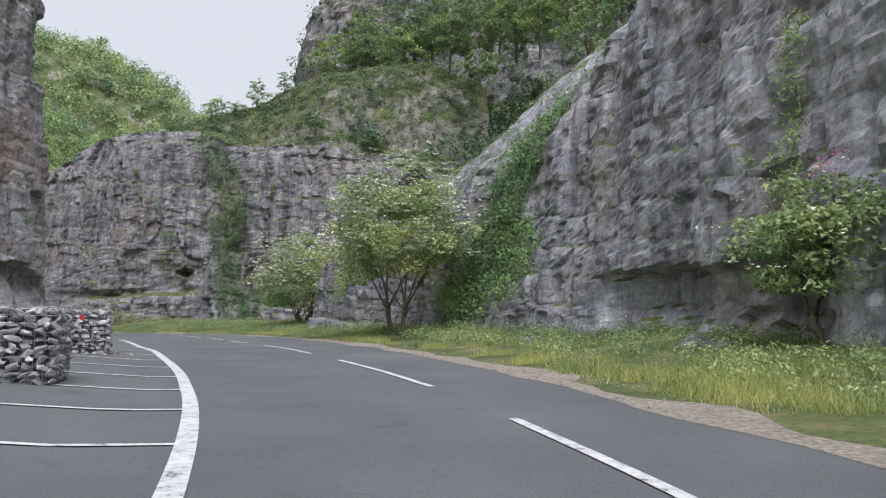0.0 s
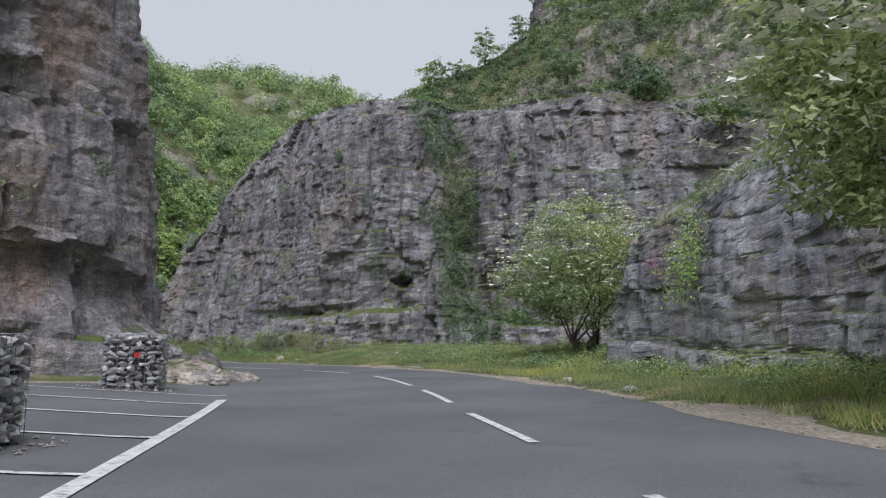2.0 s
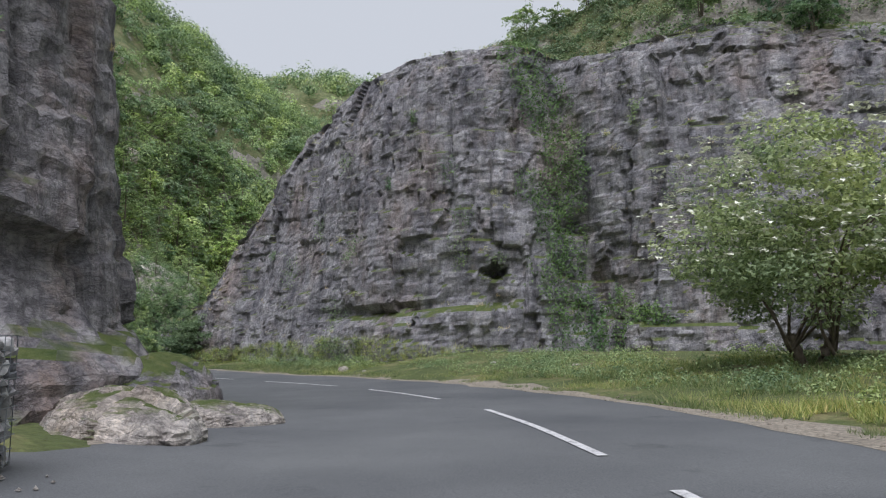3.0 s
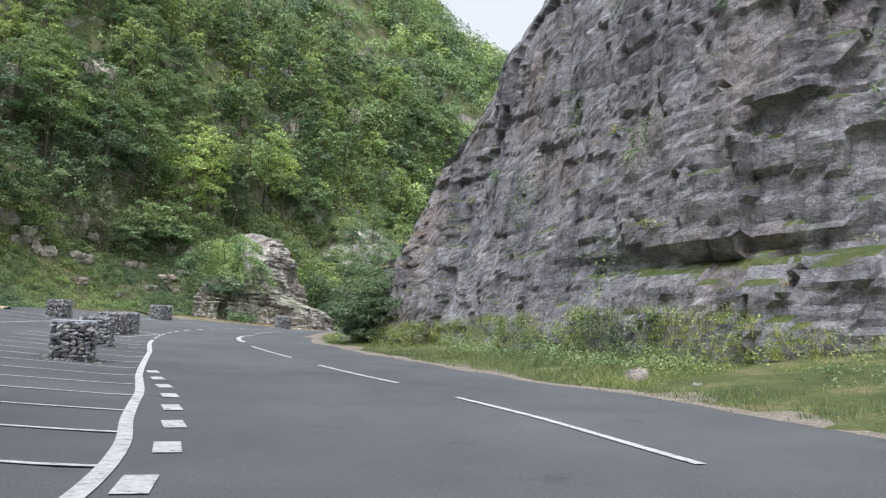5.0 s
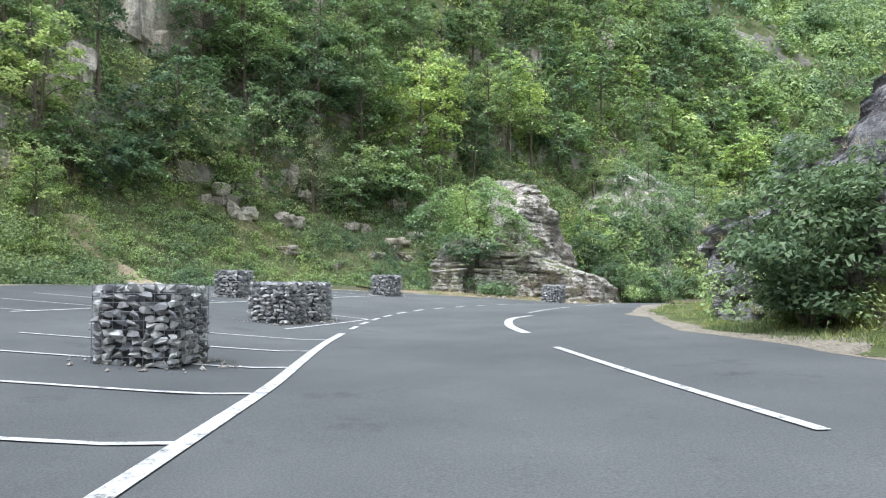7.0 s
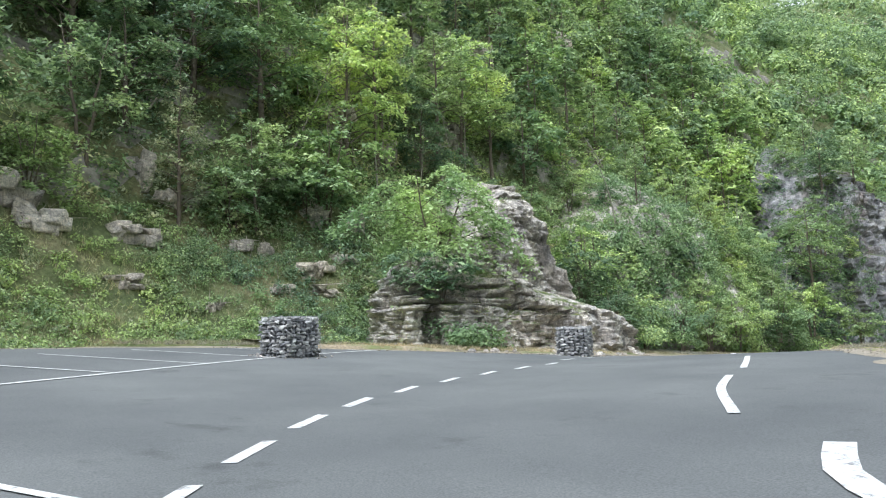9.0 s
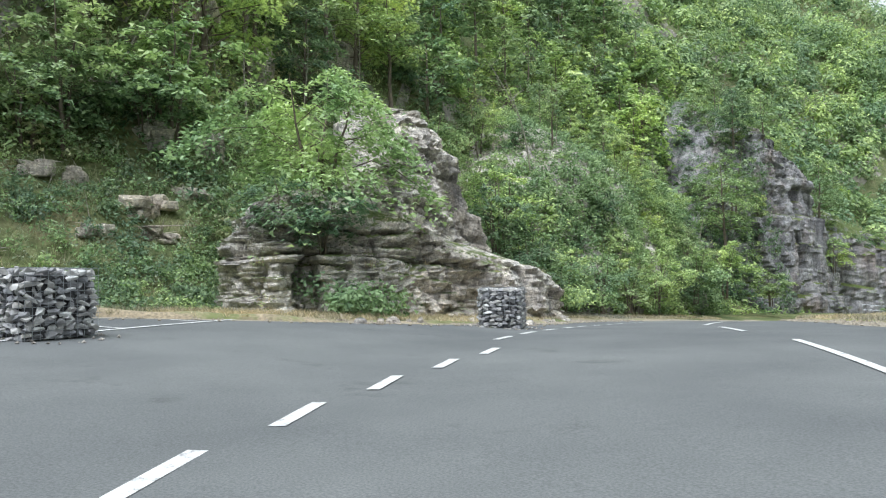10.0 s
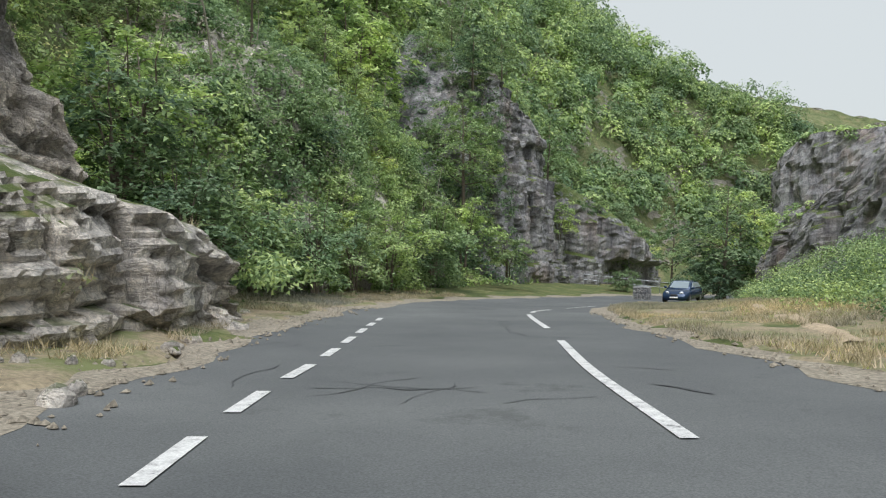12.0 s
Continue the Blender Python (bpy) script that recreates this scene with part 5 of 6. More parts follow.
tufts(verge_points(7000, 46, 118, 0.7, 7.5, 621), 13, 0.24, 622, "verge_grass", "long green and straw-coloured grass on the verge")
tufts(verge_points(2200, 118, 195, 0.6, 9, 623), 16, 0.2, 624, "verge_grass", "long green and dry grass on the bank")
tufts(verge_points(4600, 146, 192, 0.4, 7.0, 627) + [0, 0, 0.08], 18, 0.15, 628, "verge_grass", "dry straw-coloured grass along the bank", STRAW)
tufts(verge_points(4200, 146, 190, 0.5, 5, 625, False) + [0, 0, 0.08], 16, 0.18, 626, "verge_grass", "dry straw-coloured grass beside the outcrop", STRAW)
tufts(verge_points(9000, 72, 128, 0.25, 4.5, 628), 9, 0.15, 629, "verge_grass", "short green grass on the verge below the cave cliff")
tufts(verge_points(11000, 34, 92, 1.0, 7.5, 637), 13, 0.3, 638, "verge_grass", "lush long green grass along the foot of the cliff")
# herbs at the cliff foot
pts = verge_points(2000, 42, 120, 2.2, 8.5, 631)
q, nr = clumps_on(pts + [0, 0, 0.18], 1500, 0.38, 40, 632, 0.6)
leaf_stuff("verge_herbs", q, nr, 0.075, LEAF_DARK, "nettles and leafy herbs at the foot of the cliff", "herbs", 633)
q, nr = clumps_on(pts[:40] + [0, 0, 0.4], 24, 0.3, 6, 634)
leaf_stuff("cow_parsley", q, nr, 0.05, FLOWER, "small white flower heads in the verge", "flowers", 635)

# bramble bank beside the lower road
r1 = np.random.default_rng(641)
bx = r1.uniform(-70, -55, 2200)
by = r1.uniform(92, 134, 2200)
inner = bx - np.interp(by, [92, 96, 104, 112, 118, 134], [-65.6, -66.2, -67.0, -68.2, -69.4, -71])
keep = (inner > 0) & (inner < 11)
bxy = np.c_[bx, by][keep]
hgt = 0.3 + 1.9 * smooth(0, 5, inner[keep])
for k in range(3):
    q, nr = clumps_on(np.c_[bxy, land(bxy) + hgt * (0.2 + 0.4 * k)], 620, 0.7, 62, 642 + k)
    leaf_stuff("brambles", q, nr, 0.105, LEAF_MID, "dense bramble bank beside the lower road", "undergrowth", 645 + k)
# rank growth on the bank behind the car park, and the trodden path up it
rb = np.random.default_rng(648)


def over_slope(count, below, reach):
    """Even places on the lower slope, up to a height, within reach of the car park."""
    i, j = rb.integers(0, hill_p.shape[0] - 1, count * 14), rb.integers(0, 14, count * 14)
    a, b = rb.uniform(size=(2, count * 14, 1))
    q = (hill_p[i, j] * (1 - a) + hill_p[i + 1, j] * a) * (1 - b) + (hill_p[i, j + 1] * (1 - a) + hill_p[i + 1, j + 1] * a) * b
    q = q[(q[:, 2] < below) & (np.hypot(q[:, 0] + 62, q[:, 1] - 75) < reach) & (q[:, 0] < -64)]
    return q[:count]


pick = over_slope(9000, 4.4, 42)
rb.shuffle(pick)
herb = open_slope(over_slope(5600, 4.8, 42))
q, nr = clumps_on(herb + [0.1, 0, 0.12], 4200, 0.36, 40, 643, 0.6)
leaf_stuff("nettles", q, nr, 0.105, LEAF_MID, "low nettles and herbs over the grassy bank", "undergrowth", 644)
herb = open_slope(over_slope(5600, 3.4, 42))
herb = herb[(herb[:, 1] > 63) & (fbm(herb / 2.6, 652, 2) > -0.05)]
q, nr = clumps_on(herb + [0.1, 0, 0.15], 2400, 0.4, 40, 653, 0.7)
leaf_stuff("nettles", q, nr, 0.11, LEAF_DARK, "dense dark nettles on the bank behind the car park", "undergrowth", 654)
tufts(pick[:2200], 13, 0.42, 649, "bank_grass", "rank grass and nettles on the bank behind the car park", LEAF_BANK)
tufts(pick[5200:6800], 11, 0.36, 650, "bank_grass", "straw-tipped grass on the bank behind the car park", STRAW)
herb = over_slope(2600, 2.0, 46)
herb = herb[(herb[:, 1] > 51) & (herb[:, 1] < 60.2)]
q, nr = clumps_on(herb + [0.3, 0, 0.2], 420, 0.55, 60, 646, 0.8)
leaf_stuff("brambles", q, nr, 0.12, LEAF_DARK, "dark bramble thicket at the foot of the bank", "undergrowth", 647)
i0 = np.abs(hill_c[:, 1] - 61.6).argmin()
wide = np.linspace(-1, 1, 9)
t0 = unit(np.c_[np.gradient(hill_c[:, :2], axis=0)[i0:i0 + 1], [[0]]])[0]
line = hill_p[i0]
line = line[line[:, 2] < 2.7]
line = np.vstack([[-72.2, 62.4, ground_z(-72.2, 62.4) - 0.1], line[1:]])
u0, line = spline(np.c_[line, np.zeros(len(line))], 0.2)
half = 0.35 + 0.16 * u0 + 0.22 * vnoise(np.c_[u0 / 0.7, u0 * 0, u0 * 0], 655)
pv = np.array([p[:3] + t0 * (w * (h + 0.12 * math.sin(5.1 * a + 9 * w)) - 0.22 * a + 0.35 * math.sin(a * 0.9)) + [0.06, 0, 0.2 - 0.16 * w * w] for a, p, h in zip(u0, line, half) for w in wide])
pv += (0.09 * fbm(pv / 0.35, 656, 3))[:, None] * [0.5, 0.2, 1.0]
thing("footpath", mesh("footpath", pv, grid_faces(len(line), 9), SAND, False), "trodden sandy path climbing the bank", "path", "structure")
u1, line = spline([(-71.2, 116.0, 0), (-69.5, 110.4, 0), (-68.6, 103.6, 0), (-67.9, 98.4, 0), (-67.4, 94.5, 0)], 0.4)
side = np.gradient(line[:, :2], axis=0)
side = unit(np.c_[side[:, 1], -side[:, 0], 0 * side[:, 0]])
half = 0.3 + 0.12 * np.sin(1.7 * u1) + 0.08 * np.sin(4.1 * u1)
pv = np.array([p[:2] + n[:2] * w * h for p, n, h in zip(line, side, half) for w in (-1, -0.35, 0.35, 1)])
pv = np.c_[pv, land(pv)]
pv[:, 2] += relief(pv) + np.tile([0.0, 0.11, 0.11, 0.0], len(line)) + 0.03 * fbm(pv / 0.4, 658, 2)
thing("footpath", mesh("footpath", pv, grid_faces(len(line), 4), SAND, True), "trodden pale path across the grass bank", "path", "structure")
# creepers over the low face and the foot of the slope beyond the outcrop
q, nr = clumps_on(ivy_p[:, 3:-1].reshape(-1, 3) + [0.3, 0, 0], 2500, 0.7, 46, 651)
leaf_stuff("creepers", q, nr, 0.2, LEAF_MID, "creepers and shrubs hanging over a low rock face", "climber", 652)
for spots, seed in (([(-78.4, 80.8, -0.2), (-76.0, 81.4, -1.0), (-75.9, 82.3, -1.0), (-75.8, 80.6, -0.9)], 655), ([(-78.6, 95.2, -1.0), (-80.2, 97.2, -1.2), (-82, 99, -1.2), (-83.2, 101, -1.4), (-83.6, 104, -1.5), (-83.8, 109, -1.8)], 657)):
    q, nr = clumps_on(np.array(spots), 26, 0.75, 70, seed)
    leaf_stuff("shrub_row", q, nr, 0.16, LEAF_MID, "low leafy shrubs at the foot of the rock", "undergrowth", seed + 1)

q, nr = clumps_on(np.vstack([crag_p[:, -14:-1].reshape(-1, 3), crag_p[:46, 4:-1].reshape(-1, 3), over_p[:, -10:-1].reshape(-1, 3)]), 900, 0.7, 40, 661)
leaf_stuff("crag_shrubs", q, nr, 0.22, LEAF_MID, "shrubs over the top of the crag", "undergrowth", 662)
q, nr = clumps_on(upper_p[34:, 26:-1].reshape(-1, 3), 900, 1.5, 40, 663)
leaf_stuff("crag_shrubs", q, nr, 0.34, LEAF_DARK, "dark shrubs clinging to the high crag", "undergrowth", 664)
q, nr = clumps_on(np.vstack([near_p[60:, near_v + 2:-1:3].reshape(-1, 3), cave_p[::3, cave_v + 1:-1:3].reshape(-1, 3)]), 900, 0.45, 30, 665)
leaf_stuff("ledge_plants", q, nr, 0.14, LEAF_MID, "small bushes on the grassy tops of the cliffs", "undergrowth", 666)
q, nr = clumps_on(np.vstack([far_p[:, :18].reshape(-1, 3), far_p[:, 30:-1].reshape(-1, 3)]), 260, 1.4, 40, 673)
leaf_stuff("crag_shrubs", q, nr, 0.7, LEAF_MID, "scrub on the far flat-topped cliff", "undergrowth", 674)
cap = cave_p[:, cave_v + 8:-2:2].reshape(-1, 3)
cap = cap[(cap[:, 0] > -24) & (cap[:, 0] < 12)]
q, nr = clumps_on(cap, 620, 0.6, 36, 667)
leaf_stuff("crag_shrubs", q, nr, 0.24, LEAF_DARK, "dark scrub on the slope above the gully", "undergrowth", 668)
upf = upper_p[40:, 24:-1].reshape(-1, 3)
upf = upf[(upf[:, 0] > -13) & (upf[:, 0] < 45) & (upf[:, 2] < 52)]
r2 = np.random.default_rng(671)
wood = cap[cap[:, 0] > -9]
c = np.vstack([upf[r2.integers(0, len(upf), 210)], wood[r2.integers(0, len(wood), 50)]])
k = np.repeat(np.arange(len(c)), 190)
o = unit(r2.normal(size=(len(k), 3)))
q = c[k] + [0, 0, 1.2] + o * (r2.uniform(1.3, 2.9, len(c))[k] * (0.75 + 0.45 * vnoise(o * 2.1 + c[k] * 0.7, 9)) * r2.uniform(0.7, 1, len(k)) ** 0.5)[:, None]
leaf_stuff("crag_woodland", q, unit(o * 0.7 + r2.normal(size=o.shape) * 0.45 + np.array([0, 0, 0.6])), 0.42, LEAF_DARK, "dark trees hiding the foot of the high crag", "woodland", 672)
# scrubby shoulder that climbs from the top of the cave cliff to the high crag
SHOULDER = np.array([(-31.5, 17.5), (-29.2, 19.4), (-27.2, 20.7), (-23.0, 21.8), (-19.4, 23.1), (-16.3, 24.8), (-12.8, 26.0), (-8.0, 27.2), (-2.0, 27.8), (4.0, 25.0)])
sx = np.arange(-31.5, 4.01, 0.5)
ridge_z = np.interp(sx, SHOULDER[:, 0], SHOULDER[:, 1])
down = np.linspace(0, 1, 17)
sp = np.array([(x + 0.3 * (1 - a), 71.9 + 4.1 * a, 13.0 + (z - 13.0) * a ** 0.55) if a <= 1 else (x, 76 + 5 * (a - 1), z - 4 * (a - 1)) for x, z in zip(sx, ridge_z) for a in np.r_[down, 1.3, 2.0]])
sp += (0.7 * fbm(sp / 2.2, 691, 4))[:, None] * [0.3, -0.8, 0.7]
thing("scrub_slope", mesh("scrub_slope", sp, grid_faces(len(sx), 19), bpy.data.objects["hillside"].data.materials[0], True), "steep scrubby shoulder above the cave cliff", "slope", "structure")
top = sp[(sp[:, 0] < 3) & (sp[:, 2] > 17.4)]
q, nr = clumps_on(top, 1500, 0.55, 40, 692, 0.6)
leaf_stuff("crag_shrubs", q, nr, 0.17, LEAF_DARK, "dark scrub over the shoulder above the cave", "undergrowth", 693)
q, nr = clumps_on(top, 750, 0.42, 36, 694, 0.5)
leaf_stuff("crag_shrubs", q, nr, 0.15, LEAF_BANK, "olive grass and herbs on the shoulder above the cave", "undergrowth", 695)
for kind, x, y, z, sc in ((3, -24.6, 75.9, 20.9, 0.62), (2, -20.4, 76.0, 22.0, 0.58), (4, -17.6, 76.1, 23.0, 0.42), (5, -22.4, 75.9, 21.4, 0.5)):
    ob = grow(kind, (x, y, z), x * 1.3, sc)
# trees on ledges and ridges
for kind, x, y, z, sc in ((13, -19.6, 82.6, 20.6, 1.3), (12, -21.6, 83.2, 20.2, 1.1), (13, -17.6, 82, 21.8, 1.2), (13, -20.6, 81.2, 20.2, 0.9), (3, -27, 80, 20.5, 0.6), (5, -30, 78, 19.5, 0.6), (3, -35, 74, 17.2, 0.5), (3, -12, 80, 24, 0.6),
                          (1, -5, 78, 26, 1.0), (0, 0, 76, 27, 1.0), (1, 5, 72, 27, 1.0), (0, 9, 70, 27, 1.0), (1, -10, 84, 28, 1.0), (1, -2, 82, 30, 1.1), (0, 8, 78, 31, 1.1), (1, 14, 68, 29, 1.1), (0, 18, 60, 29, 1.0),
                          (3, -7.5, 70.5, 16.5, 0.6), (5, -13, 70, 18.5, 0.7), (5, -3, 67, 13.5, 0.9), (5, -6.2, 55.5, 3.4, 0.9), (3, -3.4, 57, 4.6, 0.9), (5, 12, 44, 20, 0.9), (3, 9, 46, 18, 0.9), (5, 16, 42, 24, 0.9),
                          (1, -14, 86, 27, 1.1), (0, -9, 81, 27, 1.1), (1, -4, 80, 28, 1.2), (1, 2, 79, 29, 1.2), (0, 7, 74, 28, 1.2), (1, 12, 73, 30, 1.2), (5, -15, 78, 23, 1.0), (1, 17, 70, 31, 1.2), (0, 22, 66, 31, 1.2), (5, 3, 70, 24, 1.0)):
    ob = grow(kind, (x, y, z), x * 1.7 + y, sc)
    ob["label"] = "small tree growing on a ledge above the cliff"
    ob["group"] = "trees on the ledges"
for kind, x, y, sc in ((1, -71.6, 147, 1.35), (0, -70.6, 151, 1.25), (5, -71.8, 145.6, 1.1), (3, -70.3, 148.5, 1.0), (4, -69.5, 156, 1.1), (1, -84.5, 166, 1.0), (3, -74, 156, 1.0), (0, -80, 186, 1.3), (1, -74, 190, 1.3), (0, -68, 186, 1.2), (5, -80.5, 152, 0.8)):
    ob = grow(kind, (x, y, ground_z(x, y) - 0.2), x + y, sc)
    ob["label"] = "leafy roadside tree at the far bend"
    ob["group"] = "trees at the far bend"


WIDE = tiered_tree("tree", 471, 6.0, 3.7, 34, 9500, 0.19, LEAF_MAPLE, 3, 0.3, 0.17, 0.45, 0.4, True)
plant_tree("field_maple", WIDE, (-79.9, 82.6, 0.9), "spreading bright green maple overhanging the outcrop", "tree")
for kind, x, y, z, sc in ((12, -77.6, 81.2, 0.4, 0.6), (13, -78.4, 80.6, 0.6, 0.7), (13, -81.6, 95.6, -0.9, 0.8), (12, -82.8, 96.6, -1.4, 1.0), (12, -83.8, 99.2, -1.5, 1.0),
                          (13, -84.6, 102, -1.6, 1.0), (12, -84.4, 105.5, -1.9, 0.9), (13, -84.8, 109, -2.0, 0.9), (12, -85.2, 113, -2.3, 1.0), (13, -86.2, 117.5, -2.5, 1.0), (12, -87.4, 122, -2.6, 1.1), (13, -83.8, 95.6, 0.8, 1.0), (12, -85.2, 97.5, 1.4, 1.2), (13, -86.2, 93.5, 5.0, 1.0)):
    ob = grow(kind, (x, y, z), x + 3 * y, sc)
    ob["label"] = "leafy shrub rooted on the rock outcrop"
    ob["group"] = "shrubs round the outcrop"
for kind, x, y, z, sc in ((0, -88.6, 131, 2, 1.0), (2, -90, 136, 6, 1.0), (3, -87, 127, -1.5, 1.0), (1, -92, 141, 13, 0.8), (2, -91.5, 147, 14, 0.8), (3, -86, 120, -1.8, 0.9), (5, -86.2, 134, -2.5, 0.9), (3, -88.2, 156.5, 0, 1.0), (0, -90, 158, 5, 1.0)):
    ob = grow(kind, (x, y, z), x + 2 * y, sc)
    ob["label"] = "leafy tree crowding the side of the crag"
    ob["group"] = "trees round the crag"


rg = np.random.default_rng(671)
top = over_p[2:-2, over_v:-3].reshape(-1, 3)
for p in top[rg.integers(0, len(top), 9)]:
    ob = grow(int(rg.choice([2, 3, 5])), p - [0, 0, 0.5], rg.uniform(0, 6.28), rg.uniform(0.6, 1.0))
    ob["label"] = "shrub on the overhanging rock"
    ob["group"] = "shrubs on the overhang"
face = np.vstack([ivy_p[:, 6:-2].reshape(-1, 3), crag_p[:36, 6:-2].reshape(-1, 3), crag_p[36:, crag_v:-2].reshape(-1, 3)])
spots = np.empty((0, 3))
for p in face[rg.permutation(len(face))]:
    if len(spots) >= 100:
        break
    if len(spots) and (np.linalg.norm(spots - p, axis=1) < 1.9).any():
        continue
    spots = np.vstack([spots, p])
    ob = grow(int(rg.choice([2, 3, 12, 13, 5, 12, 4])), p - [0.3, 0, 0.5], rg.uniform(0, 6.28), rg.uniform(0.45, 0.85))
    ob["label"] = "shrub rooted in the overgrown rock face"
    ob["group"] = "shrubs on the overgrown face"

# bare pale saplings and dead stems standing in the scrub
def sapling(seed):
    r = np.random.default_rng(seed)
    t = np.linspace(0, 1, 7)[:, None]
    p = np.c_[0.5 * np.sin(2.2 * t + seed) * t, 0.4 * np.cos(1.7 * t + seed) * t, 5.2 * t - 0.3]
    twigs = [tube(p, np.linspace(0.05, 0.014, 7), 5)]
    for k in range(9):
        a = p[r.integers(2, 6)]
        d = unit(r.normal(size=(1, 3)))[0] * [1, 1, 0.5] + [0, 0, 0.6]
        twigs.append(limb(r, a, a + d * r.uniform(0.7, 1.7), 0.018, 0.005, -0.1))
    return twigs


DEADWOOD = plain("pale_dead_wood", (0.36, 0.33, 0.27), 0.9, 0, 9, 0.35, 0.3)
BARE = []
for k in range(3):
    tw = sapling(680 + k)
    ob = thing("bare_sapling", None, "thin bare pale sapling standing in the scrub", "tree", "", "bare saplings")
    piece("trunk", mesh("sapling_stem", *tw[0], DEADWOOD, True), ob)
    for q in tw[1:]:
        piece("twig", mesh("sapling_twig", *q, DEADWOOD, True), ob)
    BARE.append(ob)
for k in range(36):
    p = on_hill(rg.uniform(74, 100), rg.uniform(4, 17)) if k % 3 else spots[rg.integers(0, len(spots))]
    m = Matrix.Translation(p) @ Matrix.Rotation(rg.uniform(0, 6.28), 4, "Z") @ Matrix.Rotation(rg.normal() * 0.2, 4, "X") @ Matrix.Scale(rg.uniform(0.7, 1.3), 4)
    if k < 3:
        BARE[k].matrix_world = m
    else:
        copy_thing(BARE[k % 3], Matrix.Identity(4)).matrix_basis = m


# ---------------------------------------------------------------- gabions
def stone_material():
    m, nt, b = material("gabion_limestone")
    info = nt.nodes.new("ShaderNodeObjectInfo")
    col = ramp(nt, info.outputs["Random"], [(0.0, (0.22, 0.225, 0.24)), (0.35, (0.36, 0.355, 0.36)), (0.6, (0.44, 0.425, 0.405)), (1.0, (0.66, 0.66, 0.65))])
    col = mix(nt, 0.7, col, ramp(nt, tex(nt, 9.0, 6, rough=0.7), [(0.3, (0.6, 0.6, 0.62)), (0.7, (1.3, 1.3, 1.27))]), "MULTIPLY")
    nt.links.new(col, b.inputs["Base Color"])
    b.inputs["Roughness"].default_value = 0.9
    bump(nt, b, tex(nt, 30.0, 5), 0.5, 0.02)
    return m


STONE = stone_material()
# dark grey: the shade between gabion stones, put into the core's colour
CORE = plain("gap_shade_grey", (0.10, 0.10, 0.104), 0.95, 0, 9, 0.5, 1.0)
REFLECT = plain("red_reflector", (0.62, 0.03, 0.04), 0.3, 0, 12, 0.1)


def stone_mesh(seed):
    r = np.random.default_rng(seed)
    bm = bmesh.new()
    d = unit(r.normal(size=(11, 3))) * r.uniform(0.8, 1.05, (11, 1))
    for v in d:
        bm.verts.new(v)
    bmesh.ops.convex_hull(bm, input=bm.verts)
    bmesh.ops.delete(bm, geom=[v for v in bm.verts if not v.link_faces], context="VERTS")
    me = bpy.data.meshes.new("stone")
    bm.to_mesh(me)
    bm.free()
    me.materials.append(STONE)
    return me


STONES = [stone_mesh(700 + k) for k in range(12)]


def gabion_basket(w, d, h):
    parts = []
    rad = 0.0045
    for x in np.linspace(-w / 2, w / 2, 11):
        for y in (-d / 2, d / 2):
            parts.append(tube([(x, y, 0), (x, y, h)], [rad, rad], 3))
        parts.append(tube([(x, -d / 2, h), (x, d / 2, h)], [rad, rad], 3))
    for y in np.linspace(-d / 2, d / 2, 9):
        for x in (-w / 2, w / 2):
            parts.append(tube([(x, y, 0), (x, y, h)], [rad, rad], 3))
        parts.append(tube([(-w / 2, y, h), (w / 2, y, h)], [rad, rad], 3))
    for z in np.linspace(0.02, h, 10):
        for y in (-d / 2, d / 2):
            parts.append(tube([(-w / 2, y, z), (w / 2, y, z)], [rad, rad], 3))
        for x in (-w / 2, w / 2):
            parts.append(tube([(x, -d / 2, z), (x, d / 2, z)], [rad, rad], 3))
    v, f = join(parts)
    bulge = 1 + 0.05 * np.sin(np.pi * v[:, 2] / h)
    v[:, :2] *= bulge[:, None]
    return mesh("wire_basket", v, f, WIRE)


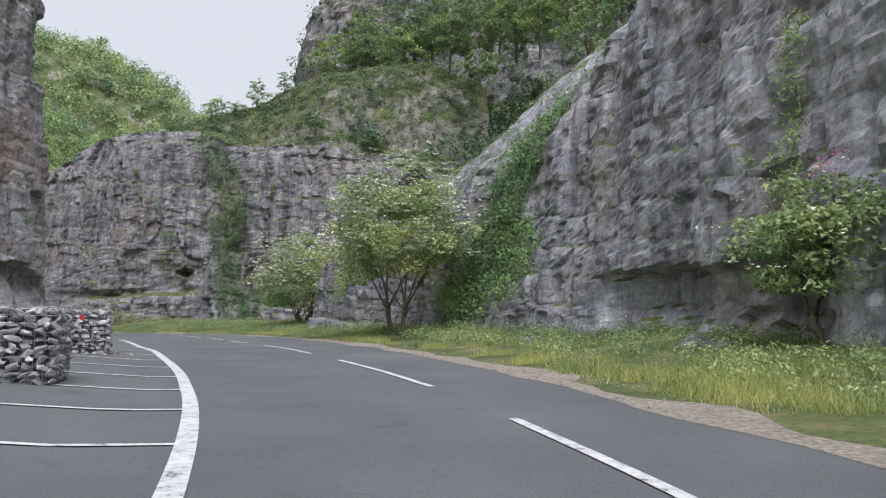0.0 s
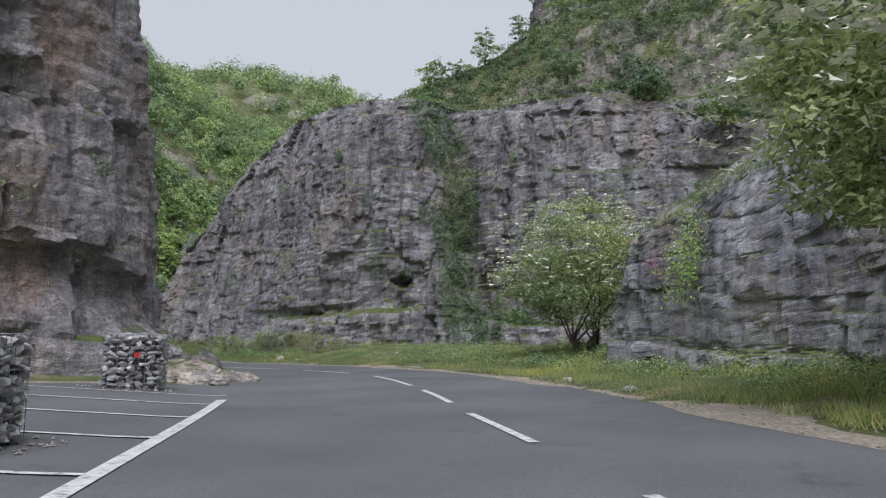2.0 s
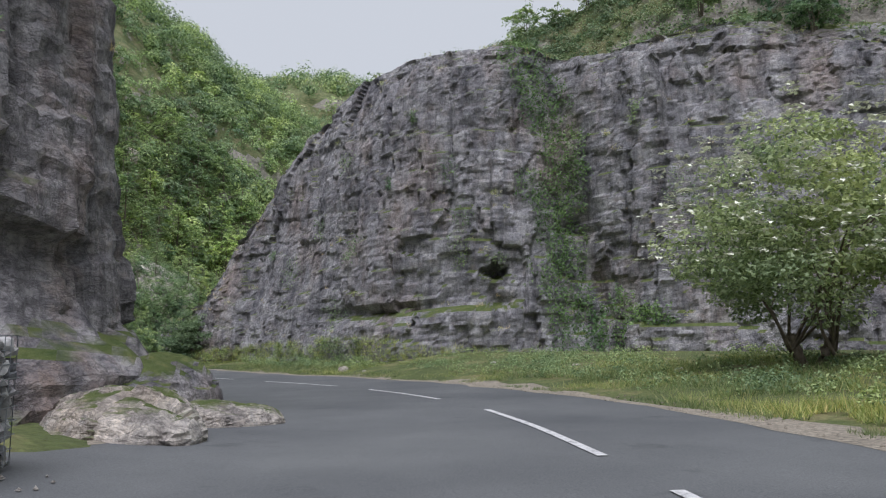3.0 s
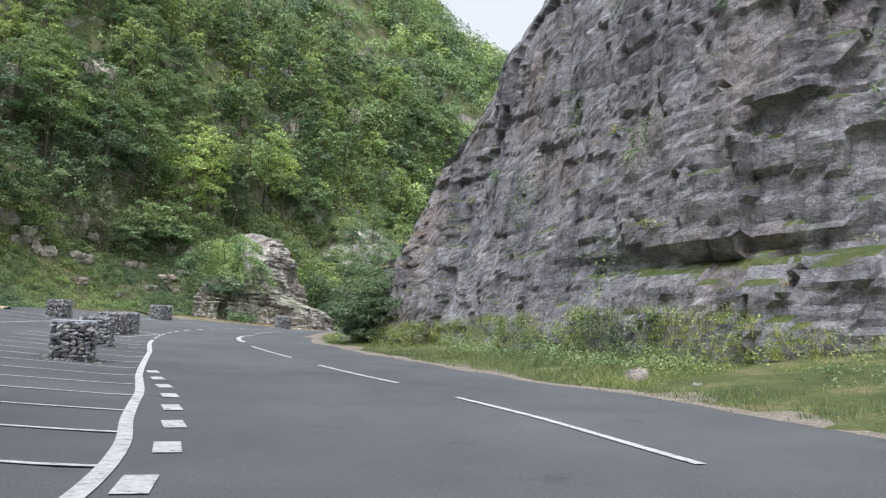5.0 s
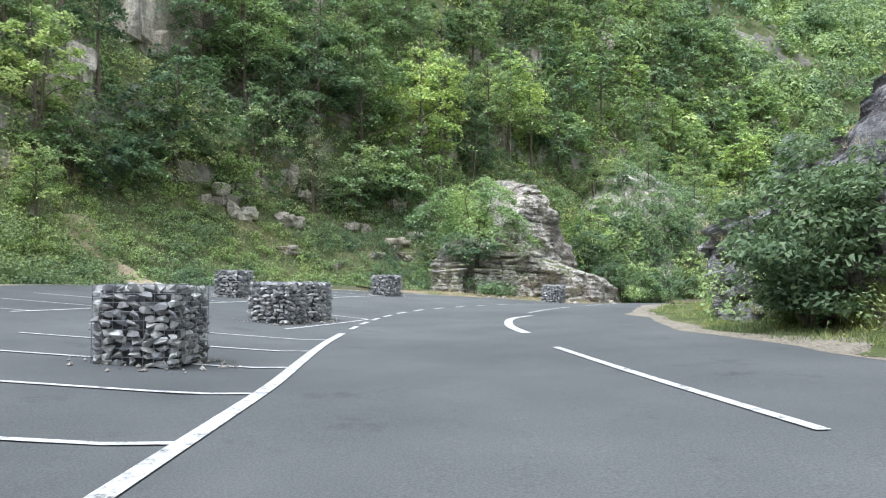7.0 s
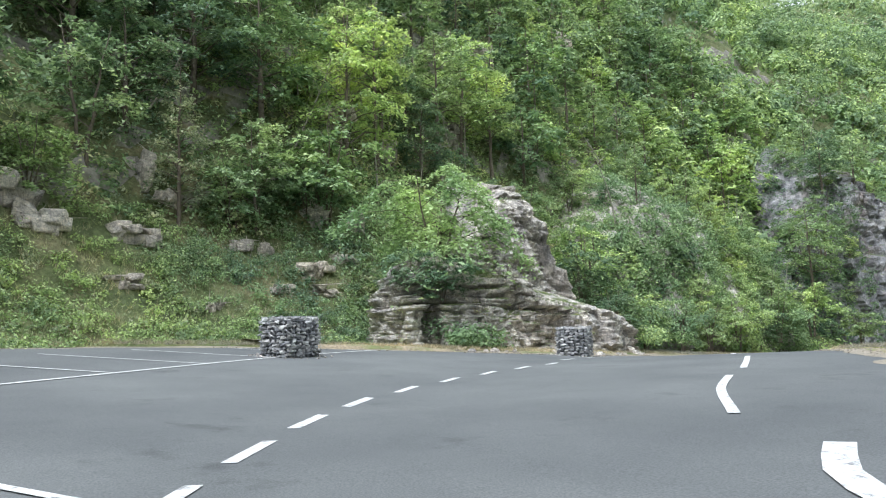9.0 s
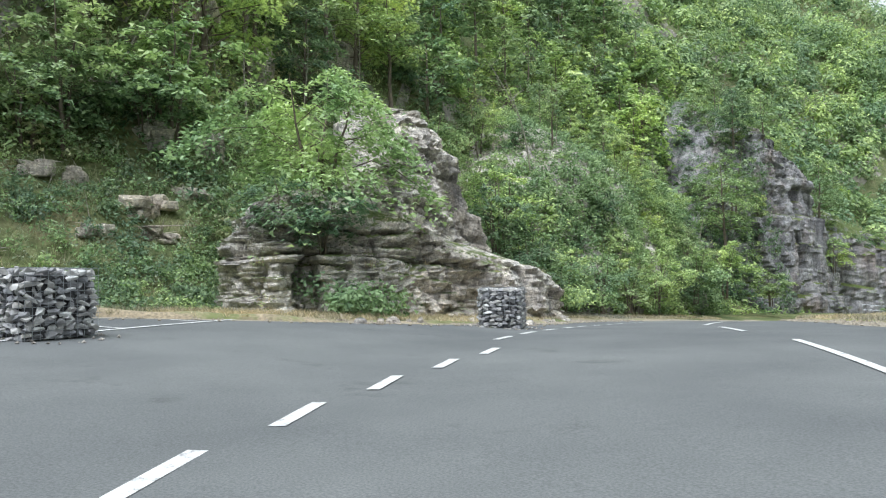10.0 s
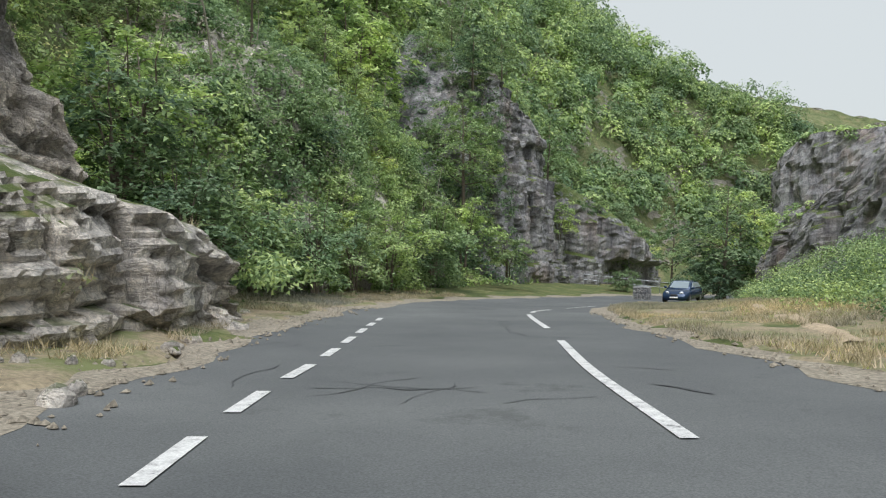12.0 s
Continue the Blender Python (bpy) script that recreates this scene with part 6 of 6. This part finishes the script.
def build_gabion(seed, w=1.2, d=1.05, h=1.04):
    r = np.random.default_rng(seed)
    g = thing("gabion", None, "wire-mesh gabion basket filled with grey limestone lumps", "gabion", "", "gabions along the parking bays")
    wire = piece("wire_basket", gabion_basket(w, d, h), g, "thin galvanised mesh basket")
    tagged(wire, "thin galvanised mesh basket", kind="stuff")
    # box within the basket, coloured dark to stand for the shaded voids
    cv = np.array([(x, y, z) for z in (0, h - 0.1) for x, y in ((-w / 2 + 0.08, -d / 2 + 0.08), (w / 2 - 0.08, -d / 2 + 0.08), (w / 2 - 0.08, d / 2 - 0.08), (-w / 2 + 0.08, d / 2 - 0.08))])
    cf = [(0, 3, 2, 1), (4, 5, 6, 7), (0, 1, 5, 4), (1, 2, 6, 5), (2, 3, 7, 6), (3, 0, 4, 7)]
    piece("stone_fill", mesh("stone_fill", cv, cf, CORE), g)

    def lay(x, y, z, facing):
        ob = piece("stone", STONES[r.integers(len(STONES))], g)
        a, b, c = r.uniform(0.095, 0.15), r.uniform(0.07, 0.1), r.uniform(0.052, 0.078)
        ob.matrix_local = Matrix.LocRotScale((x, y, z), Euler((r.normal() * 0.3, r.normal() * 0.25, facing + r.normal() * 0.35)), (a, b, c))

    z = 0.05
    while z < h - 0.03:
        k = 1 + 0.05 * math.sin(math.pi * z / h)
        for x in np.arange(-w / 2 + 0.09, w / 2 - 0.04, 0.165):
            for y in (-1, 1):
                lay((x + r.normal() * 0.02) * k, y * (d / 2 - 0.055 + r.normal() * 0.012) * k, z + r.normal() * 0.015, 0)
        for y in np.arange(-d / 2 + 0.2, d / 2 - 0.15, 0.165):
            for x in (-1, 1):
                lay(x * (w / 2 - 0.055 + r.normal() * 0.012) * k, (y + r.normal() * 0.02) * k, z + r.normal() * 0.015, math.pi / 2)
        z += 0.092
    for x in np.arange(-w / 2 + 0.2, w / 2 - 0.12, 0.17):
        for y in np.arange(-d / 2 + 0.2, d / 2 - 0.12, 0.16):
            lay(x + r.normal() * 0.02, y + r.normal() * 0.02, h - 0.075 + r.normal() * 0.012, r.uniform(0, 3))
    return g


def road_turn(x, y):
    i, _ = near_line(np.array([[x, y]]))
    return math.atan2(TAN[i[0], 1], TAN[i[0], 0])


def reflector(g, mat, x, y, z):
    ob = piece("reflector", mesh("reflector", *tube([(-0.012, 0, 0), (0.012, 0, 0)], [0.055, 0.055], 10), mat), g, "small round reflector")
    bm = bmesh.new()
    bm.from_mesh(ob.data)
    bmesh.ops.holes_fill(bm, edges=bm.edges)
    bm.to_mesh(ob.data)
    bm.free()
    ob.location = (x, y, z)


SPOTS = [(-8.75, 18.0, 0), (-12.5, 25.4, 0), (-17.2, 33.5, 0), (-42.7, 54.6, 3), (-49.7, 58.2, -4), (-57.55, 62.35, -8), (-58.75, 63.5, -6), (-67.9, 63.8, 5), (-72.4, 72.5, -10), (-72.7, 83.35, 6), (-77.2, 140, 0), (-5.94, 10.37, 0)]
models = [build_gabion(801), build_gabion(802)]
placed_gabions = []
for k, (x, y, tilt) in enumerate(SPOTS):
    m = Matrix.Translation((x, y, ground_z(x, y) - 0.01)) @ Matrix.Rotation(road_turn(x, y) + radians(tilt) + (math.pi if k % 4 > 1 else 0), 4, "Z")
    if k < 2:
        g = models[k]
        g.matrix_world = m
    else:
        g = copy_thing(models[k % 2], m)
        if k == 2:
            g.scale = (1.06, 1.06, 1.12)
    placed_gabions.append(g)
for k, mat in ((1, REFLECT), (2, REFLECT), (0, REFLECT)):
    face = 1 if k == 2 else -1
    reflector(placed_gabions[k], mat, 0.62 * face, 0.1, 0.66 if k else 0.86)


foot = cave_p[:, 2:16].reshape(-1, 3)
foot = foot[(foot[:, 0] < -21) & (foot[:, 0] > -49.5) & (foot[:, 1] < 72)]
foot = foot[foot[:, 2] - land(foot) < (2.1 * (0.5 + 0.5 * vnoise(foot / 3.0, 693)) + 0.3) * smooth(-21, -33, foot[:, 0])] + [0, -0.15, 0.05]
rt = np.random.default_rng(694)
tufts(foot[rt.integers(0, len(foot), 1500)], 12, 0.4, 695, "bank_grass", "long grass over the rocky foot of the cliff")
q, nr = clumps_on(foot, 420, 0.4, 34, 696)
leaf_stuff("verge_herbs", q, nr, 0.08, LEAF_DARK, "leafy herbs climbing the rocky foot of the cliff", "herbs", 697)
def on_ledges(p, count, seed, steep=0.55):
    """Places on a rock face where it steps back."""
    r = np.random.default_rng(seed)
    run = np.linalg.norm(np.diff(p[:, :-1, :2], axis=1), axis=2)
    rise = np.abs(np.diff(p[:, :-1, 2], axis=1))
    q = p[:, 1:-1][run > steep * rise]
    return q[r.integers(0, len(q), count)]


for p, count, seed in ((cave_p, 900, 721), (near_p, 620, 723), (butt_p, 150, 725), (out_p, 60, 727), (lower_p, 160, 729)):
    q = on_ledges(p[:, 8:], count, seed)
    tufts(q, 26, 0.3, seed, "ledge_grass", "olive grass tufts rooted on the rock ledges", STRAW if seed % 4 else BLADE)
    c, nr = clumps_on(q, count // 2, 0.26, 26, seed + 1, 0.7)
    leaf_stuff("ledge_plants", c, nr, 0.1, LEAF_BANK, "small olive-green plants scattered over the rock ledges", "undergrowth", seed + 1)
top = near_p[70:, near_v - 6:near_v + 34].reshape(-1, 3)
rt = np.random.default_rng(691)
tufts(top[rt.integers(0, len(top), 5200)], 9, 0.32, 692, "bank_grass", "dry and green grass on the sloping cliff top")
# ---------------------------------------------------------------- rubble, tar patches
def rubble(name, spots, label, seed, mat, lo=0.012, hi=0.05):
    """Small angular stones scattered on the ground: x, y, radius, count."""
    r = np.random.default_rng(seed)
    xy = np.vstack([np.c_[x + d * np.cos(a), y + d * np.sin(a)] for x, y, rad, n in spots for a, d in [(r.uniform(0, 6.283, n), rad * r.uniform(0.35, 1.0, n))]])
    oct6 = np.array([(1, 0, 0), (0, 1, 0), (-1, 0, 0), (0, -1, 0), (0, 0, 0.8), (0, 0, -0.5)], float)
    tri = np.array([(0, 1, 4), (1, 2, 4), (2, 3, 4), (3, 0, 4), (1, 0, 5), (2, 1, 5), (3, 2, 5), (0, 3, 5)])
    size = r.uniform(lo, hi, len(xy)) ** 1.0
    z = land(xy) + 0.012
    a = r.uniform(0, 6.283, len(xy))
    v = oct6[None] * size[:, None, None] * r.uniform(0.6, 1.4, (len(xy), 6, 1))
    v = np.stack([v[..., 0] * np.cos(a)[:, None] - v[..., 1] * np.sin(a)[:, None], v[..., 0] * np.sin(a)[:, None] + v[..., 1] * np.cos(a)[:, None], v[..., 2]], -1) + np.c_[xy, z][:, None]
    f = (tri[None] + 6 * np.arange(len(xy))[:, None, None]).reshape(-1, 3)
    return thing(name, mesh(name, v.reshape(-1, 3), f, mat), label, "rubble", "stuff")


rubble("rubble", [(x, y, 1.15, 90) for x, y, _ in SPOTS[:10]], "broken stone chips round the gabion feet", 881, ROCK_PALE)
edge_s = np.linspace(148, 176, 34)
rubble("rubble", [(*beside(s, edge_left(s) - 0.3), 0.9, 26) for s in edge_s] + [(*beside(s, edge_right(s) + 0.4), 0.8, 16) for s in edge_s], "loose chippings along the dusty road edge", 883, GRAVEL, 0.012, 0.06)
rubble("rubble", [(*beside(s, edge_right(s) + 0.45), 0.7, 12) for s in np.linspace(48, 126, 90)], "fine chippings along the verge edge", 885, GRAVEL, 0.01, 0.035)


STRAW_SOIL = plain("dry_grass_litter", (0.31, 0.255, 0.17), 0.95, 0, 14, 0.4, 0.9)
litter_nt = STRAW_SOIL.node_tree
lb = litter_nt.nodes["Principled BSDF"]
old = lb.inputs["Base Color"].links[0].from_socket
litter_nt.links.new(mix(litter_nt, ramp(litter_nt, tex(litter_nt, 0.8, 5, rough=0.7), [(0.46, (0, 0, 0)), (0.6, (1, 1, 1))]), old, (0.17, 0.19, 0.075)), lb.inputs["Base Color"])


def litter(s0, s1, side, reach, label):
    """A strip of dead grass over the ground beside the asphalt. side 1: right of the road."""
    sv = np.arange(s0, s1, 0.4)
    n = 7 + int(reach * 2)
    cols = np.linspace(0, 1, n)
    wide = 1.2 + (reach - 1.2) * smooth(s0 + 1, s0 + 7, sv) + 0.7 * vnoise(np.c_[sv / 2.2, sv * 0, sv * 0], 741)
    edge = edge_right(sv) if side > 0 else edge_left(sv)
    d = edge[:, None] + side * (0.25 + 0.3 * vnoise(np.c_[sv / 0.8, sv * 0, sv * 0 + 4], 742)[:, None] + wide[:, None] * cols[None])
    xy = beside(np.repeat(sv, n), d.ravel())
    c = np.tile(cols * reach, len(sv))
    z = land(xy) + 0.05 * np.minimum(1, c) + 0.08 * np.abs(fbm(np.c_[xy / 0.8, xy[:, 0] * 0], 743, 3)) + np.maximum(relief(np.c_[xy, land(xy)]), -0.05) * np.minimum(1, c)
    z[::n] -= 0.1
    z[n - 1::n] -= 0.3
    thing("dry_verge", mesh("dry_verge", np.c_[xy, z], grid_faces(len(sv), n), STRAW_SOIL, True), label, "verge", "structure")


litter(149.0, 186, -1, 3.8, "strip of dry straw-coloured litter beside the road")
litter(146.0, 176, 1, 5.5, "bank of dead grass and litter beside the road")
TAR = plain("dark_tar", (0.072, 0.075, 0.078), 0.75, 0, 30, 0.3)


def crack(a, b, seed, width=0.035, wander=0.16):
    """A tarred crack or tyre mark that wanders between two points of the asphalt."""
    r = np.random.default_rng(seed)
    a, b = np.array(a, float), np.array(b, float)
    n = max(6, int(np.linalg.norm(b - a) / 0.1))
    t = np.linspace(0, 1, n)
    d = (b - a) / np.linalg.norm(b - a)
    w = wander * (vnoise(np.c_[t * n * 0.09, t * 0, t * 0 + seed], seed) + 0.5 * vnoise(np.c_[t * n * 0.3, t * 0, t * 0 + seed], seed + 1))
    p = a + (b - a) * t[:, None] + np.array([-d[1], d[0]]) * w[:, None]
    h = 0.5 * width * (0.35 + 0.65 * np.abs(vnoise(np.c_[t * n * 0.2, t * 0, t * 0 + seed], seed + 2)))
    h[0] = h[-1] = 0.003
    q = np.stack([p + np.array([-d[1], d[0]]) * (k * h)[:, None] for k in (-1, 1)], 1).reshape(-1, 2)
    piece("tar_crack", mesh("tar_crack", np.c_[q, land(q) + 0.008], grid_faces(n, 2), TAR), road, "dark wandering crack in the asphalt")


for k, (a, b, w, g) in enumerate((((-73.0, 88.2), (-71.2, 88.7), 0.05, 0.2), ((-72.9, 88.5), (-71.5, 89.2), 0.035, 0.25), ((-72.7, 87.8), (-72.2, 89.4), 0.03, 0.2), ((-72.0, 87.9), (-71.7, 89.2), 0.03, 0.2), ((-71.0, 88.3), (-70.2, 88.9), 0.03, 0.15),
                                  ((-70.4, 91.0), (-69.7, 90.8), 0.05, 0.15), ((-69.7, 89.9), (-69.1, 89.3), 0.09, 0.15), ((-74.4, 89.6), (-73.6, 88.0), 0.04, 0.2), ((-72.6, 95), (-74.6, 99), 0.03, 0.3))):
    crack(a, b, 750 + k, w, g)
for k in range(14):
    s_at = rg.uniform(150, 178)
    p0 = beside(s_at, edge_left(s_at) + rg.uniform(0.0, 0.9))
    p1 = beside(s_at + rg.uniform(0.4, 1.6), edge_left(s_at) + rg.uniform(-0.1, 1.1))
    crack(tuple(p0), tuple(p1), 800 + k, 0.02, 0.2)


# ---------------------------------------------------------------- loose rocks
def boulder(name, at, size, seed, label, mat=ROCK, sub=4):
    bm = bmesh.new()
    bmesh.ops.create_icosphere(bm, subdivisions=sub, radius=1.0)
    v = np.array([tuple(q.co) for q in bm.verts])
    n = unit(v)
    p = v * np.array(size)
    s = max(size)
    p = p + n * (0.55 * rock_shift(p * 1.6 / min(1, s) + seed * 7.7, seed, 0.6) * s * 0.32)[:, None]
    p[:, 2] = np.maximum(p[:, 2], -0.25 * size[2])
    for q, c in zip(bm.verts, p):
        q.co = c
    me = bpy.data.meshes.new(name)
    bm.to_mesh(me)
    bm.free()
    me.materials.append(mat)
    ob = thing(name, me, label, "rock")
    ob.matrix_world = Matrix.Translation((at[0], at[1], ground_z(*at))) @ Matrix.Rotation(seed, 4, "Z")
    return ob


boulder("boulder", (6.1, 16.6), (0.75, 0.5, 0.42), 3, "angular grey boulder lying in the verge grass")
boulder("boulder", (2.8, 22.4), (0.5, 0.4, 0.36), 4, "rounded grey boulder at the foot of the cliff")
boulder("boulder", (-30.0, 61.6), (0.36, 0.26, 0.3), 5, "small pale boulder on the grass verge", ROCK_PALE)
def rock_pile(at, w, d, h, seed):
    """Angular blocks jutting from the slope in broken steps."""
    r = np.random.default_rng(seed)
    bm = bmesh.new()
    for k in range(9):
        part = bmesh.new()
        size = np.array([d, w, h]) * r.uniform(0.28, 0.58, 3) * [1, 1, 0.9]
        q = r.uniform(-1, 1, (16, 3))
        q = np.sign(q) * np.abs(q) ** 0.45 * size
        t = r.normal() * 0.35
        q[:, :2] = q[:, :2] @ np.array([[math.cos(t), math.sin(t)], [-math.sin(t), math.cos(t)]])
        q += np.array([r.uniform(-0.4, 0.25) * d, r.uniform(-0.62, 0.62) * w, r.uniform(-0.55, 0.5) * h])
        for v in q:
            part.verts.new(v)
        bmesh.ops.convex_hull(part, input=part.verts)
        bmesh.ops.delete(part, geom=[v for v in part.verts if not v.link_faces], context="VERTS")
        bmesh.ops.bevel(part, geom=part.edges[:], offset=0.03, segments=1, affect="EDGES")
        tmp = bpy.data.meshes.new("block")
        part.to_mesh(tmp)
        part.free()
        bm.from_mesh(tmp)
        bpy.data.meshes.remove(tmp)
    me = bpy.data.meshes.new("rock_outcrop")
    bm.to_mesh(me)
    bm.free()
    me.materials.append(ROCK_TAN)
    ob = thing("rock_outcrop", me, "cream limestone blocks jutting from the wooded slope", "rock")
    ob.matrix_world = Matrix.Translation(at) @ Matrix.Rotation(0.5 * math.sin(seed * 2.3), 4, "Z")


for k, (x, y, z, w, d, h) in enumerate(BARE_ROCK):
    rock_pile((x, y, z), w, d, h, 200 + k)
boulder("rock_mound", (-18.9, 37.2), (1.6, 0.9, 0.6), 6, "low bare rock mound jutting to the road edge", ROCK_PALE, 5)
boulder("rock_mound", (-19.0, 39.4), (1.1, 0.7, 0.4), 7, "low broken rock at the road edge", ROCK_PALE, 5)
boulder("rock_mound", (-20.6, 39.4), (1.6, 1.2, 1.0), 8, "lichen-grey rock at the foot of the buttress", ROCK, 5)
rr = np.random.default_rng(901)
for k in range(26):
    s = rr.uniform(150, 164)
    xy = beside(s, edge_left(s) - rr.uniform(-0.1, 1.6))
    boulder("stone", tuple(xy), tuple(rr.uniform(0.06, 0.2, 3)), 20 + k, "loose stone on the dusty road edge", ROCK_PALE, 2)
for k in range(12):
    s = rr.uniform(70, 116)
    xy = beside(s, edge_right(s) + rr.uniform(0.4, 5))
    boulder("stone", tuple(xy), tuple(rr.uniform(0.07, 0.2, 3)), 60 + k, "loose pale stone in the verge", ROCK_PALE, 2)


# ---------------------------------------------------------------- railing and parked car
def railing(a, b, posts):
    a, b = np.array(a, float), np.array(b, float)
    rail = thing("railing", None, "low grey metal railing in front of the dark overhang", "railing")
    for f in np.linspace(0, 1, posts):
        x, y = a + (b - a) * f
        z = ground_z(x, y)
        piece("post", mesh("post", *tube([(x, y, z - 0.1), (x, y, z + 1.1)], [0.035, 0.035], 6), WIRE), rail)
    for h in (0.55, 1.08):
        p = [(*(a + (b - a) * f), ground_z(*(a + (b - a) * f)) + h) for f in np.linspace(0, 1, posts)]
        piece("rail", mesh("rail", *tube(p, [0.03] * posts, 6), WIRE), rail)


railing((-85.5, 156.5), (-76.8, 160.0), 7)

BLUE = plain("dark_blue_car_paint", (0.025, 0.05, 0.10), 0.25, 0.3, 3, 0.1)
RUBBER = plain("black_rubber", (0.02, 0.02, 0.02), 0.8, 0, 12, 0.2)
RIM = plain("silver_alloy", (0.5, 0.5, 0.52), 0.35, 0.9, 12, 0.1)
LAMPGLASS = plain("clear_lamp_glass", (0.75, 0.77, 0.8), 0.12, 0.2, 12, 0.05)
PLATE = plain("white_plate", (0.7, 0.7, 0.68), 0.5, 0, 12, 0.05)
GLASS, gnt, gb = material("tinted_car_glass")
gb.inputs["Base Color"].default_value = (0.35, 0.42, 0.46, 1)
gb.inputs["Roughness"].default_value = 0.05
gb.inputs["Transmission Weight"].default_value = 0.3
gb.inputs["IOR"].default_value = 1.5


def loft(rows, close=True):
    """Skin through rings of equal length."""
    k = len(rows[0])
    v = np.vstack(rows)
    f = [(a * k + j, a * k + (j + 1) % k, (a + 1) * k + (j + 1) % k, (a + 1) * k + j) for a in range(len(rows) - 1) for j in range(k)]
    f.append(tuple(range(k))[::-1])
    f.append(tuple((len(rows) - 1) * k + j for j in range(k)))
    return v, f


def car(at, turn):
    c = thing("parked_car", None, "dark blue hatchback parked on the roadside", "car")
    c.matrix_world = Matrix.Translation((*at, ground_z(*at))) @ Matrix.Rotation(turn, 4, "Z")
    low = []
    for x, zt, w in ((-2.0, 0.75, 0.72), (-1.9, 0.95, 0.84), (-1.2, 1.0, 0.88), (0.2, 0.98, 0.88), (1.0, 0.92, 0.87), (1.7, 0.8, 0.82), (2.0, 0.6, 0.7)):
        low.append(np.array([(x, -w, 0.35), (x, -w * 1.02, 0.6), (x, -w * 0.96, zt - 0.06), (x, -w * 0.8, zt), (x, w * 0.8, zt), (x, w * 0.96, zt - 0.06), (x, w * 1.02, 0.6), (x, w, 0.35), (x, w * 0.8, 0.24), (x, -w * 0.8, 0.24)]))
    piece("body", mesh("body", *loft(low), BLUE, True), c)
    cab = []
    for x, z, w in ((-1.75, 0.97, 0.76), (-1.45, 1.38, 0.62), (-0.6, 1.47, 0.6), (0.15, 1.44, 0.6), (0.95, 0.95, 0.74)):
        cab.append(np.array([(x, -0.78 if z < 1 else -0.76, 0.93), (x, -w, z - 0.04), (x, -w * 0.8, z), (x, w * 0.8, z), (x, w, z - 0.04), (x, 0.78 if z < 1 else 0.76, 0.93)]))
    piece("cabin", mesh("cabin", *loft(cab), BLUE, True), c)
    piece("windscreen", mesh("windscreen", [(0.2, -0.52, 1.415), (0.2, 0.52, 1.415), (0.9, 0.62, 1.0), (0.9, -0.62, 1.0), (0.22, -0.52, 1.425), (0.22, 0.52, 1.425), (0.92, 0.62, 1.01), (0.92, -0.62, 1.01)],
                             [(0, 1, 2, 3), (7, 6, 5, 4), (0, 4, 5, 1), (1, 5, 6, 2), (2, 6, 7, 3), (3, 7, 4, 0)], GLASS), c, "pale sky-reflecting windscreen")
    for s in (-1, 1):
        piece("side_window", mesh("side_window", [(-1.3, s * 0.66, 1.34), (0.0, s * 0.66, 1.37), (0.6, s * 0.765, 1.02), (-1.5, s * 0.775, 1.02), (-1.3, s * 0.69, 1.34), (0.0, s * 0.69, 1.37), (0.6, s * 0.795, 1.02), (-1.5, s * 0.805, 1.02)],
                                  [(0, 1, 2, 3), (7, 6, 5, 4), (0, 4, 5, 1), (1, 5, 6, 2), (2, 6, 7, 3), (3, 7, 4, 0)], GLASS), c)
        v, f = tube([(1.78, s * 0.42, 0.7), (1.86, s * 0.46, 0.69), (1.9, s * 0.47, 0.68)], [0.02, 0.15, 0.05], 10)
        piece("headlight", mesh("headlight", v, f, LAMPGLASS, True), c)
        v, f = tube([(0.75, s * 0.82, 1.0), (0.78, s * 0.92, 1.03), (0.78, s * 1.0, 1.03)], [0.05, 0.09, 0.05], 8)
        piece("wing_mirror", mesh("wing_mirror", v, f, BLUE, True), c)
        for x in (-1.28, 1.28):
            v, f = tube([(x, s * 0.66, 0.31), (x, s * 0.67, 0.31), (x, s * 0.87, 0.31), (x, s * 0.88, 0.31)], [0.2, 0.31, 0.31, 0.2], 20)
            wheel = piece("wheel", mesh("wheel", v, f, RUBBER, True), c)
            v, f = tube([(x, s * 0.868, 0.31), (x, s * 0.889, 0.31), (x, s * 0.894, 0.31)], [0.2, 0.17, 0.01], 12)
            piece("rim", mesh("rim", v, f, RIM, True), wheel)
    piece("grille", mesh("grille", *tube([(1.93, -0.32, 0.56), (1.96, 0, 0.56), (1.93, 0.32, 0.56)], [0.07, 0.08, 0.07], 6), RUBBER), c)
    piece("number_plate", mesh("number_plate", *tube([(2.0, -0.26, 0.42), (2.03, 0, 0.42), (2.0, 0.26, 0.42)], [0.05, 0.055, 0.05], 4), PLATE), c)


car((-73.6, 133.5), radians(-100))
